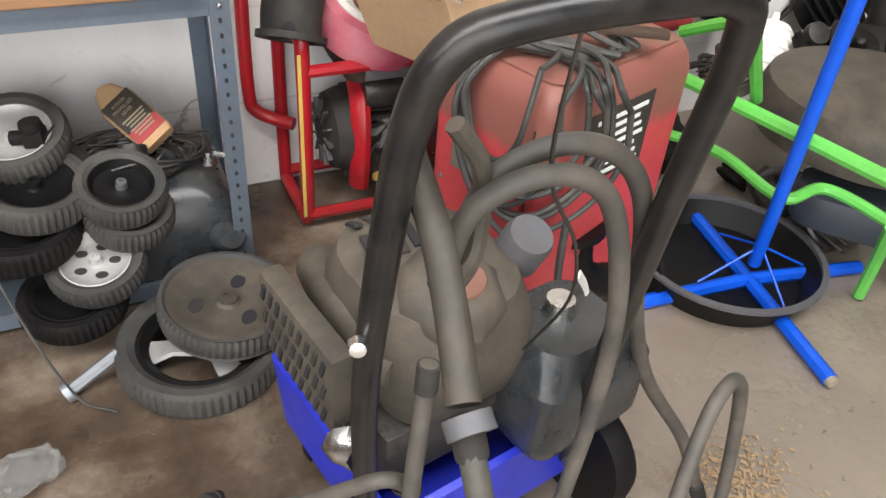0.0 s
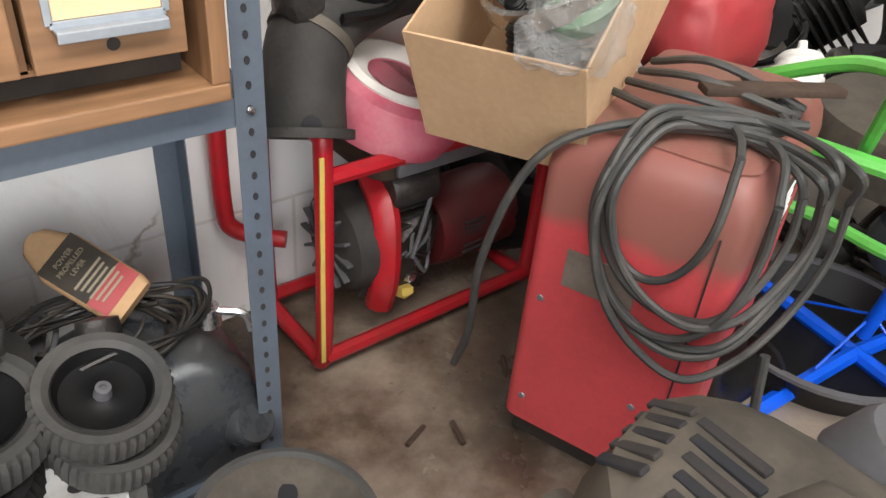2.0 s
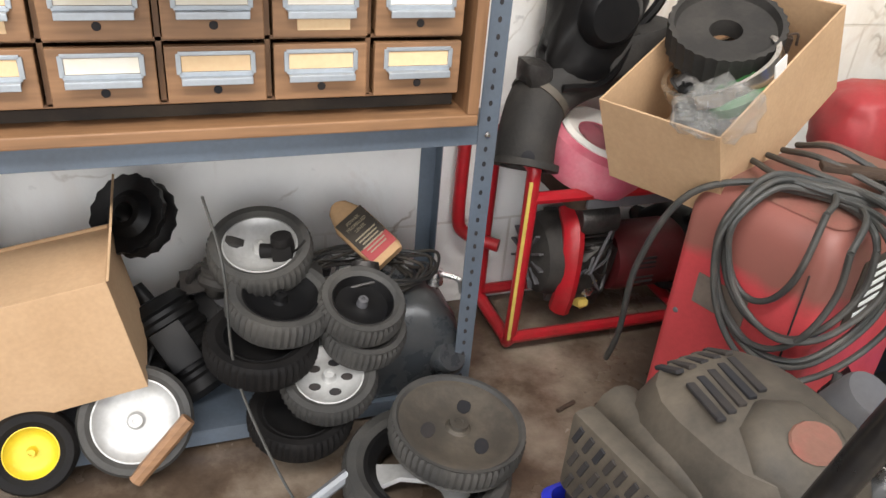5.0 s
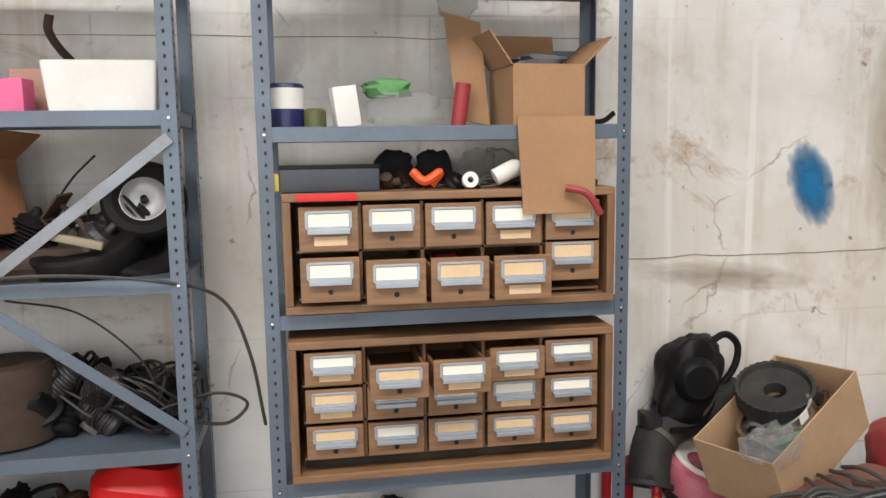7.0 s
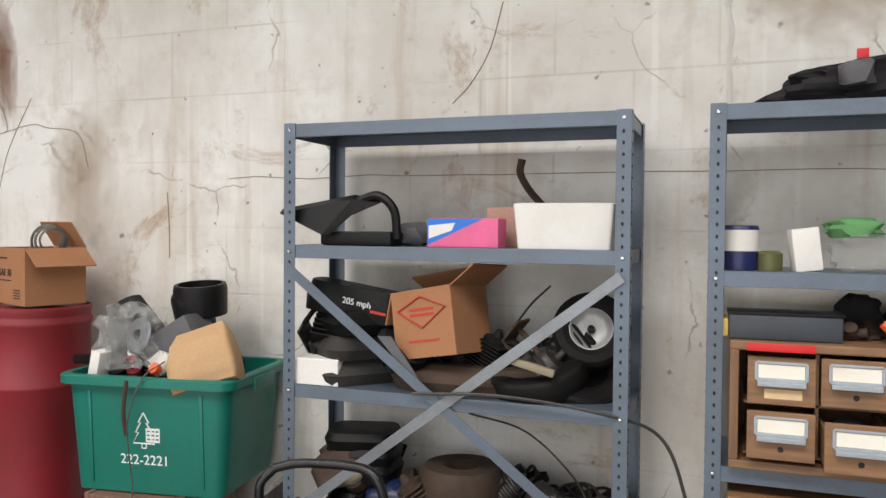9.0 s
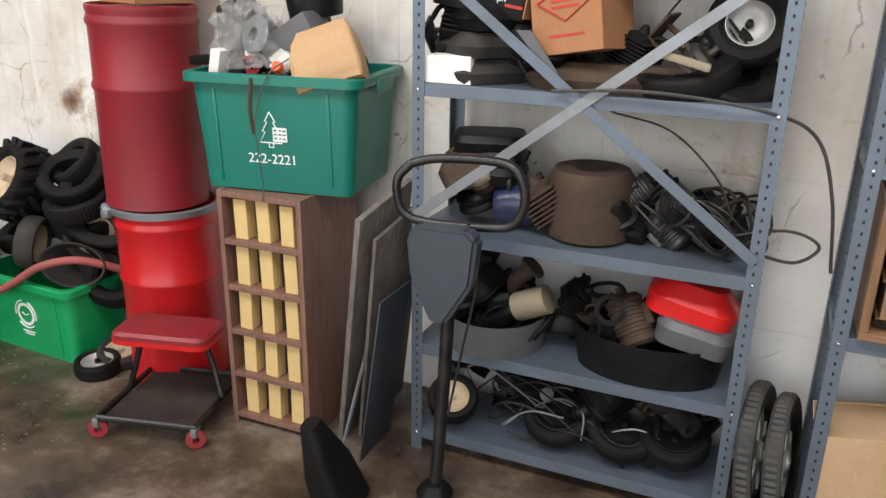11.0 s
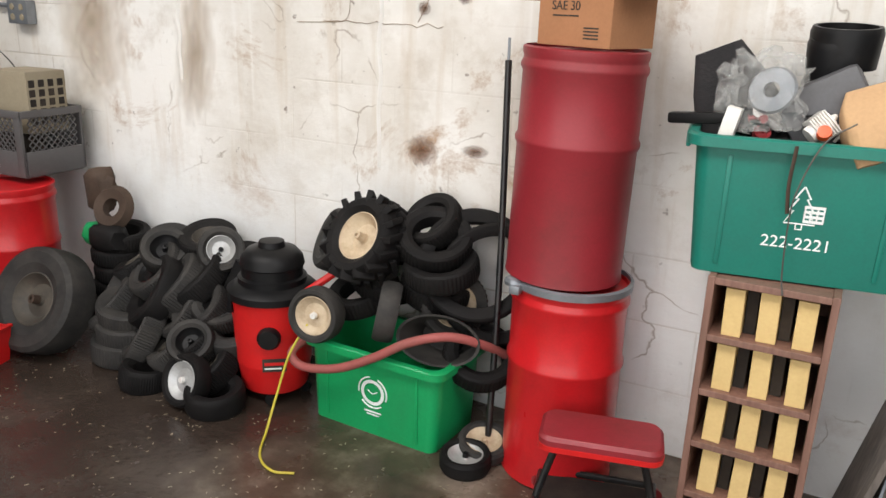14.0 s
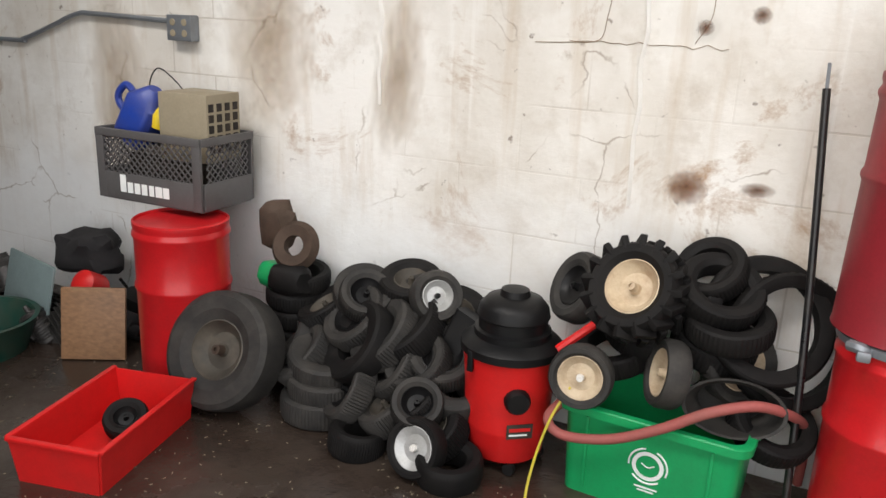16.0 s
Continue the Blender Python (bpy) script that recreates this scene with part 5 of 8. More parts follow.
solo("vacuum_wand", tube([(-3.14, -0.35, 0.44), (-3.05, -0.27, 0.52), (-3.0, -0.22, 0.58)], 0.014, 8), REDP, "short red plastic tube leaning among tyres", "tube")
solo("extension_cord", tube([(-3.06, -0.44, 0.37), (-3.1, -0.49, 0.27), (-3.13, -0.53, 0.12), (-3.12, -0.6, 0.02), (-3.05, -0.72, 0.006), (-2.96, -0.77, 0.006), (-2.89, -0.745, 0.006)], 0.0045, 7), YCORD, "yellow cord trailing from a bin to the floor", "cord")

# ---- tyre heap ----
HEAP = ((-4.00, -0.40, 0.045, 0.155, (0, 0.02, 1), 50, RUBBERG), (-3.985, -0.385, 0.125, 0.15, (0.05, -0.08, 1), 50, RUBBERG), (-3.995, -0.37, 0.205, 0.148, (0.15, -0.2, 1), 44, RUBBERG),
        (-3.86, -0.37, 0.30, 0.155, (-0.45, -0.62, 0.55), 0, RUBBER), (-3.78, -0.33, 0.335, 0.14, (-0.42, -0.5, 0.62), 46, RUBBERG), (-3.70, -0.30, 0.36, 0.135, (-0.38, -0.45, 0.7), 46, RUBBER),
        (-3.95, -0.2, 0.42, 0.12, (0.3, -0.45, 0.8), 40, RUBBERG), (-3.78, -0.15, 0.47, 0.12, (0.1, -0.3, 0.95), 40, RUBBER), (-4.10, -0.22, 0.33, 0.12, (-0.4, -0.3, 0.85), 40, RUBBER),
        (-3.68, -0.46, 0.13, 0.11, (-0.45, -0.35, 0.8), 40, RUBBERG), (-3.58, -0.44, 0.15, 0.11, (-0.5, -0.3, 0.78), 40, RUBBER), (-3.49, -0.47, 0.11, 0.11, (-0.3, -0.55, 0.8), 40, RUBBER),
        (-3.47, -0.36, 0.22, 0.12, (0.1, -0.45, 0.9), 0, RUBBERG), (-3.40, -0.55, 0.045, 0.11, (0.05, -0.1, 1), 0, RUBBER), (-3.75, -0.55, 0.04, 0.1, (0.1, 0.1, 1), 44, RUBBER),
        (-4.18, -0.3, 0.18, 0.13, (-0.7, -0.5, 0.4), 0, RUBBERG), (-3.6, -0.14, 0.38, 0.13, (0.3, -0.4, 0.85), 40, RUBBER), (-3.85, -0.14, 0.3, 0.14, (0, -0.2, 1), 40, RUBBER),
        (-3.65, -0.2, 0.22, 0.14, (0, -0.1, 1), 40, RUBBER), (-3.62, -0.25, 0.08, 0.14, (0, 0, 1), 40, RUBBER), (-4.2, -0.15, 0.1, 0.14, (0, 0, 1), 40, RUBBER))
for x, y, z, R, d, ribs, mt in HEAP:
    full = ribs == 40
    wheel(R, 0.095, R * 0.52, (x, y, z), d, DUSTY if full else BLACK, mt, ribs=ribs * 3 // 2, label="worn black wheel with a dusty rim in a heap" if full else TY, bare=not full, group=H)
for k_ in range(6):
    wheel(0.125, 0.075, 0.08, (-4.29 + 0.01 * (k_ % 2), -0.165, 0.04 + 0.075 * k_), (0.05 * (k_ % 3), -0.06, 1), BLACK, RUBBER, ribs=60, label=TY, bare=True, group=H)
for x, y, z, R, d in ((-3.92, -0.3, 0.36, 0.13, (-0.3, -0.6, 0.7)), (-3.72, -0.36, 0.25, 0.13, (-0.5, -0.6, 0.6)), (-3.62, -0.37, 0.28, 0.12, (-0.2, -0.6, 0.75)), (-3.55, -0.33, 0.3, 0.12, (0.2, -0.5, 0.8)),
                      (-3.84, -0.46, 0.16, 0.12, (-0.6, -0.6, 0.5)), (-4.1, -0.38, 0.2, 0.13, (-0.5, -0.5, 0.7)), (-3.72, -0.2, 0.43, 0.12, (-0.3, -0.5, 0.8)), (-3.9, -0.27, 0.44, 0.1, (0.4, -0.5, 0.75)), (-3.4, -0.2, 0.12, 0.13, (0, 0, 1)), (-3.42, -0.2, 0.2, 0.13, (0, 0, 1)), (-3.55, -0.5, 0.2, 0.09, (0.3, -0.6, 0.7))):
    wheel(R, 0.085, R * 0.6, (x, y, z), d, BLACK, RUBBERG, ribs=64, label="worn black wheel with a black rim in a heap", group=H)
wheel(0.092, 0.085, 0.055, (-3.63, -0.24, 0.485), (0.62, -0.68, 0.4), SILVER, RUBBERG, label="small wheel with a silver rim on a tyre heap", group=H, hub_mat=BLACK)
wheel(0.1, 0.07, 0.07, (-3.50, -0.585, 0.10), (-0.12, -0.92, 0.38), SILVER, RUBBER, label="small wheel with a white plastic hubcap", group=H, rim_depth=0.05, hub_mat=WHITE)
wheel(0.22, 0.15, 0.11, (-4.34, -0.53, 0.215), (0.05, -0.86, 0.42), DUSTY, RUBBERG, label="dusty car-size trailer wheel leaning on a drum", hub_mat=RUST, group=H)
bx = thing("battery_box", "black plastic battery box with a small label", "battery box", T((-3.50, -0.23, 0.36)) @ RY(24) @ RX(-20))
part("case", loft([(0.13, 0.12, 0.012, 0), (0.15, 0.14, 0.015, 0.12), (0.155, 0.145, 0.015, 0.14)], m=T((0, 0, -0.07))), BLACK, bx)
part("label_plate", box(0.045, 0.002, 0.04, (0.03, -0.074, 0.03), 0), WPRINT, bx, "pale label with bars", smooth=0)
pg = lathe([(0.04, -0.02), (0.08, -0.03), (0.1, 0), (0.08, 0.03), (0.04, 0.02)], 24, T((-4.27, -0.2, 0.55)) @ RY(25) @ RX(65), closed=True)
lump(0.14, 0.1, 0.2, (-4.38, -0.16, 0.6), 0.4, 6, 4, 2, bm=pg)
solo("engine_shroud", pg, RUST, "brown dusty engine shroud with a round hole", "shroud")
solo("green_plastic_bag", lump(0.12, 0.1, 0.12, (-4.36, -0.22, 0.42), 0.4, 6, 9, 2), GREEN, "crumpled green plastic bag", "bag")
solo("black_belt_guard", lump(0.2, 0.12, 0.12, (-4.27, -0.24, 0.43), 0.3, 5, 3, 2), RUBBER, "black rubber guard on a heap", "guard")

# ---- milk crate on the left drum ----
cw, cd, ch, cz = 0.53, 0.30, 0.285, 0.668
cr = thing("milk_crate", "grey plastic milk crate with lattice sides on a drum", "crate", T((-4.835, -0.24, cz)) @ RZ(2))
part("floor_panel", box(cw - 0.01, cd - 0.01, 0.012, (0, 0, 0.006), 0.003), CRATE, cr)
for y, nm in ((-cd / 2, "front"), (cd / 2, "back")):
    part("long_side", box(cw, 0.012, 0.105, (0, y, 0.06), 0.003), CRATE, cr)
    part("top_rail", box(cw, 0.018, 0.03, (0, y, ch - 0.015), 0.003), CRATE, cr)
    for x in (-cw / 2 + 0.02, cw / 2 - 0.02):
        part("corner_post", box(0.04, 0.014, ch - 0.01, (x, y, ch / 2), 0.003), CRATE, cr)
    g = bmesh.new()
    for i in range(-6, 22):
        for sg in (1, -1):
            x0 = -cw / 2 + 0.03 + i * 0.03
            a, b = V((x0, y, 0.11)), V((x0 + sg * 0.145, y, ch - 0.03))
            lo, hi = -cw / 2 + 0.03, cw / 2 - 0.03
            if (a.x < lo and b.x < lo) or (a.x > hi and b.x > hi):
                continue
            d = b - a
            t0, t1 = sorted(((lo - a.x) / d.x, (hi - a.x) / d.x))
            t0, t1 = max(0, t0), min(1, t1)
            if t1 - t0 > 0.05:
                tube([a + d * t0, a + d * t1], 0.0032, 4, False, bm=g)
    part("lattice", g, CRATE, cr, smooth=0)
for x in (-cw / 2, cw / 2):
    part("short_side", box(0.012, cd - 0.02, 0.105, (x, 0, 0.06), 0.003), CRATE, cr)
    part("top_rail", box(0.018, cd, 0.03, (x, 0, ch - 0.015), 0.003), CRATE, cr)
    g = bmesh.new()
    for i in range(-6, 14):
        for sg in (1, -1):
            y0 = -cd / 2 + 0.03 + i * 0.03
            a, b = V((x, y0, 0.11)), V((x, y0 + sg * 0.145, ch - 0.03))
            lo, hi = -cd / 2 + 0.03, cd / 2 - 0.03
            d = b - a
            t0, t1 = sorted(((lo - a.y) / d.y, (hi - a.y) / d.y))
            t0, t1 = max(0, t0), min(1, t1)
            if t1 - t0 > 0.05:
                tube([a + d * t0, a + d * t1], 0.0032, 4, False, bm=g)
    part("lattice", g, CRATE, cr, smooth=0)
lg = bmesh.new()
for i, (w_, h_) in enumerate(((0.03, 0.07), (0.028, 0.042), (0.028, 0.042), (0.028, 0.042), (0.024, 0.042), (0.034, 0.042), (0.03, 0.042))):
    box(w_, 0.002, h_, (-0.13 + i * 0.037, -cd / 2 - 0.0075, 0.038 + h_ / 2), 0.0, bm=lg)
part("white_mark", lg, WPRINT, cr, "white printed bars where a name stands", smooth=0)
jg = thing("jug", "dark blue plastic jug lying in a milk crate", "jug", T((-4.97, -0.27, 0.985)) @ RY(32) @ RZ(5) @ Matrix.Scale(1.3, 4))
part("body", loft([(0.1, 0.1, 0.02, -0.08), (0.12, 0.11, 0.03, -0.06), (0.12, 0.11, 0.03, 0.06), (0.06, 0.06, 0.025, 0.1), (0.04, 0.04, 0.019, 0.11)]), JUG, jg)
part("handle", tube([(-0.055, 0, 0.05), (-0.1, 0, 0.055), (-0.11, 0, 0.0), (-0.06, 0, -0.03)], 0.011, 8), JUG, jg)
bg = thing("beige_box", "beige louvred plastic box standing in a milk crate", "box", T((-4.70, -0.235, 0.93)) @ RZ(4))
part("case", box(0.23, 0.2, 0.26, (0, 0, 0.05), 0.006), BEIGE, bg)
for i in range(4):
    for z in range(5):
        part("vent", box(0.004, 0.028, 0.03, (0.1155, -0.075 + i * 0.048, -0.03 + z * 0.04), 0.001), DARKIN, bg, smooth=0)
solo("crate_oddments", lump(0.12, 0.1, 0.12, (-4.88, -0.2, 1.03), 0.5, 7, 3, 3), BEIGE, "yellowed plastic fitting on top of a crate", "fitting")
solo("striped_bottle", lathe([(0, 0), (0.024, 0), (0.026, 0.05), (0.012, 0.08), (0, 0.085)], 14, T((-4.86, -0.3, 0.96)) @ RY(15)), YELP, "small yellow bottle in a crate", "bottle")
solo("crate_wire", tube([(-4.95, -0.2, 0.98), (-5.0, -0.2, 1.1), (-4.95, -0.2, 1.18), (-4.86, -0.2, 1.14), (-4.78, -0.2, 1.07)], 0.003, 6), BLKCABLE, "thin black wire looping over a crate", "wire")
solo("red_plug", box(0.035, 0.02, 0.02, (-4.78, -0.2, 1.08), 0.006), REDP, "small red plastic plug on a wire", "plug")
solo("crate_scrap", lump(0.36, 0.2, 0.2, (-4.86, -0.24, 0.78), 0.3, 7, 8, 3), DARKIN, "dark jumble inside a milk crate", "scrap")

# ---- red parts tray ----
tm = T((-4.46, -0.96, 0)) @ RZ(14)
ty = thing("parts_tray", "bright red plastic parts bin lying on the floor", "tray", tm)
b_ = panel([(-0.14, -0.25, 0), (0.14, -0.25, 0), (0.14, 0.25, 0), (-0.14, 0.25, 0)], 0.006)
part("base", b_, REDP, ty, smooth=0)
for sx in (-1, 1):
    part("side_wall", panel([(sx * 0.14, -0.25, 0), (sx * 0.14, 0.25, 0), (sx * 0.155, 0.265, 0.15), (sx * 0.155, 0.1, 0.15), (sx * 0.155, -0.26, 0.15)], 0.006), REDP, ty, smooth=0)
    part("rim", box(0.02, 0.53, 0.012, (sx * 0.16, 0.002, 0.15), 0.004), REDP, ty)
part("front_wall", panel([(-0.14, -0.25, 0), (0.14, -0.25, 0), (0.155, -0.262, 0.15), (-0.155, -0.262, 0.15)], 0.006), REDP, ty, smooth=0)
part("back_wall", panel([(-0.14, 0.25, 0), (0.14, 0.25, 0), (0.155, 0.262, 0.15), (-0.155, 0.262, 0.15)], 0.006), REDP, ty, smooth=0)
part("lip", box(0.32, 0.02, 0.012, (0, -0.265, 0.15), 0.004), REDP, ty)
part("sticker", box(0.03, 0.001, 0.028, (-0.11, -0.262, 0.11), 0), WPRINT, ty, "small white sticker", smooth=0)
wheel(0.075, 0.06, 0.04, (-4.45, -0.9, 0.075), (0.3, -0.4, 0.85), BLACK, RUBBER, label="black wheel lying in a red tray")

# ---- clutter beyond the left drum ----
solo("grey_sheet", box(0.42, 0.012, 0.3, bevel=0.003, m=T((-5.60, -0.42, 0.17)) @ RZ(-12) @ RX(-14)), TEALPALE, "grey-teal plastic sheet standing on edge", "sheet")
solo("black_bag", lump(0.32, 0.22, 0.2, (-5.45, -0.2, 0.32), 0.35, 5, 6, 3), CLOTH, "crumpled black bag on a heap", "bag")
solo("red_can", lathe([(0, 0), (0.06, 0), (0.065, 0.01), (0.065, 0.1), (0.03, 0.12), (0, 0.12)], 20, T((-5.28, -0.3, 0.2)) @ RX(60)), REDP, "red plastic can lying in a heap", "can")
solo("wooden_board", box(0.26, 0.02, 0.3, bevel=0.003, m=T((-5.08, -0.5, 0.15)) @ RZ(30) @ RX(-12)), OAK, "scuffed wooden board leaning on a drum", "board")
solo("dark_green_tub", lathe([(0, 0), (0.2, 0), (0.25, 0.14), (0.26, 0.15), (0.24, 0.15), (0.19, 0.012), (0, 0.012)], 32, T((-5.55, -0.72, 0))), mat("bottle_green_plastic", (0.008, 0.05, 0.035), 0.35), "dark green round plastic tub on the floor", "tub")
for i in range(14):
    x, y = random.uniform(-6.2, -5.0), random.uniform(-0.55, -0.12)
    s = random.uniform(0.12, 0.26)
    scrap_thing("oily_part", scrap(s * 1.3, s, s * 0.8, (x, y, s * 0.36), 0.45, 6, i * 2.3, 3), random.choice([RUBBER, BLACK, ENGINE, RUST, GREYP, CLOTH]), "dark oily machine part in a heap", "machine part", group="oily junk on the floor")

# ---- boards leaning between bookcase and shelving ----
solo("leaning_board", box(0.018, 0.32, 0.86, bevel=0.003, m=T((-1.30, -0.34, 0.42)) @ RY(11) @ RX(9)), BOARD, "dark weathered board leaning beside shelving", "board")
solo("leaning_board", box(0.012, 0.3, 0.78, bevel=0.002, m=T((-1.265, -0.30, 0.385)) @ RY(10) @ RX(9)), BOARD, "thin dark board leaning beside shelving", "board")
solo("metal_sheet", box(0.006, 0.2, 0.56, bevel=0.001, m=T((-1.215, -0.43, 0.285)) @ RY(8)), SLATE, "grey metal panel leaning beside shelving", "panel")
solo("thin_rod", tube([(-1.33, -0.52, 0.0), (-1.22, -0.3, 0.78)], 0.006, 6, False), GALV, "thin metal rod leaning beside shelving", "rod")

# ---- string trimmer standing in front of the shelving ----
tmr = thing("lawn_tool", "black lawn tool with looped handle and slate wedge housing", "garden tool", T((0, 0, 0)))
part("handle", tube([(-1.07, -0.55, 0.985), (-1.10, -0.57, 0.94), (-1.085, -0.57, 0.86), (-1.02, -0.56, 0.835), (-0.85, -0.55, 0.84), (-0.78, -0.55, 0.86), (-0.755, -0.55, 0.93), (-0.785, -0.55, 1.0), (-0.86, -0.54, 1.012), (-1.0, -0.54, 1.003), (-1.07, -0.55, 0.985)], 0.0125, 10), TUBE, tmr)
hs = panel([(-1.045, -0.575, 0.815), (-1.02, -0.575, 0.845), (-0.88, -0.575, 0.85), (-0.85, -0.575, 0.825), (-0.862, -0.575, 0.70), (-0.935, -0.575, 0.58), (-0.975, -0.575, 0.58), (-1.035, -0.575, 0.70)], -0.06)
bmesh.ops.bevel(hs, geom=hs.edges[:], offset=0.01, segments=2, affect="EDGES")
h_ = part("housing", hs, SLATE, tmr)
for z in (0.80, 0.79, 0.78):
    part("rib", box(0.1, 0.004, 0.004, (-0.96, -0.577, z), 0.001), GREYP, h_, smooth=0)
part("slot", box(0.007, 0.004, 0.13, (-0.895, -0.577, 0.735), 0.001), HOLE, h_, smooth=0)
part("shaft", tube([(-0.955, -0.55, 0.6), (-0.965, -0.56, 0.3), (-0.975, -0.58, 0.02)], 0.019, 10), TUBE, tmr)
part("cable", tube([(-0.9, -0.56, 0.85), (-0.87, -0.57, 0.7), (-0.9, -0.58, 0.5), (-0.93, -0.6, 0.3)], 0.004, 6), BLKCABLE, tmr)
part("foot", lathe([(0, 0), (0.05, 0), (0.055, 0.02), (0.03, 0.05), (0, 0.055)], 18, T((-0.975, -0.58, 0))), BLACK, tmr)
solo("black_guard", loft([(0.12, 0.16, 0.03, 0), (0.1, 0.14, 0.03, 0.15), (0.05, 0.06, 0.02, 0.3)], m=T((-1.2, -0.72, 0.0)) @ RY(-12) @ RX(12)), BLACK, "black plastic guard standing on the floor", "guard")

# ---- portable generator in a red frame ----
gn = thing("generator", "old generator in a worn red tube frame", "generator")
for x in (1.075, 1.56):
    part("frame_loop", tube([(x, -0.20, 0.03), (x, -0.232, 0.06), (x, -0.235, 0.42), (x, -0.21, 0.475), (x, -0.06, 0.475), (x, -0.03, 0.44), (x, -0.03, 0.07), (x, -0.06, 0.03), (x, -0.2, 0.03)], 0.0155, 10, steps=5), REDF, gn)
for y, z in ((-0.235, 0.405), (-0.235, 0.045), (-0.03, 0.405), (-0.03, 0.045)):
    part("rail", tube([(1.075, y, z), (1.56, y, z)], 0.014, 8, False), REDF, gn)
part("stripe", box(0.008, 0.004, 0.4, (1.064, -0.249, 0.25), 0.001), YEL, gn, "faded yellow stripe", smooth=0)
part("engine_block", lump(0.16, 0.17, 0.22, (1.27, -0.13, 0.17), 0.3, 9, 2, 3), ENGINE, gn)
part("recoil_cover", lathe([(0, 0.03), (0.05, 0.03), (0.09, 0.012), (0.1, -0.02), (0.1, -0.05), (0, -0.05)], 28, T((1.17, -0.13, 0.2)) @ RY(-90)), RUBBERG, gn)
for i in range(12):
    part("fin", box(0.012, 0.005, 0.045, m=T((1.1415, -0.13, 0.2)) @ RX(i * 30) @ T((0, 0, 0.058)), bevel=0.001), GREYP, gn, smooth=0)
part("handle", tube([(1.005, -0.03, 0.64), (1.0, -0.03, 0.45), (1.0, -0.03, 0.27), (1.012, -0.034, 0.225), (1.05, -0.05, 0.205), (1.09, -0.08, 0.2)], 0.0155, 10, steps=5), REDF, gn)
for i in range(9):
    part("cooling_fin", box(0.10, 0.15, 0.006, (1.255, -0.135, 0.12 + 0.02 * i), 0.002), ENGINE, gn, smooth=0)
for k_ in range(5):
    part("lead", tube([(1.22 + 0.015 * k_, -0.2, 0.12 + 0.03 * k_), (1.25, -0.225 - 0.004 * k_, 0.2), (1.30, -0.22, 0.14 + 0.04 * k_), (1.33, -0.18, 0.24)], 0.004, 6), BLKCABLE if k_ % 2 else GREYP, gn)
for k_ in range(6):
    part("vent_slot", box(0.05, 0.003, 0.006, m=T((1.42, -0.2125, 0.14 + 0.013 * k_)), bevel=0.001), HOLE, gn, smooth=0)
part("exhaust", lathe([(0, 0), (0.035, 0), (0.04, 0.01), (0.04, 0.09), (0, 0.1)], 18, T((1.22, -0.19, 0.32)) @ RY(90)), ENGINE, gn)
part("shroud", tube([(1.21, -0.2, 0.08), (1.205, -0.225, 0.17), (1.21, -0.21, 0.28), (1.22, -0.15, 0.33)], 0.016, 8, flat=1.6), REDF, gn)
for i in range(7):
    part("fitting", lump(0.03, 0.03, 0.025, (1.26 + 0.012 * (i % 3), -0.21 + 0.004 * i, 0.1 + 0.03 * i), 0.5, 9, i, 2), CHROME if i % 2 else YEL, gn)
part("alternator", lathe([(0, 0), (0.08, 0), (0.085, 0.02), (0.085, 0.18), (0.07, 0.2), (0, 0.2)], 24, T((1.35, -0.13, 0.17)) @ RY(90)), mat("greasy_dark_red", (0.1, 0.01, 0.012), 0.5, 0, (0.03, 0.015, 0.012), 0.7, 12, 0.1), gn)
part("fuel_tank", loft([(0.28, 0.19, 0.03, 0.36), (0.3, 0.2, 0.04, 0.38), (0.3, 0.2, 0.04, 0.41), (0.26, 0.16, 0.04, 0.43)], m=T((1.32, -0.13, 0))), RUST, gn)
part("panel_strip", box(0.24, 0.01, 0.03, (1.33, -0.238, 0.385), 0.002), GREYP, gn)
fc = thing("faded_fuel_can", "faded pink and white round plastic shell on a generator", "can", T((1.262, -0.15, 0.478)) @ RY(12) @ RX(14))
part("shell", lathe([(0.055, 0.02), (0.085, 0.035), (0.118, 0.02), (0.13, -0.02), (0.118, -0.06), (0.085, -0.08), (0, -0.08)], 36), PINK, fc)
part("rim_band", lathe([(0.056, 0.024), (0.086, 0.0385), (0.1, 0.033), (0.098, 0.028), (0.086, 0.03), (0.06, 0.018)], 36, closed=True), WHITE, fc, "chalky white band")
part("dark_opening", lathe([(0, 0.012), (0.058, 0.016), (0.06, 0.02)], 28), HOLE, fc)
mc = thing("mower_chute", "dusty black plastic mower chute with a bolted flange", "chute")
part("duct", tube([(1.062, -0.205, 0.475), (1.075, -0.18, 0.53), (1.115, -0.135, 0.585), (1.19, -0.115, 0.625), (1.30, -0.11, 0.65), (1.40, -0.12, 0.64)], 0.062, 18, steps=5), RUBBERG, mc)
part("flange", lathe([(0.05, -0.006), (0.073, -0.006), (0.073, 0.008), (0.05, 0.008)], 26, axis_pose((1.062, -0.207, 0.472), (-0.25, -0.42, -0.9)), closed=True), RUBBERG, mc)
part("bolt_hole", lathe([(0, 0.003), (0.009, 0.003), (0.014, 0.001), (0.014, 0)], 14, axis_pose((1.045, -0.255, 0.51), (-0.35, -0.9, 0.15))), HOLE, mc)
part("clamp_band", lathe([(0.062, -0.008), (0.066, -0.008), (0.066, 0.008), (0.062, 0.008)], 26, axis_pose((1.115, -0.135, 0.585), (0.55, 0.3, 0.5)), closed=True), DUSTY, mc)
part("hood", loft([(0.2, 0.12, 0.04, 0), (0.22, 0.13, 0.05, 0.03), (0.16, 0.1, 0.045, 0.075)], m=T((1.33, -0.12, 0.655)) @ RY(-12)), RUBBERG, mc)
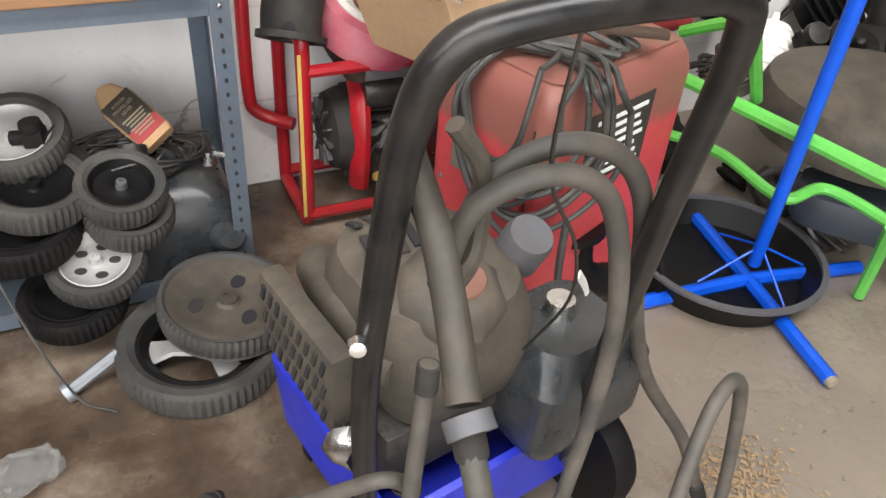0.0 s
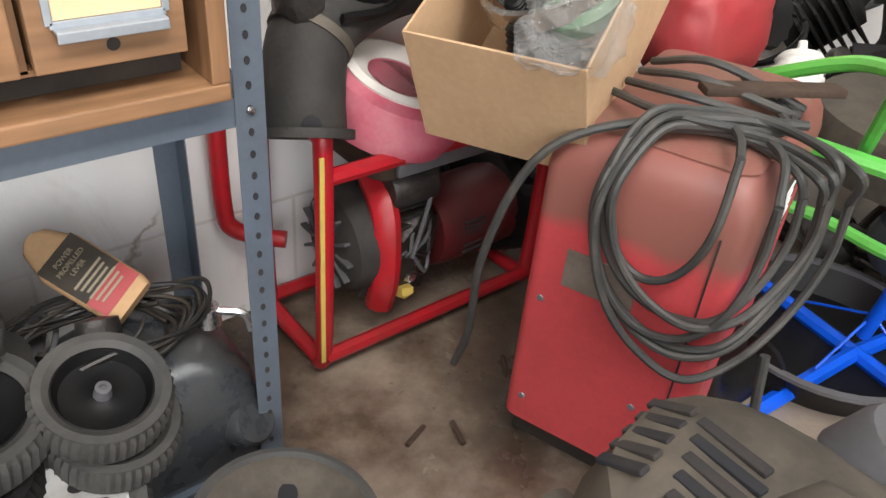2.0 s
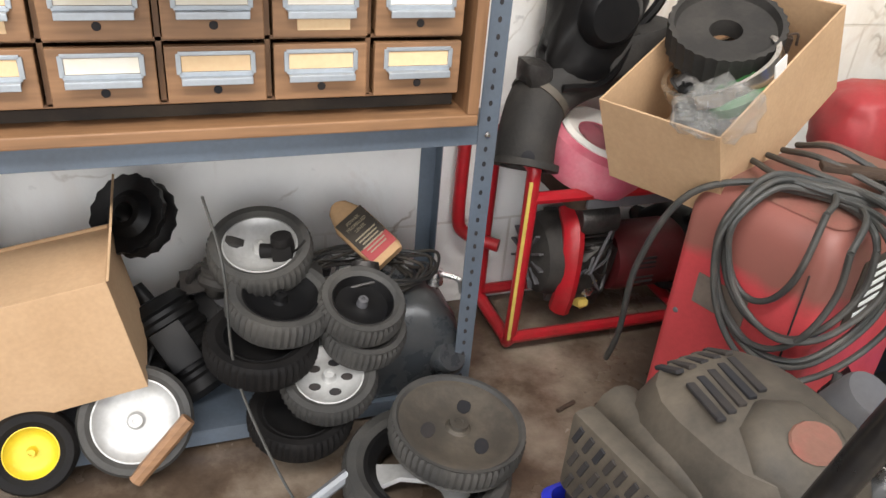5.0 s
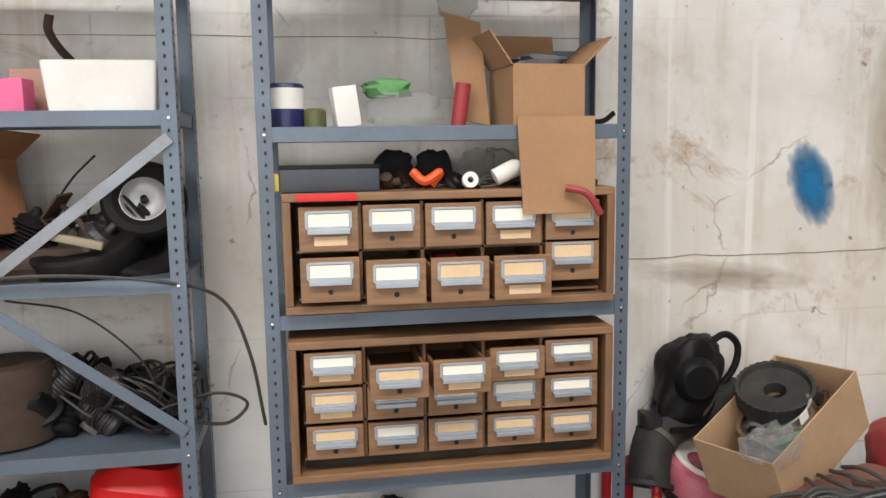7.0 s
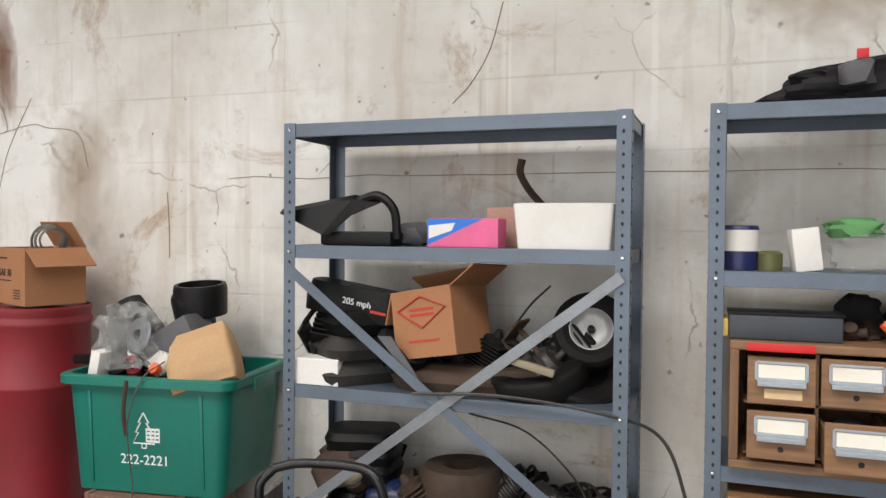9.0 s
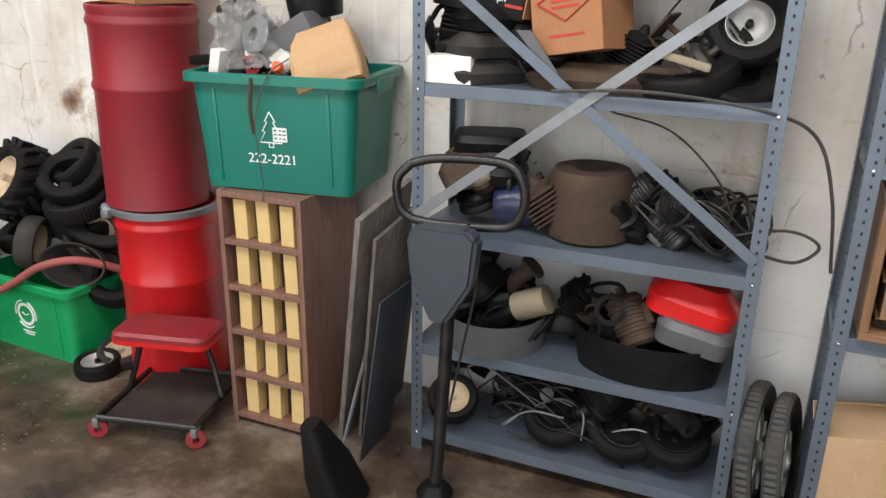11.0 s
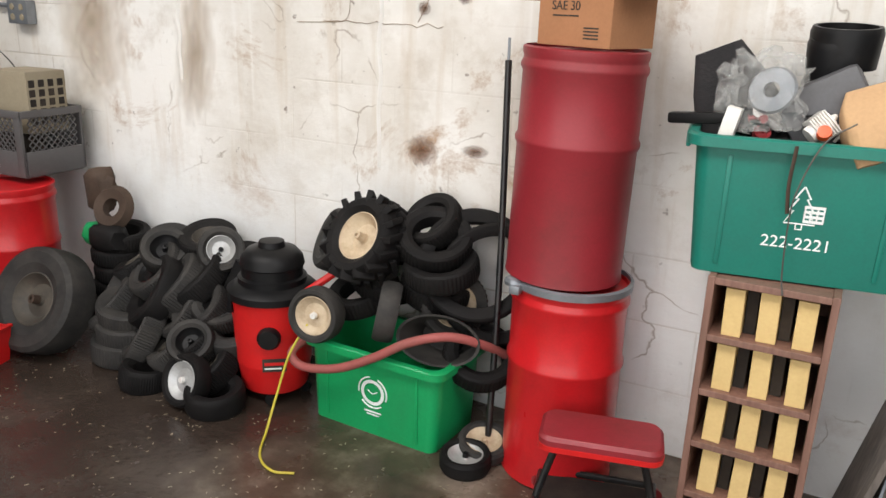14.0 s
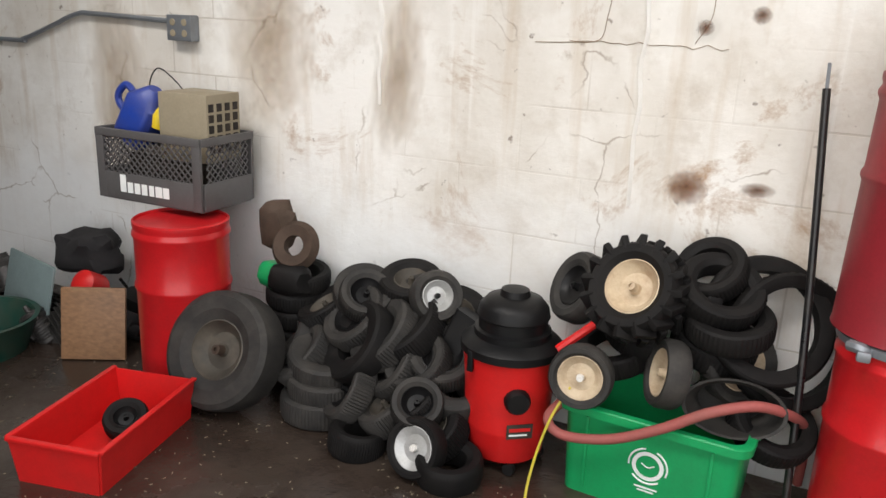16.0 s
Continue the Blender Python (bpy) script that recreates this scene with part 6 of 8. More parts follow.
bl = thing("backpack_blower", "black grimy blower housing leaning on the wall", "blower", T((1.22, -0.11, 0.74)) @ RY(12))
part("housing", lump(0.2, 0.14, 0.3, (0, 0, 0), 0.18, 5, 3, 4), BLACK, bl)
part("cover", lathe([(0, 0.03), (0.05, 0.028), (0.068, 0.01), (0.07, 0)], 24, T((-0.01, -0.07, 0.03)) @ FRONT), BLACK, bl)
part("handle", tube([(0.04, 0, 0.13), (0.09, 0, 0.17), (0.14, 0, 0.14), (0.14, 0, 0.06), (0.08, 0, -0.04)], 0.011, 8), BLACK, bl)
part("strap", tube([(0.09, -0.05, 0.0), (0.03, -0.08, -0.1), (-0.06, -0.08, -0.13)], 0.012, 6, flat=0.5), BLACK, bl)
part("fitting", lump(0.07, 0.06, 0.06, (-0.11, -0.04, -0.12), 0.4, 7, 3, 2), ENGINE, bl)

# ---- cardboard box of parts on generator and welder ----
Lc, Fc, Dc = V((1.125, -0.345, 0.66)), V((1.225, -0.56, 0.668)), V((1.27, -0.478, 0.50))
ey = (Lc - Fc).normalized()
ez = Fc - Dc
ez = (ez - ey * ez.dot(ey)).normalized()
ex = ey.cross(ez)
bw, bd, bh = 0.42, 0.245, 0.19
ctr = Lc + ex * bw / 2 - ey * bd / 2 - ez * bh
bmx = Matrix((ex, ey, ez)).transposed().to_4x4()
pb = carton(bw, bd, bh, T(ctr) @ bmx, CARD2, "open cardboard box full of mower parts", (None, None, None, None))
PB = lambda x, y, z: T(ctr) @ bmx @ T((x, y, z))
solo("pulley", lathe([(0.03, -0.025), (0.105, -0.03), (0.107, 0.03), (0.095, 0.03), (0.09, 0.015), (0.03, 0.012)], 64, PB(0.04, 0.02, 0.195) @ RX(12), closed=True, ripple=lambda i, k: -0.004 if i % 2 and k in (1, 2) else 0), RUBBERG, "dark grey toothed pulley in a box of parts", "pulley")
solo("metal_ring", lathe([(0.098, -0.014), (0.108, -0.014), (0.108, 0.014), (0.098, 0.014)], 48, PB(-0.02, -0.01, 0.165) @ RX(-18), closed=True), CHROME, "bright metal ring in a box of parts", "ring")
solo("jar_lid", lathe([(0, 0.01), (0.05, 0.01), (0.06, 0), (0.055, -0.02), (0, -0.02)], 24, PB(-0.06, -0.06, 0.16) @ RX(-20)), mat("dark_green_plastic", (0.03, 0.14, 0.04), 0.35), "green plastic cap in a box of parts", "cap")
solo("parts_bag", lump(0.15, 0.12, 0.09, rough=0.35, freq=7, seed=3, m=PB(-0.16, -0.09, 0.2) @ RY(20)), FILM, "clear zip bag of small parts", "bag")
part("tag", box(0.035, 0.002, 0.025, (0, 0, 0), 0, m=T((0.03, -0.062, 0.03))), WHITE, bpy.data.objects["parts_bag"], "white tag", smooth=0)
bpy.data.objects["tag"].matrix_local = PB(-0.13, -0.1, 0.24)
for i in range(16):
    s = random.uniform(0.03, 0.065)
    scrap_thing("mower_part", scrap(s * 1.6, s, s * 0.7, rough=0.45, freq=7, seed=i * 1.7, sub=2, m=PB(random.uniform(-0.14, 0.14), random.uniform(-0.06, 0.06), random.uniform(0.1, 0.15)) @ RZ(i * 50)), random.choice([BLACK, ENGINE, RUBBER, RUST]), "greasy dark mower part in a box", "machine part", group="parts in the cardboard box")

# ---- welder ----
wd = thing("welder", "red welder cabinet with dusty top and coiled cables", "welder", T((1.298, -0.637, 0.0)) @ RZ(-71))
ww, wdp, wh = 0.28, 0.42, 0.575
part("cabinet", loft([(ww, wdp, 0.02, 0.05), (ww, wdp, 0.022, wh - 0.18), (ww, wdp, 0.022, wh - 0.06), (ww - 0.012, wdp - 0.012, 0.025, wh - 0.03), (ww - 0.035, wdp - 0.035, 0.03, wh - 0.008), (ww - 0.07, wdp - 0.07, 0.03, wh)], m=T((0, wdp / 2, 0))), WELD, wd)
part("dust_layer", loft([(ww - 0.04, wdp - 0.05, 0.03, wh - 0.002), (ww - 0.06, wdp - 0.07, 0.03, wh + 0.003)], m=T((0, wdp / 2, 0))), REDDUST, wd, "brown dust on the top")
part("rating_plate", box(0.105, 0.003, 0.062, (-0.03, -0.002, 0.37), 0.001), mat("dusty_plate", (0.2, 0.16, 0.13), 0.8, 0, (0.1, 0.08, 0.06), 0.6, 25, 0.2), wd, "dusty grey rating plate", smooth=0)
part("seam", box(0.0025, 0.003, wh - 0.13, (ww / 2 - 0.035, -0.0012, 0.05 + (wh - 0.13) / 2), 0), HOLE, wd, smooth=0)
lp = box(0.003, 0.19, 0.15, (ww / 2 + 0.001, 0.2, 0.43), 0.001)
sl = part("side_label", lp, BLKTXT, wd, "worn black and white side label", smooth=0)
for i in range(7):
    part("print_bar", box(0.002, 0.15 - 0.02 * (i % 3), 0.008, (ww / 2 + 0.0032, 0.2, 0.37 + i * 0.019), 0), WPRINT, sl, smooth=0)
part("foot", box(ww * 0.9, wdp * 0.9, 0.05, (0, wdp / 2, 0.025), 0.004), DARKIN, wd)
for x, z in ((-0.11, 0.1), (0.11, 0.1), (-0.11, 0.3), (0.06, 0.18)):
    part("screw", lathe([(0, 0.003), (0.005, 0.002), (0.006, 0)], 8, T((x, -0.0005, z)) @ FRONT), GALV, wd)
def coil(pts, r, mt, label):
    solo("cable", tube(pts, r, 8, steps=7), mt, label, "cable", group="welding cables")
W = lambda x, y, z: (wd.matrix_world @ V((x, y, z)))[:]
def drape(x, r_x, r_z, fwd, shift, lay):
    """One turn hanging over the front edge: what would stand above the top lies back on it."""
    pts = []
    for q in range(15):
        a = 2 * math.pi * q / 14 + 0.3
        u, v = x + r_x * math.cos(a), shift + r_z * math.sin(a)
        if v > 0:
            pts.append(W(u, v * 1.1 - 0.01, wh + 0.012 + lay))
        else:
            side = max(0.0, u - ww / 2)
            pts.append(W(u - 0.3 * side, -0.014 - fwd + 1.2 * side, wh + v))
    return pts


for k, (x, r_x, r_z, fwd, shift) in enumerate(((0.07, 0.12, 0.15, 0.0, -0.055), (0.085, 0.135, 0.165, 0.012, -0.075), (0.06, 0.105, 0.17, 0.02, -0.06), (0.1, 0.125, 0.14, 0.026, -0.05),
                                               (0.03, 0.07, 0.13, 0.008, -0.03), (0.11, 0.15, 0.19, 0.03, -0.08), (0.09, 0.14, 0.18, 0.016, -0.07))):
    coil(drape(x, r_x, r_z, fwd, shift, 0.004 * k), 0.0058, CABLE, "grey welding cable coiled over a welder")
coil([W(0.14, 0.15, wh + 0.03), W(0.0, 0.05, wh + 0.03), W(-0.13, -0.02, wh - 0.03), W(-0.19, -0.04, wh - 0.2), W(-0.21, -0.02, wh - 0.38), W(-0.24, 0.0, wh - 0.48)], 0.0065, CABLE, "grey welding cable hanging down a welder")
coil([W(0.2, 0.0, 0.36), W(0.22, -0.02, 0.25), W(0.25, -0.02, 0.14), W(0.3, 0.0, 0.12), W(0.3, 0.06, 0.2)], 0.007, CABLE, "grey welding cable end hanging by a welder")
for k in range(4):
    coil([W(-0.1, 0.1 + 0.05 * k, wh + 0.02), W(0.0, 0.05 + 0.05 * k, wh + 0.035 + 0.008 * k), W(0.12, 0.14 + 0.03 * k, wh + 0.02), W(0.03, 0.26, wh + 0.03)], 0.0058, CABLE, "grey welding cable lying on a welder")
solo("steel_bar", box(0.2, 0.03, 0.012, bevel=0.003, m=T(W(0.08, 0.2, wh + 0.045)) @ RZ(-30)), RUST, "dusty steel bar lying on a welder", "bar")

# ---- pressure washer ----
pw = thing("pressure_washer", "pressure washer with dusty engine, blue base and black handle", "pressure washer", T((1.037, -0.957, 0)) @ RZ(11))
part("engine_cover", loft([(0.21, 0.22, 0.05, 0.34), (0.235, 0.245, 0.07, 0.38), (0.235, 0.245, 0.08, 0.45), (0.205, 0.215, 0.08, 0.50), (0.13, 0.14, 0.06, 0.522)], m=T((-0.02, -0.035, 0)) @ Matrix.Diagonal((1, 1.12, 1, 1))), DUSTY, pw)
for i in range(5):
    part("vent_slot", box(0.012, 0.07, 0.006, m=T((-0.09 + i * 0.022, -0.01 + 0.004 * i, 0.5225)) @ RX(-3) @ RZ(-14), bevel=0.002), HOLE, pw, smooth=0)
    part("vent_slot", box(0.012, 0.05, 0.006, m=T((-0.07 + i * 0.022, 0.068, 0.507)) @ RX(-32) @ RZ(-10), bevel=0.002), HOLE, pw, smooth=0)
part("recoil_cover", lathe([(0, 0.03), (0.05, 0.03), (0.07, 0.016), (0.075, 0)], 8, T((-0.035, -0.105, 0.497)) @ RX(16)), DUSTY, pw)
part("red_badge", lathe([(0, 0.003), (0.026, 0.003), (0.028, 0)], 14, T((-0.03, -0.118, 0.5265)) @ RX(16) @ Matrix.Diagonal((1.3, 1, 1, 1))), REDDUST, pw, "faded red badge")
part("shoulder", tube([(-0.1, 0.11, 0.42), (-0.118, 0.0, 0.43), (-0.105, -0.12, 0.42)], 0.036, 12), DUSTY, pw)
mg = box(0.035, 0.2, 0.13, (-0.185, -0.01, 0.405), 0.01)
m_ = part("muffler_guard", mg, DUSTY, pw)
for j in range(3):
    for i in range(9):
        part("guard_slot", box(0.004, 0.008, 0.03, m=T((-0.2035, -0.09 + i * 0.02, 0.365 + j * 0.04)) @ RX(20), bevel=0.001), HOLE, m_, smooth=0)
part("spring_bracket", lump(0.05, 0.05, 0.06, (-0.19, -0.13, 0.34), 0.5, 9, 3, 2), CHROME, pw)
part("pump_body", loft([(0.17, 0.16, 0.03, 0.24), (0.2, 0.19, 0.03, 0.28), (0.2, 0.19, 0.03, 0.38), (0.14, 0.13, 0.04, 0.42)], m=T((0.13, -0.15, 0))), TANKG, pw)
part("carburettor", lathe([(0, 0.06), (0.03, 0.06), (0.034, 0.05), (0.034, 0), (0, 0)], 18, T((0.10, -0.07, 0.48)) @ RX(25)), GREYP, pw)
part("filler_cap", lathe([(0, 0.025), (0.02, 0.025), (0.024, 0)], 16, T((0.13, -0.14, 0.42))), CHROME, pw)
part("base_box", loft([(0.36, 0.34, 0.02, 0.10), (0.38, 0.36, 0.02, 0.24), (0.36, 0.34, 0.02, 0.245), (0.35, 0.33, 0.02, 0.15)], m=T((0.02, -0.02, 0))), BLUEP, pw, "bright blue metal base")
part("engine_plate", box(0.3, 0.28, 0.1, (0.0, -0.01, 0.285), 0.02), ENGINE, pw)
for sx in (-1, 1):
    w_ = part("wheel", lathe([(0.03, -0.02), (0.1, -0.022), (0.108, 0), (0.1, 0.022), (0.03, 0.02)], 32, T((0.2 * sx + 0.02, -0.17, 0.108)) @ RY(90), closed=True), RUBBER, pw)
for x in (-0.12, 0.14):
    part("foot", box(0.03, 0.03, 0.1, (x, 0.12, 0.05), 0.005), BLACK, pw)
IW = pw.matrix_world.inverted()
Q = lambda *ps: [(IW @ V(p))[:] for p in ps]
part("handle", tube(Q((0.885, -1.16, 0.22), (0.865, -1.20, 0.5), (0.862, -1.235, 0.68), (0.866, -1.275, 0.86), (0.885, -1.292, 0.925), (0.93, -1.30, 0.945), (1.03, -1.305, 0.952), (1.10, -1.30, 0.945), (1.135, -1.285, 0.90), (1.155, -1.24, 0.7), (1.19, -1.165, 0.3), (1.20, -1.15, 0.2)), 0.0145, 12, steps=6), TUBE, pw, "black painted tube handle")
for p_ in ((0.845, -1.235, 0.63), (1.175, -1.18, 0.235)):
    part("bolt", lathe([(0, 0.012), (0.008, 0.01), (0.01, 0)], 10, axis_pose(Q(p_)[0], IW.to_3x3() @ V((-0.3, -0.9, 0.2)))), CHROME, pw)
gun = thing("spray_gun", "dusty black spray gun grip hung on a handle", "spray gun")
part("grip", tube([(0.885, -1.235, 0.82), (0.895, -1.27, 0.77), (0.885, -1.33, 0.735), (0.872, -1.385, 0.70)], 0.0135, 12), DUSTY, gun)
part("trigger_guard", tube([(0.93, -1.22, 0.83), (0.96, -1.22, 0.78), (0.95, -1.24, 0.71), (0.91, -1.27, 0.70)], 0.009, 8), DUSTY, gun)
part("nut", lathe([(0.01, 0), (0.019, 0), (0.019, 0.015), (0.01, 0.015)], 16, axis_pose((0.872, -1.39, 0.695), (0, -0.8, -0.5)), closed=True), GREYP, gun)
def hose(pts, r=0.0105):
    ob = thing("pressure_hose", "thick grey pressure hose looped over a washer", "hose", group="pressure washer hoses")
    part("hose_body", tube(pts, r, 10, steps=8), HOSE, ob)
    for p, q in ((pts[0], pts[1]), (pts[-1], pts[-2])):
        part("cuff", lathe([(r * 0.9, 0), (r * 1.25, 0.001), (r * 1.25, 0.03), (r * 0.9, 0.032)], 14, axis_pose(p, V(q) - V(p)), closed=True), RUBBERG, ob)
hose([(0.872, -1.39, 0.69), (0.88, -1.43, 0.6), (0.93, -1.42, 0.4), (1.0, -1.4, 0.2), (1.05, -1.38, 0.02)])
hose([(0.92, -1.24, 0.68), (0.94, -1.245, 0.76), (1.0, -1.262, 0.795), (1.07, -1.26, 0.75), (1.12, -1.25, 0.6), (1.135, -1.24, 0.42), (1.11, -1.25, 0.2), (1.08, -1.28, 0.03)])
hose([(0.93, -1.22, 0.66), (0.97, -1.22, 0.77), (1.05, -1.235, 0.80), (1.14, -1.22, 0.72), (1.22, -1.18, 0.5), (1.31, -1.15, 0.32), (1.42, -1.16, 0.15), (1.46, -1.2, 0.03)])
hose([(1.2, -1.36, 0.02), (1.24, -1.32, 0.22), (1.30, -1.27, 0.365), (1.36, -1.24, 0.39), (1.42, -1.22, 0.32), (1.45, -1.23, 0.16), (1.44, -1.26, 0.02)])
hose([(0.9, -1.26, 0.42), (0.86, -1.27, 0.47), (0.80, -1.22, 0.40), (0.74, -1.14, 0.30), (0.70, -1.05, 0.22), (0.72, -1.0, 0.15)], 0.0085)
hose([(0.9, -1.27, 0.62), (0.875, -1.3, 0.4), (0.88, -1.31, 0.2), (0.9, -1.3, 0.02)], 0.009)
solo("thin_wire", tube([(1.0, -1.27, 0.95), (1.0, -1.26, 0.8), (1.05, -1.25, 0.7), (1.08, -1.22, 0.6), (1.05, -1.2, 0.52)], 0.002, 5), BLKCABLE, "thin black wire on a washer", "wire")
solo("white_strap", tube([(1.22, -1.06, 0.47), (1.25, -1.05, 0.42), (1.26, -1.07, 0.34), (1.22, -1.1, 0.30)], 0.008, 6, flat=0.3), WHITE, "short white plastic strap", "strap")

# ---- wheels before and on the lower shelf ----
wheel(0.157, 0.062, 0.118, (0.765, -0.575, 0.035), (0.02, -0.03, 1), SILVER, GREYRUB, ribs=64, spokes=3, spin=20, label="large ribbed mower wheel with pale star spokes", group="mower wheels")
wheel(0.128, 0.05, 0.112, (0.825, -0.555, 0.11), (0.1, -0.06, 1), DUSTY, GREYRUB, ribs=60, rim_depth=0.0, label="ribbed mower wheel with a dusty grey hubcap", group="mower wheels", holes=3)
wheel(0.083, 0.05, 0.058, (0.685, -0.37, 0.283), (0.1, -0.3, 0.95), BLACK, GREYRUB, ribs=44, label="small ribbed mower wheel with black hub", group="mower wheels", rim_depth=0.75, hub_mat=GREYP)
wheel(0.083, 0.05, 0.058, (0.69, -0.37, 0.225), (0.1, -0.25, 0.97), BLACK, GREYRUB, ribs=44, label="small ribbed mower wheel with black hub", group="mower wheels", rim_depth=0.6)
wheel(0.092, 0.05, 0.064, (0.615, -0.415, 0.158), (-0.05, -0.3, 0.95), SILVER, GREYRUB, ribs=48, label="small ribbed mower wheel with pale hub", group="mower wheels", holes=5)
wheel(0.1, 0.055, 0.07, (0.54, -0.33, 0.285), (0.1, -0.15, 0.95), BLACK, GREYRUB, ribs=48, label="dusty ribbed mower wheel on a stack", group="mower wheels")
wheel(0.1, 0.055, 0.07, (0.52, -0.23, 0.34), (-0.05, -0.3, 0.93), SILVER, GREYRUB, ribs=48, label="dusty ribbed mower wheel with metal hub", group="mower wheels")
wheel(0.105, 0.055, 0.07, (0.50, -0.36, 0.22), (0.05, -0.1, 1), BLACK, RUBBER, ribs=48, label="dusty ribbed mower wheel on a stack", group="mower wheels")
wheel(0.1, 0.05, 0.07, (0.56, -0.42, 0.085), (0.0, -0.1, 1), BLACK, RUBBER, ribs=48, label="black mower wheel on the lowest shelf", group="mower wheels")
wheel(0.1, 0.05, 0.075, (0.27, -0.38, 0.10), (0.0, -0.75, 0.6), SILVER, GREYRUB, label="mower wheel with a pale ring", group="mower wheels")
wheel(0.075, 0.05, 0.045, (0.1, -0.40, 0.085), (0.0, -0.85, 0.5), YELP, RUBBER, label="small wheel with a yellow hub", group="mower wheels")
for x, R in ((-0.06, 0.19), (-0.13, 0.2)):
    wheel(R, 0.045, R * 0.78, (x, -0.26, R), (1, -0.15, 0.12), SILVER, GREYRUB, ribs=60, spokes=5, label="thin spoked wheel standing between shelving units", group="mower wheels")
ft = thing("fuel_tank_engine", "dusty dark grey mower engine and tank on the lowest shelf", "engine")
part("tank", loft([(0.24, 0.24, 0.03, 0.05), (0.255, 0.255, 0.04, 0.07), (0.25, 0.25, 0.04, 0.165), (0.235, 0.235, 0.045, 0.2), (0.17, 0.18, 0.05, 0.235), (0.11, 0.12, 0.04, 0.255)], 6, m=T((0.775, -0.25, 0))), TANKG, ft)
part("cap", lathe([(0, 0.035), (0.03, 0.035), (0.036, 0.028), (0.037, 0)], 22, axis_pose((0.862, -0.362, 0.125), (0.25, -0.75, 0.6))), TANKG, ft)
part("valve", lathe([(0, 0.03), (0.016, 0.03), (0.018, 0)], 14, T((0.86, -0.28, 0.255))), CHROME, ft)
part("lever", tube([(0.87, -0.29, 0.28), (0.9, -0.31, 0.275), (0.905, -0.32, 0.25)], 0.006, 6), CHROME, ft)
bz = V((-0.48, 0.66, 0.36)).normalized()
bn = V((-0.3, -0.5, 0.8))
bn = (bn - bz * bn.dot(bz)).normalized()
BOT = Matrix(((-bn).cross(bz), -bn, bz)).transposed().to_4x4()
bo = thing("oil_bottle", "tan plastic bottle with a dark printed label", "bottle", T((0.735, -0.175, 0.325)) @ BOT @ Matrix.Scale(0.92, 4))
part("body", loft([(0.075, 0.03, 0.012, -0.085), (0.085, 0.036, 0.014, -0.07), (0.085, 0.036, 0.014, 0.04), (0.05, 0.03, 0.012, 0.085), (0.024, 0.024, 0.01, 0.095)]), KRAFT, bo)
part("label_plate", box(0.076, 0.002, 0.082, (0, -0.0185, 0.008), 0), BLKTXT, bo, "grey label with print", smooth=0)
part("red_band", box(0.076, 0.002, 0.034, (0, -0.0187, -0.051), 0), DKRUST, bo, "dull red band", smooth=0)
for i, words in enumerate(("POWER", "PROPELLED", "LEVER")):
    text_part(words, 0.0105, BEIGE, bo, T((0, -0.0201, 0.03 - 0.0125 * i)) @ FRONT, "pale printed words")
for i in range(6):
    part("print_bar", box(0.058 - 0.006 * (i % 3), 0.001, 0.0035, (0, -0.0201, -0.008 - i * 0.0085), 0), BEIGE, bo, smooth=0)
for k in range(9):
    a0 = 0.4 * k
    pts = [(0.71 + (0.1 + 0.008 * k) * math.cos(a0 + t * 0.8), -0.255 + 0.075 * math.sin(a0 + t * 0.8), 0.262 + 0.004 * k + 0.012 * math.sin(3 * t + k)) for t in range(9)]
    solo("control_cable", tube(pts, 0.0035, 6), BLKCABLE, "black control cable coiled on an engine", "cable", group="control cables")
solo("long_wire", tube([(0.42, -0.3, 0.5), (0.44, -0.40, 0.42), (0.45, -0.44, 0.2), (0.53, -0.6, 0.03), (0.6, -0.66, 0.008)], 0.0026, 5), CABLE, "thin grey wire hanging from a shelf", "wire")
ob = carton(0.27, 0.2, 0.23, T((0.165, -0.28, 0.15)) @ RY(-10), CARD2, "tan cardboard box tilted on the lowest shelf", (None, None, None, 110), flap_len=0.1)
solo("carton_top", box(0.262, 0.192, 0.004, bevel=0, m=T((0.165, -0.28, 0.15)) @ RY(-10) @ T((0, 0, 0.222))), CARD2, "tan cardboard lid of a box", "")
lid_ = bpy.data.objects["carton_top"]
lid_.parent, lid_.matrix_parent_inverse = ob, ob.matrix_world.inverted()
lid_.name = "top_flap"
solo("wooden_stick", tube([(0.26, -0.46, 0.03), (0.36, -0.42, 0.12)], 0.014, 8, False), OAK, "short wooden tool handle", "handle")
for i in range(26):
    x, y, s = random.uniform(0.3, 0.86), random.uniform(-0.3, -0.12), random.uniform(0.05, 0.12)
    scrap_thing("engine_part", scrap(s * 1.5, s, s * 0.9, rough=0.5, freq=7, seed=i * 1.3, sub=3, m=T((x, y, 0.1 + random.uniform(0, 0.26) * (1 if x < 0.75 else 0.4))) @ RZ(i * 40)), random.choice([ENGINE, BLACK, RUBBER, RUBBERG, GREYP]), "greasy engine part on the lowest shelf", "engine part", group="engine parts under the cabinets")
for x, y, z, s in ((0.1, -0.2, 0.09, 0.16), (0.35, -0.2, 0.12, 0.2), (0.5, -0.15, 0.14, 0.2), (0.3, -0.16, 0.4, 0.14)):
    scrap_thing("engine_part", scrap(s * 1.3, s, s, (x, y, z), 0.4, 7, x * 9, 3), BLACK, "black engine housing on the lowest shelf", "engine part", group="engine parts under the cabinets")

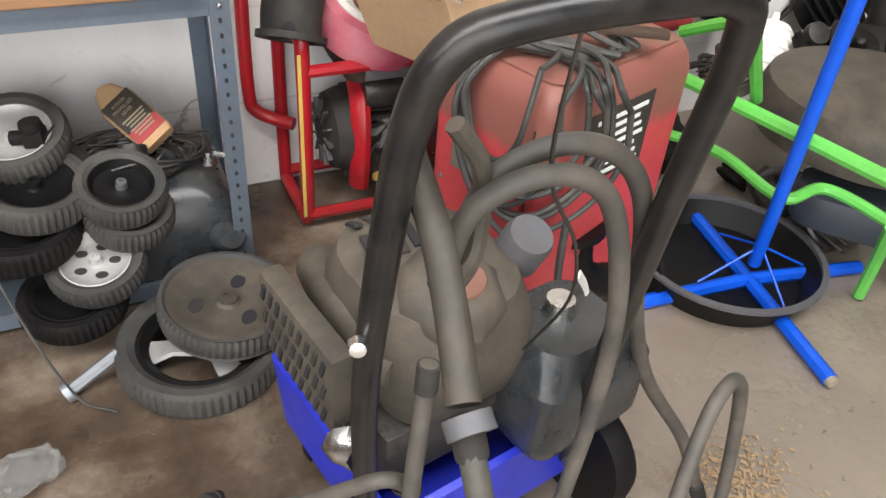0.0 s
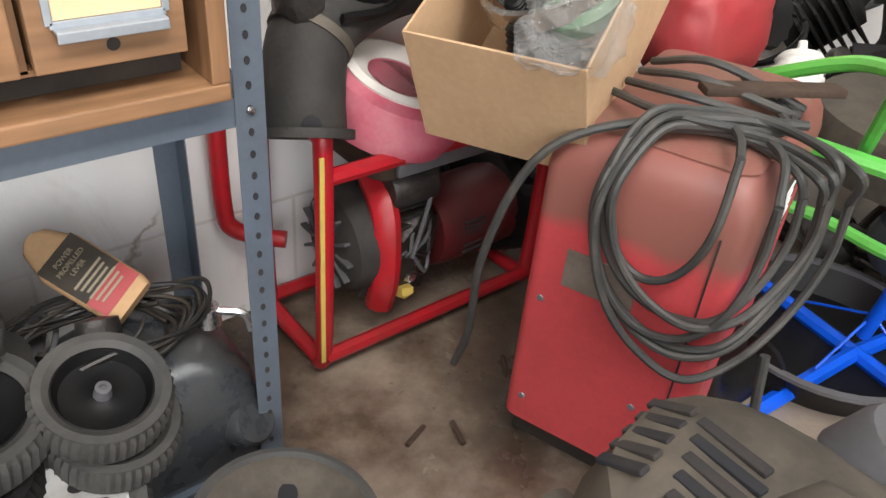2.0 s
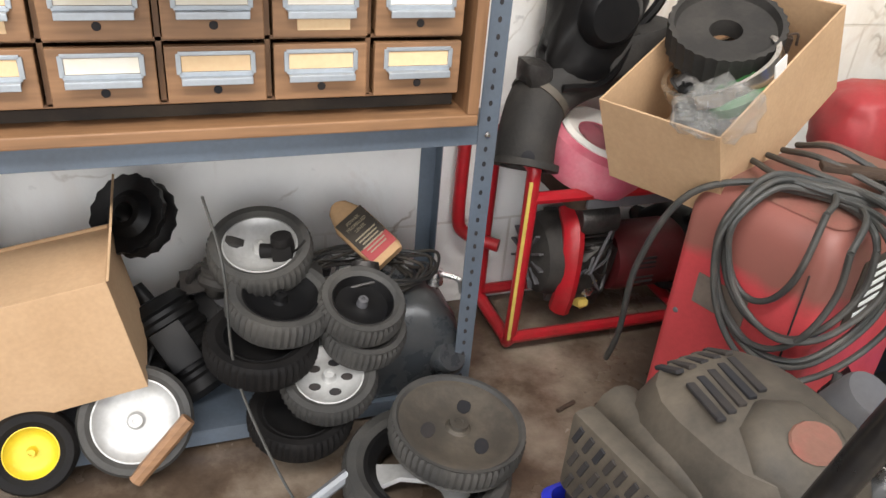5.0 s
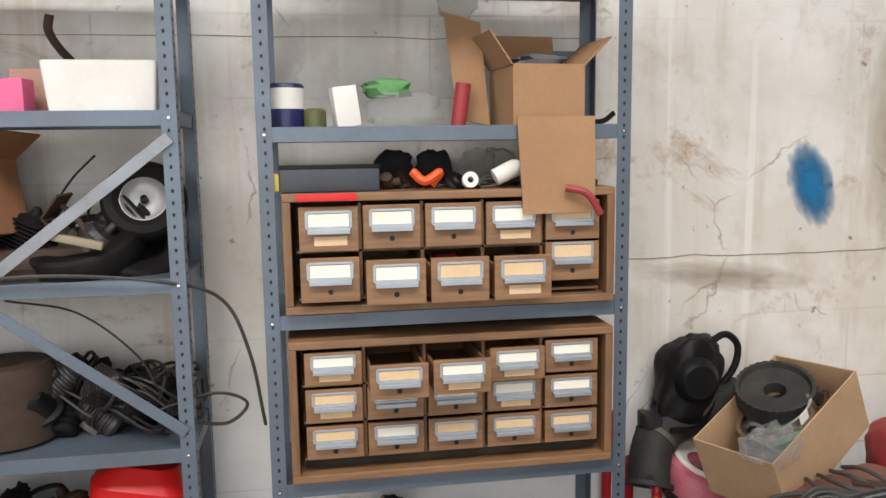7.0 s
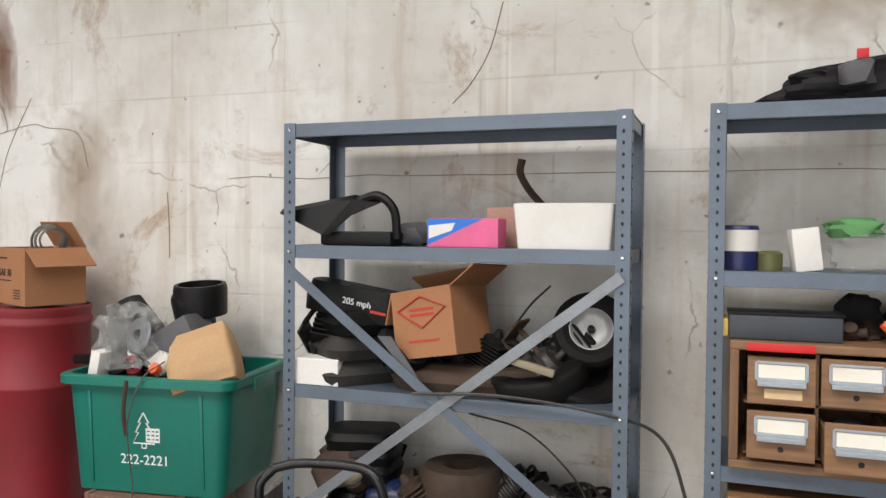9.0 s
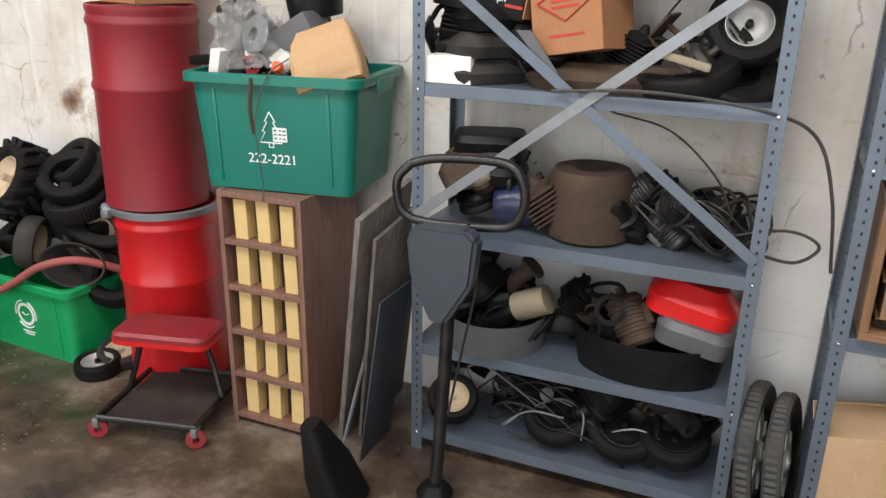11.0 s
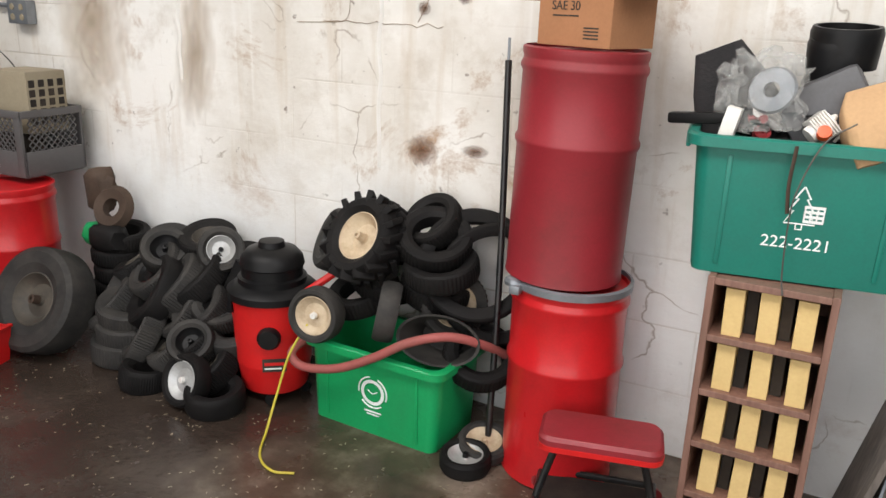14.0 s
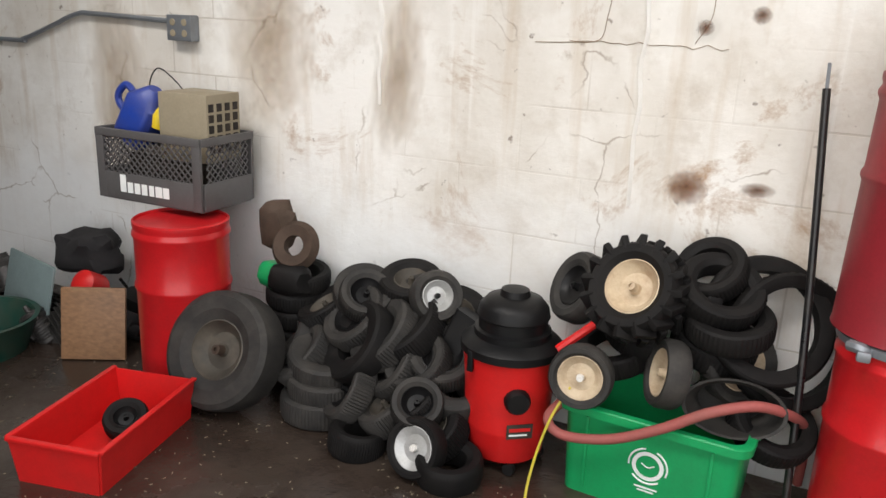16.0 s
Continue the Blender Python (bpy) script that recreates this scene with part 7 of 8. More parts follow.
# ---- blue stand, green frame and floor bits on the far side ----
bs = thing("work_stand", "bright blue folding work stand with crossed feet", "stand")
J = (1.955, -0.765, 0.07)
part("upright", tube([J, (1.82, -0.86, 0.72), (1.75, -0.91, 1.05)], 0.0145, 10, False), BLUE, bs)
for e_ in ((1.634, -0.741, 0.018), (2.255, -0.817, 0.018), (2.015, -0.45, 0.018), (1.899, -1.072, 0.018)):
    part("foot", tube([(J[0], J[1], 0.022), e_], 0.0165, 8, False), BLUE, bs)
    m2_ = (V(J) * 0.55 + V(e_) * 0.45)
    part("strut", tube([(J[0], J[1], 0.12), m2_], 0.003, 5, False), BLUE, bs)
part("end_cap", lathe([(0, 0.012), (0.012, 0.01), (0.014, 0)], 10, axis_pose((1.899, -1.072, 0.018), (-0.2, -1, 0))), BEIGE, bs)
gf = thing("lawn_mower", "lime green tube frame of an old mower", "mower")
part("rail", tube([(1.72, -0.30, 0.44), (1.84, -0.513, 0.42), (1.955, -1.005, 0.42), (2.0, -1.25, 0.42)], 0.016, 8), LIME, gf)
part("rail", tube([(1.80, -0.36, 0.25), (1.944, -0.558, 0.25), (1.954, -0.766, 0.25), (2.066, -0.787, 0.26), (2.116, -0.979, 0.25), (2.13, -1.2, 0.25)], 0.013, 8), LIME, gf)
part("post", tube([(1.78, -0.716, 0.62), (1.80, -0.70, 0.6), (1.93, -0.64, 0.42)], 0.013, 8), LIME, gf)
part("arm", tube([(1.79, -0.71, 0.61), (1.84, -0.6, 0.58), (1.86, -0.45, 0.5)], 0.013, 8), LIME, gf)
part("leg", tube([(2.1, -0.93, 0.25), (2.16, -0.9, 0.12), (2.18, -0.89, 0.01)], 0.014, 8), LIME, gf)
part("deck", lathe([(0, 0.07), (0.2, 0.07), (0.26, 0.05), (0.28, 0), (0.27, -0.06), (0.26, -0.06), (0.26, 0)], 36, T((2.36, -0.62, 0.32))), DUSTY, gf, "dusty black mower deck")
part("belt_cover", loft([(0.5, 0.16, 0.06, 0.12), (0.52, 0.18, 0.07, 0.16), (0.5, 0.16, 0.06, 0.2)], m=T((2.3, -0.85, 0.0)) @ RZ(-50)), SLATE, gf)
tu = thing("black_tub", "shallow black round tub on the floor", "tub", T((1.93, -0.70, 0.0)))
part("pan", lathe([(0, 0.01), (0.18, 0.01), (0.213, 0.066), (0.216, 0.06), (0.19, 0), (0, 0)], 40), BLACK, tu)
part("rim", lathe([(0.212, 0.062), (0.226, 0.066), (0.226, 0.074), (0.212, 0.075)], 40, closed=True), GREYP, tu, "worn grey rim")
solo("red_fuel_can", lump(0.26, 0.2, 0.2, (1.86, -0.3, 0.55), 0.15, 4, 2, 4), DKRUST, "dull red plastic fuel can", "fuel can")
solo("yellow_machine", lump(0.26, 0.2, 0.16, (2.1, -0.25, 0.68), 0.3, 5, 4, 3), YELP, "yellow plastic machine cover", "machine")
heap = bmesh.new()
for i in range(420):
    own = panel([(0, 0, 0), (random.uniform(0.004, 0.012), 0.001, 0.002), (0.008, random.uniform(0.003, 0.007), 0.001), (0, 0.004, 0)], 0.001)
    own.transform(T((1.57 + random.gauss(0, 0.055), -1.19 + random.gauss(0, 0.05), random.uniform(0.001, 0.006))) @ RZ(random.uniform(0, 360)) @ RX(random.uniform(-20, 20)))
    join(own, heap)
solo("saw_chips", heap, SAWDUST, "scattered pale wood chips on the floor", "wood chips", kind="stuff", smooth=0)
for i in range(46):
    x, y = random.uniform(1.55, 3.2), random.uniform(-0.75, -0.1)
    s = random.uniform(0.08, 0.24)
    if 1.6 < x < 2.2 and y < -0.42:
        continue
    scrap_thing("junk_part", scrap(s * 1.4, s, s * 0.9, rough=0.45, freq=6, seed=i * 2.7, sub=3, m=T((x, y, s * 0.4 + random.uniform(0, 0.4) * (y > -0.4))) @ RZ(i * 37)), random.choice([BLACK, RUBBER, ENGINE, RUST, GREYP, DUSTY, WHITE if i % 9 == 0 else BLACK]),
         "dark dusty machine part in a junk heap", "machine part", group="junk heap by the wall")
solo("steel_bolt", tube([(0.53, -0.59, 0.02), (0.62, -0.565, 0.06)], 0.012, 8, False), GALV, "long steel bolt lying on the floor", "bolt")
part("head", lathe([(0, 0.012), (0.02, 0.012), (0.021, 0)], 12, axis_pose((0.53, -0.59, 0.02), (-0.9, -0.25, -0.3))), GALV, bpy.data.objects["steel_bolt"])
solo("plastic_scrap", lump(0.1, 0.08, 0.03, (0.45, -0.74, 0.014), 0.6, 8, 2, 3), FILM, "crumpled clear plastic on the floor", "plastic")
for x, y, a in ((1.35, -0.42, 60), (1.1, -0.45, 20), (1.18, -0.5, 75)):
    solo("debris_stick", tube([(x, y, 0.005), (x + 0.05 * math.cos(radians(a)), y + 0.05 * math.sin(radians(a)), 0.006)], 0.005, 6, False), RUST, "small dark stick of debris on the floor", "debris")
solo("teal_lid", loft([(0.5, 0.26, 0.05, 0), (0.52, 0.28, 0.06, 0.02), (0.48, 0.24, 0.05, 0.03)], m=T((-2.78, -1.41, 0)) @ RZ(-12)), GREEN, "green plastic bin lid lying on the floor", "lid")
solo("crushed_can", lathe([(0, 0), (0.03, 0), (0.033, 0.02), (0.028, 0.05), (0.033, 0.09), (0, 0.1)], 16, T((-3.09, -1.2, 0.033)) @ RY(90)), REDP, "crushed red and white can on the floor", "can")
chips = bmesh.new()
for i in range(700):
    x, y = random.uniform(-5.2, -2.2), random.uniform(-1.6, -0.45)
    own = panel([(0, 0, 0), (0.009 * random.random() + 0.004, 0.001, 0.0005), (0.009, 0.003, 0.001), (0, 0.003, 0)], 0.001)
    own.transform(T((x, y, 0.001)) @ RZ(random.uniform(0, 360)))
    join(own, chips)
solo("floor_litter", chips, BEIGE, "small pale flakes of litter on an oily floor", "litter", kind="stuff", smooth=0)

# ---- things on the shelving with drawers ----
Z4, Z3 = 1.521, 1.906
solo("folded_jacket", lump(0.5, 0.22, 0.11, (0.37, -0.24, Z3 + 0.045), 0.45, 5, 2.5, 4), CLOTH, "black folded jacket on top of shelving", "jacket")
solo("grey_glove", lump(0.08, 0.05, 0.06, (0.29, -0.35, Z3 + 0.06), 0.4, 6, 3, 2), GREYP, "grey glove lying on a jacket", "glove")
solo("red_tag", box(0.026, 0.004, 0.024, (0.32, -0.24, Z3 + 0.125), 0.002), REDP, "small red tag on a jacket", "tag")
cn = thing("paint_can", "dark blue can with a white printed band", "can", T((0.055, -0.29, Z4)))
part("body", lathe([(0, 0), (0.045, 0), (0.046, 0.1), (0.042, 0.106), (0, 0.104)], 28), NAVY, cn)
part("label_plate", lathe([(0.0468, 0.045), (0.0468, 0.095), (0.0462, 0.095), (0.0462, 0.045)], 28, closed=True), WHITE, cn, "white band")
solo("olive_jar", lathe([(0, 0), (0.028, 0), (0.028, 0.04), (0.02, 0.046), (0, 0.046)], 20, T((0.125, -0.3, Z4))), GRNJAR, "small olive jar on a shelf", "jar")
solo("white_box", box(0.06, 0.05, 0.1, bevel=0.002, m=T((0.2, -0.29, Z4 + 0.05)) @ RY(-7) @ RZ(10)), WHITE, "small white carton standing on a shelf", "box")
solo("clear_pouch", lump(0.2, 0.12, 0.09, (0.345, -0.27, Z4 + 0.04), 0.3, 5, 3, 3), FILM, "clear plastic pouch on a shelf", "pouch")
solo("green_cloth", lump(0.13, 0.08, 0.05, (0.31, -0.2, Z4 + 0.1), 0.35, 6, 3, 3), mat("soft_green", (0.12, 0.34, 0.12), 0.8), "green cloth lying on a shelf", "cloth")
ob = carton(0.19, 0.2, 0.15, T((0.70, -0.26, Z4)) @ RZ(4), CARD, "open cardboard box with blue package on a shelf", (None, 105, 125, 135), flap_len=0.1)
solo("blue_package", box(0.16, 0.12, 0.1, (0.71, -0.25, Z4 + 0.06), 0.006), NAVY, "dark blue package inside an open box", "package")
part("white_stripe", box(0.162, 0.122, 0.014, (0.71, -0.25, Z4 + 0.1), 0.002), WHITE, bpy.data.objects["blue_package"], "white stripe")
solo("grey_bag", lump(0.15, 0.12, 0.05, (0.71, -0.22, Z4 + 0.16), 0.4, 6, 3, 3), GREYP, "grey plastic bag in an open box", "bag")
solo("hanging_flap", panel([(0.615, -0.392, Z4 + 0.02), (0.815, -0.392, Z4 + 0.02), (0.81, -0.415, 1.305), (0.625, -0.415, 1.30)], 0.004), CARD, "brown cardboard flap hanging over a shelf edge", "cardboard", smooth=0)
solo("cardboard_strip", panel([(0.5, -0.22, Z4 + 0.02), (0.58, -0.25, Z4 + 0.0), (0.565, -0.2, Z4 + 0.27), (0.47, -0.18, Z4 + 0.3)], 0.005), CARD, "tall brown cardboard piece standing on a shelf", "cardboard", smooth=0)
solo("plastic_sleeve", lump(0.1, 0.04, 0.12, (0.51, -0.17, Z4 + 0.34), 0.3, 6, 2, 3, flat_base=False), FILM, "clear plastic sleeve on cardboard", "plastic")
solo("red_cylinder", lathe([(0, 0), (0.02, 0), (0.02, 0.11), (0, 0.112)], 16, T((0.49, -0.27, Z4)) @ RY(8)), DKRUST, "dull red tube on a shelf", "tube")
solo("pry_bar", tube([(0.8, -0.3, Z4 + 0.01), (0.86, -0.32, Z4 + 0.008), (0.89, -0.33, Z4 + 0.03)], 0.007, 6), BLACK, "short black bar on a shelf", "bar")
ZC = 1.365
tb_ = thing("tool_case", "grey-blue metal tool case on a cabinet", "tool case", T((0.155, -0.33, ZC)) @ RZ(2))
part("case", box(0.24, 0.09, 0.06, (0, 0, 0.03), 0.006), SLATE, tb_)
part("lid_edge", box(0.245, 0.094, 0.008, (0, 0, 0.06), 0.002), BLACK, tb_)
part("end_cap", box(0.03, 0.08, 0.045, (-0.135, 0, 0.025), 0.008), YEL, tb_)
solo("orange_clamp", tube([(0.36, -0.33, ZC + 0.045), (0.39, -0.34, ZC + 0.02), (0.43, -0.33, ZC + 0.04), (0.41, -0.32, ZC + 0.01)], 0.012, 8), ORANGE, "orange plastic clamp on a cabinet", "clamp")
solo("white_bottle", lathe([(0, 0), (0.022, 0), (0.023, 0.06), (0.01, 0.08), (0, 0.082)], 16, T((0.57, -0.34, ZC + 0.025)) @ RY(65)), WHITE, "white plastic bottle lying on a cabinet", "bottle")
solo("plastic_ring", lathe([(0.008, 0), (0.02, 0), (0.02, 0.02), (0.008, 0.02)], 16, T((0.5, -0.36, ZC + 0.02)) @ RX(80), closed=True), WHITE, "white plastic ring on a cabinet", "ring")
for i in range(13):
    x = 0.3 + 0.043 * i
    s = random.uniform(0.03, 0.06)
    scrap_thing("hand_tool", scrap(s * 1.7, s, s * 0.8, rough=0.5, freq=8, seed=i * 1.9, sub=2, m=T((x, -0.3 + 0.05 * math.sin(i), ZC + s * 0.35)) @ RZ(i * 55)), random.choice([BLACK, BLACK, GREYP, RUST, ENGINE]), "dark hand tool lying on a cabinet", "tool", group="tools on the cabinet")
for x in (0.33, 0.44, 0.56, 0.62):
    solo("dark_pouch", lump(0.1, 0.06, 0.1, (x, -0.17, ZC + 0.045), 0.35, 6, x * 20, 3), CLOTH if x < 0.5 else FILM, "crumpled dark pouch behind tools", "pouch")
solo("curved_lever", tube([(0.73, -0.425, 1.365), (0.78, -0.44, 1.35), (0.815, -0.44, 1.30)], 0.009, 8), DKRUST, "dark red curved handle hanging over a drawer", "handle")

# ---- things on the crossed shelving ----
A5, A4, A3, A2, A1 = 1.563, 1.169, 0.748, 0.378, 0.078
cs = thing("saw_case", "black plastic saw housing on the upper shelf", "saw", T((-0.98, -0.23, A5)))
part("shield", panel([(-0.2, -0.12, 0.09), (0.02, -0.1, 0.13), (0.1, -0.08, 0.12), (0.02, -0.1, 0.085), (-0.04, -0.12, 0.03), (-0.06, -0.13, 0.03)], 0.03), BLACK, cs, smooth=0)
part("handle", tube([(0.02, -0.08, 0.12), (0.09, -0.08, 0.14), (0.14, -0.08, 0.1), (0.15, -0.08, 0.02)], 0.013, 8), BLACK, cs)
part("body", box(0.22, 0.12, 0.04, (0.03, -0.04, 0.02), 0.01), BLACK, cs)
pk = thing("bag_carton", "pink and blue printed carton on the upper shelf", "carton", T((-0.64, -0.27, A5)) @ RZ(-3))
part("body", box(0.205, 0.07, 0.078, (0, 0, 0.039), 0.002), MAG, pk, smooth=0)
part("blue_print", panel([(-0.102, -0.0355, 0.004), (-0.102, -0.0355, 0.077), (0.06, -0.0355, 0.077)], 0.001), CYAN, pk, smooth=0)
part("white_bar", panel([(-0.098, -0.0365, 0.022), (-0.098, -0.0365, 0.058), (-0.02, -0.0365, 0.066), (-0.03, -0.0365, 0.045)], 0.001), WHITE, pk, smooth=0)
solo("brown_carton", box(0.1, 0.06, 0.11, (-0.555, -0.17, A5 + 0.055), 0.003), mat("dull_pink_card", (0.45, 0.26, 0.2), 0.8), "dull pink carton on the upper shelf", "carton", smooth=0)
solo("white_box", loft([(0.24, 0.18, 0.008, 0), (0.26, 0.2, 0.008, 0.115), (0.25, 0.19, 0.008, 0.118)], m=T((-0.365, -0.23, A5))), WHITE, "plain white carton on the upper shelf", "box", smooth=30)
solo("brown_strap", tube([(-0.44, -0.16, A5 + 0.1), (-0.5, -0.13, A5 + 0.16), (-0.53, -0.12, A5 + 0.21), (-0.525, -0.12, A5 + 0.25)], 0.011, 6, flat=0.4), RUST, "curled brown strap on the upper shelf", "strap")
solo("dark_pad", lump(0.09, 0.1, 0.07, (-0.82, -0.2, A5 + 0.03), 0.35, 6, 4, 2), GREYP, "grey pad on the upper shelf", "pad")
lb_ = thing("leaf_blower", "black leaf blower nozzle with white figures", "blower", T((-0.99, -0.24, 1.40)) @ RY(9))
part("tube", loft([(0.29, 0.1, 0.03, -0.045), (0.3, 0.11, 0.04, 0), (0.27, 0.1, 0.03, 0.045)]), BLACK, lb_)
text_part("205 mph", 0.026, WPRINT, lb_, T((0.03, -0.0565, -0.004)) @ FRONT, "white printed figures")
part("red_bar", box(0.05, 0.002, 0.008, (0.1, -0.056, -0.012), 0), REDTXT, lb_, smooth=0)
for z, s in ((1.2, 0.3), (1.27, 0.28), (1.34, 0.24)):
    solo("mower_cover", loft([(s, 0.22, 0.05, 0), (s + 0.02, 0.24, 0.06, 0.03), (s - 0.04, 0.18, 0.05, 0.065)], m=T((-0.98, -0.2, z - 0.03)) @ RZ(z * 40)), RUBBERG if z < 1.3 else BLACK, "dusty black mower cover in a stack", "cover")
ob = carton(0.2, 0.18, 0.185, T((-0.70, -0.27, 1.262)) @ RY(-9) @ RX(-6) @ RZ(-14), CARDO, "orange-brown cardboard box tilted on black parts", (None, 30, 250, 150), flap_len=0.09)
fr_ = tube([(-0.08, -0.0925, 0.13), (0.0, -0.0925, 0.165), (0.08, -0.0925, 0.13), (0.0, -0.0925, 0.08), (-0.08, -0.0925, 0.13)], 0.0025, 5, False)
part("red_print", fr_, REDTXT, ob, "red printed emblem outline")
for z in (0.115, 0.13):
    part("print_bar", box(0.08, 0.001, 0.007, (0, -0.0908, z), 0), REDTXT, ob, smooth=0)
part("print_bar", box(0.1, 0.001, 0.006, (0, -0.0908, 0.045), 0), REDTXT, ob, smooth=0)
solo("white_carton", box(0.135, 0.07, 0.075, (-1.05, -0.33, A4 + 0.038), 0.003), WHITE, "small white carton at the shelf end", "carton", smooth=0)
for x, y, z, R, d, mt in ((-0.31, -0.19, 1.34, 0.105, (0.1, -0.9, 0.4), SILVER), (-0.45, -0.24, 1.23, 0.14, (-0.1, -0.35, 0.9), BLACK), (-0.34, -0.2, 1.22, 0.13, (0.3, -0.5, 0.8), BLACK)):
    wheel(R, 0.07, R * 0.55, (x, y, z), d, mt, RUBBER, label="black wheel lying among mower parts", hub_mat=BLACK)
solo("yellowed_strip", box(0.12, 0.02, 0.02, bevel=0.006, m=T((-0.43, -0.37, 1.265)) @ RY(14)), BEIGE, "yellowed plastic strip on mower parts", "strip")
solo("mower_deck", loft([(0.5, 0.26, 0.1, 0), (0.54, 0.28, 0.12, 0.03), (0.4, 0.2, 0.09, 0.07)], m=T((-0.6, -0.21, A4))), RUST, "brown rusty mower deck lying on a shelf", "mower deck")
solo("grey_v_bracket", panel([(-0.86, -0.37, 1.32), (-0.82, -0.37, 1.32), (-0.71, -0.38, 1.18), (-0.72, -0.38, 1.165)], 0.006), GREYP, "thin grey bracket behind a brace", "bracket", smooth=0)
solo("antenna_wire", tube([(-0.55, -0.2, 1.3), (-0.48, -0.2, 1.4), (-0.42, -0.2, 1.46)], 0.003, 5), BLKCABLE, "stiff black wire with a plug", "wire")
solo("looped_cable", tube([(-0.75, -0.39, 1.175), (-0.5, -0.40, 1.19), (-0.25, -0.39, 1.165), (-0.12, -0.3, 1.1), (-0.06, -0.27, 0.95), (-0.03, -0.25, 0.75)], 0.0045, 6), CABLE, "long grey cable drooping off a shelf", "cable")
solo("looped_cable", tube([(-0.3, -0.3, 0.82), (-0.15, -0.3, 0.86), (-0.07, -0.3, 0.83), (-0.12, -0.3, 0.78), (-0.22, -0.3, 0.79)], 0.0045, 6), BLKCABLE, "black cable loop sticking out of a shelf", "cable")
solo("looped_cable", tube([(-0.6, -0.36, 1.13), (-0.45, -0.34, 1.09), (-0.33, -0.32, 0.98), (-0.28, -0.31, 0.88)], 0.003, 6), BLKCABLE, "thin black cable hanging from a shelf", "cable")
solo("cord_reel", lathe([(0.03, 0.17), (0.05, 0.2), (0.105, 0.2), (0.118, 0.18), (0.115, 0.12), (0.12, 0.06), (0.118, 0.01), (0.1, 0), (0.03, 0)], 36, T((-0.665, -0.22, A3)), closed=True), RUST, "brown dusty round reel on a shelf", "reel")
solo("blue_motor", lathe([(0, 0), (0.06, 0), (0.065, 0.02), (0.065, 0.1), (0.05, 0.12), (0, 0.12)], 24, T((-0.93, -0.23, A3 + 0.06)) @ RY(80)), mat("dark_blue_enamel", (0.01, 0.02, 0.07), 0.25), "dark blue enamelled motor on a shelf", "motor")
solo("white_bottle", lathe([(0, 0), (0.03, 0), (0.032, 0.1), (0.012, 0.13), (0, 0.132)], 18, T((-1.06, -0.24, A3 + 0.12)) @ RY(70) @ RX(20)), BEIGE, "off-white plastic bottle lying on a shelf", "bottle")
for i in range(3):
    solo("air_filter", loft([(0.2, 0.16, 0.04, 0), (0.22, 0.18, 0.05, 0.03), (0.2, 0.16, 0.04, 0.05)], m=T((-0.98, -0.2, A3 + 0.13 + 0.045 * i)) @ RZ(8 * i)), BLACK, "black plastic filter cover in a stack", "cover")
for i in range(14):
    c = V((random.uniform(-0.5, -0.28), random.uniform(-0.3, -0.15), A3 + random.uniform(0.03, 0.14)))
    pts = [c + V((0.1 * math.cos(t * 0.9 + i), 0.07 * math.sin(t * 0.9 + i), 0.05 * math.sin(t * 1.7 + i * 2))) for t in range(8)]
    solo("cable_tangle", tube(pts, 0.0045, 5), BLKCABLE, "black cable in a tangled heap on a shelf", "cable", group="tangled cables")
solo("round_pan", lathe([(0, 0.005), (0.15, 0.005), (0.155, 0.1), (0.165, 0.105), (0.165, 0.1), (0.158, 0), (0, 0)], 40, T((-0.93, -0.235, A2))), GREYP, "round grey metal pan full of parts", "pan")
solo("round_pan", lathe([(0, 0.005), (0.16, 0.005), (0.175, 0.12), (0.185, 0.125), (0.185, 0.12), (0.165, 0), (0, 0)], 40, T((-0.46, -0.24, A2)) @ Matrix.Diagonal((1.2, 0.75, 1, 1))), BLACK, "black mower housing on a shelf", "housing")
solo("red_mower_hood", loft([(0.24, 0.18, 0.05, 0), (0.25, 0.19, 0.06, 0.05), (0.16, 0.12, 0.05, 0.1)], m=T((-0.36, -0.22, A2 + 0.19)) @ RY(12)), REDP, "red plastic mower hood on a shelf", "hood")
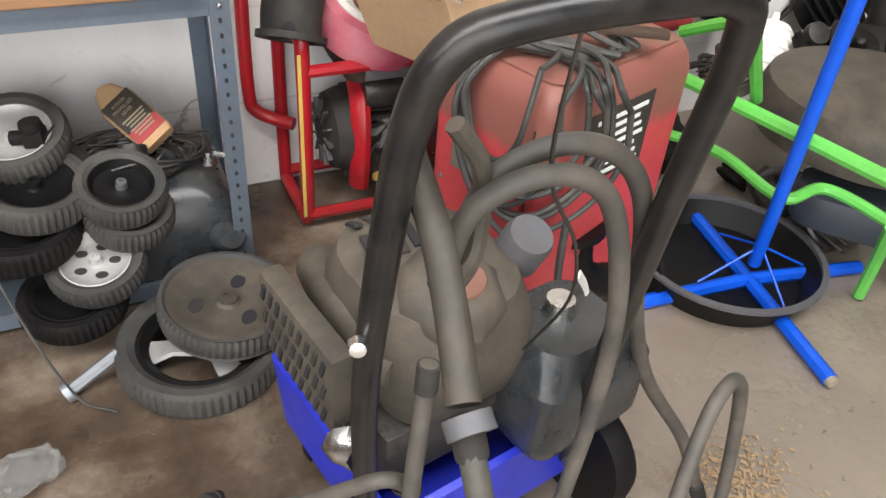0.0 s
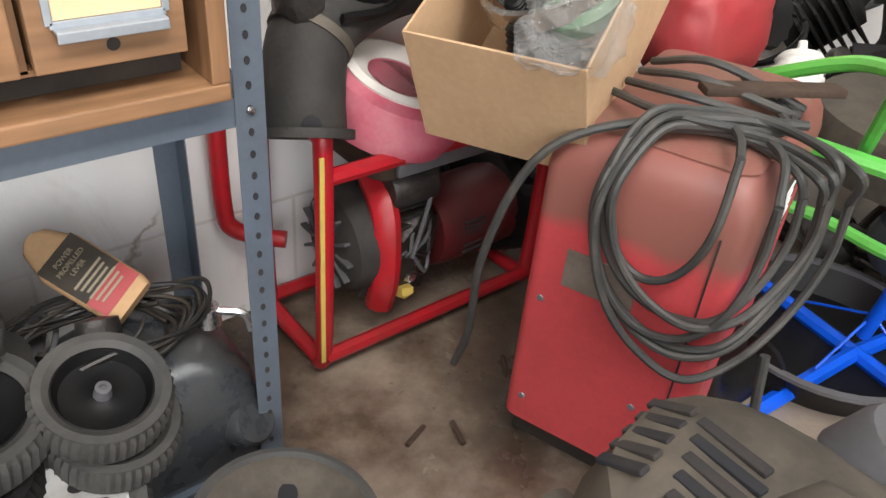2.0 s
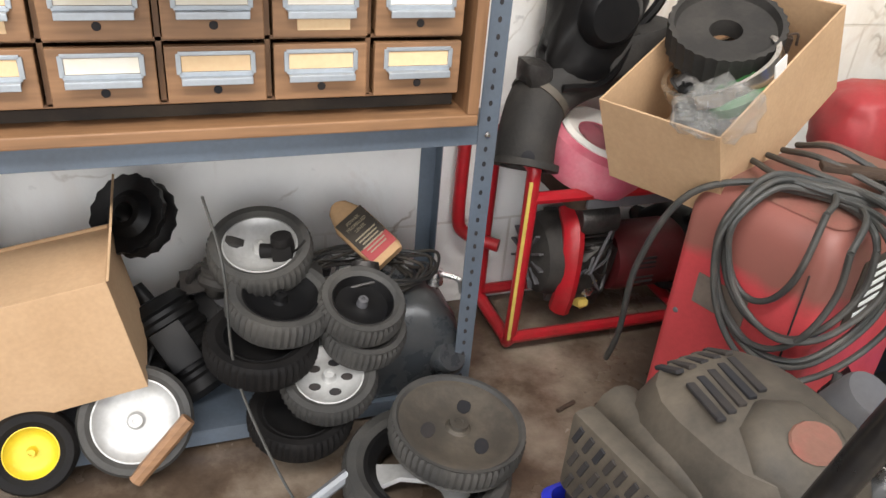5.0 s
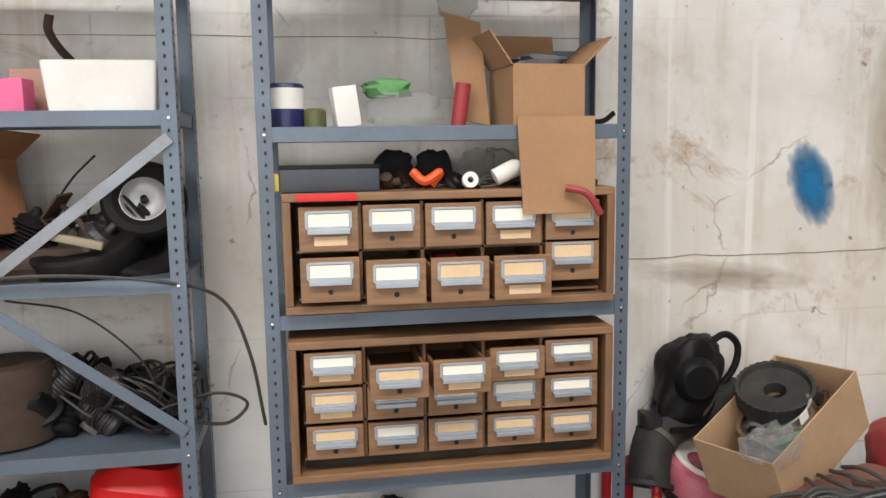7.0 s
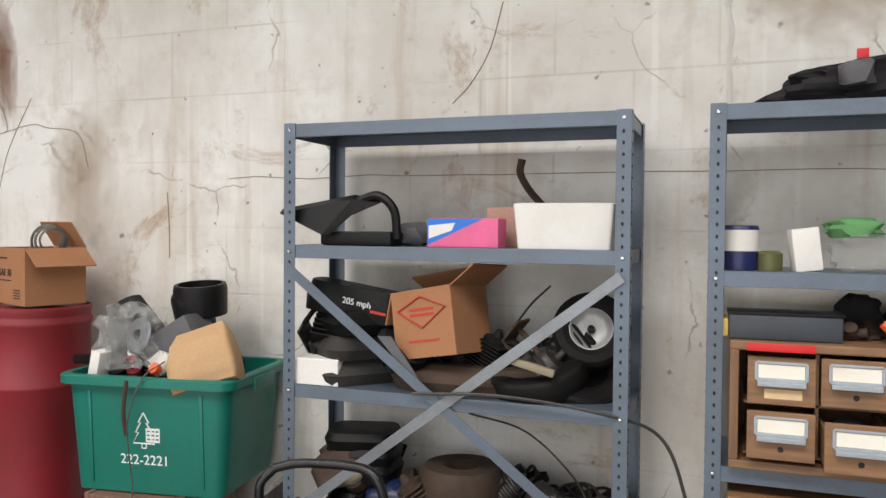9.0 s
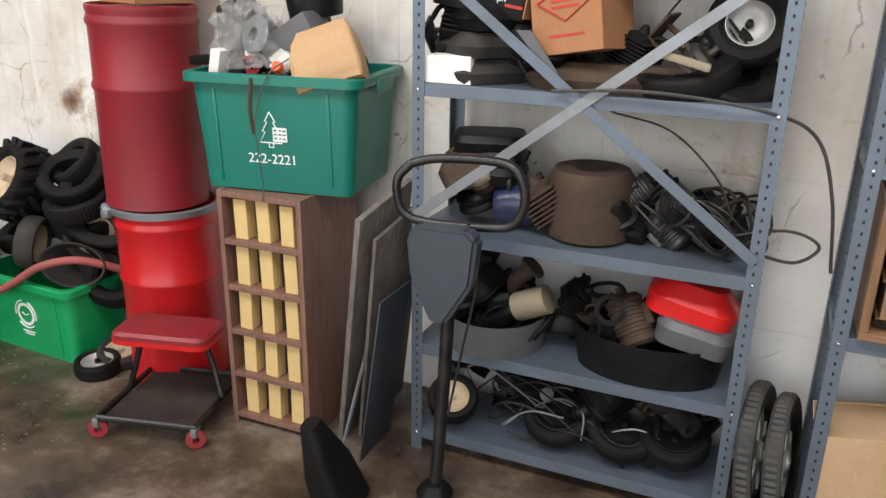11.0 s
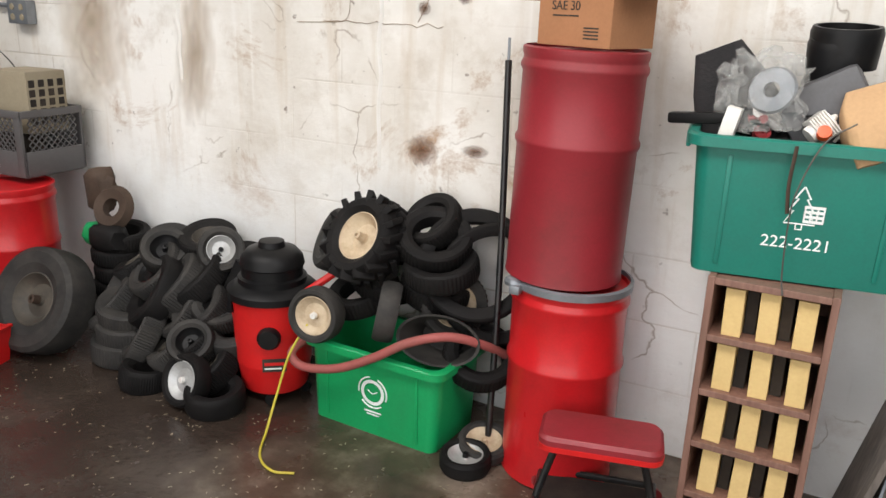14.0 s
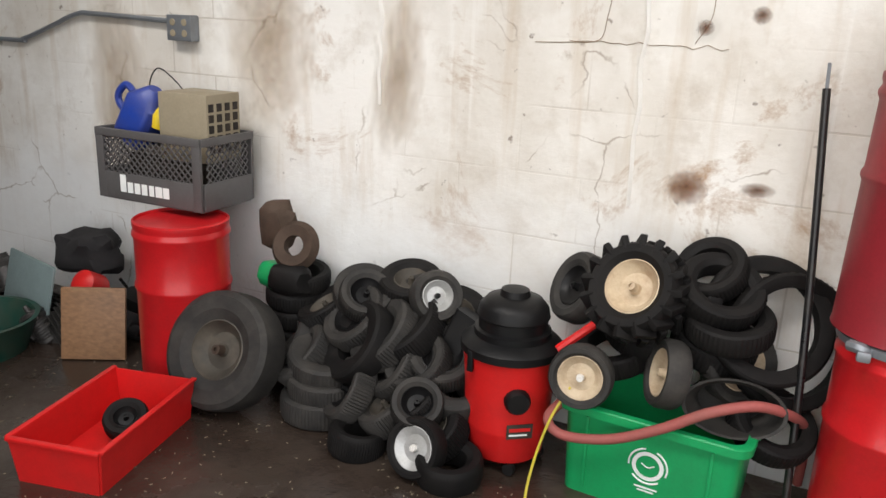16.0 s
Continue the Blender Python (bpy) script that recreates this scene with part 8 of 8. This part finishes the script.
solo("grey_cover", loft([(0.2, 0.16, 0.04, 0), (0.21, 0.17, 0.05, 0.05), (0.18, 0.14, 0.04, 0.07)], m=T((-0.34, -0.26, A2 + 0.12)) @ RY(10)), GREYP, "grey plastic cover under a red hood", "cover")
solo("filter_cylinder", lathe([(0, 0), (0.04, 0), (0.045, 0.01), (0.045, 0.11), (0, 0.115)], 22, T((-0.86, -0.25, A2 + 0.12)) @ RY(65) @ RZ(20)), BEIGE, "off-white filter cylinder in a pan", "filter")
solo("steering_knob", lathe([(0.03, -0.008), (0.045, 0), (0.03, 0.008)], 24, T((-0.56, -0.33, A2 + 0.2)) @ RX(60), closed=True), BLACK, "small black ring handle", "handle")
for i in range(104):
    lev = (A4, A3, A2, A1)[i % 4]
    top = (0.08, 0.13, 0.16, 0.2)[i % 4]
    x, y, s = random.uniform(-1.06, -0.3), random.uniform(-0.27, -0.13), random.uniform(0.07, 0.15)
    scrap_thing("machine_part", scrap(s * 1.5, s, s * 0.9, rough=0.5, freq=7, seed=i * 1.1, sub=3, m=T((x, y, lev + s * 0.4 + random.uniform(0, top))) @ RZ(i * 33)), random.choice([BLACK, RUBBER, ENGINE, BLACK, RUST, RUBBER]), "greasy dark machine part on a shelf", "machine part", group="machine parts on the shelving")
for x, y, R, d, mt in ((-1.03, -0.32, 0.08, (0.2, -0.6, 0.8), CREAM), (-0.7, -0.26, 0.11, (0, -0.5, 0.85), BLACK), (-0.5, -0.26, 0.11, (0.1, -0.5, 0.85), BLACK), (-0.35, -0.26, 0.1, (0, -0.3, 0.95), BLACK)):
    wheel(R, 0.06, R * 0.65, (x, y, A1 + 0.1), d, mt, RUBBER, label="dusty wheel on the lowest shelf", group="wheels on the lowest shelf")
for i in range(12):
    c = V((random.uniform(-0.95, -0.4), random.uniform(-0.33, -0.22), A1 + random.uniform(0.03, 0.2)))
    pts = [c + V((0.13 * math.cos(t * 0.8 + i), 0.05 * math.sin(t * 0.8 + i), 0.06 * math.sin(t * 1.3 + i * 2))) for t in range(8)]
    solo("wire_tangle", tube(pts, 0.003, 5), BLKCABLE if i % 3 else GALV, "wire in a tangled heap on the lowest shelf", "wire", group="tangled wires")
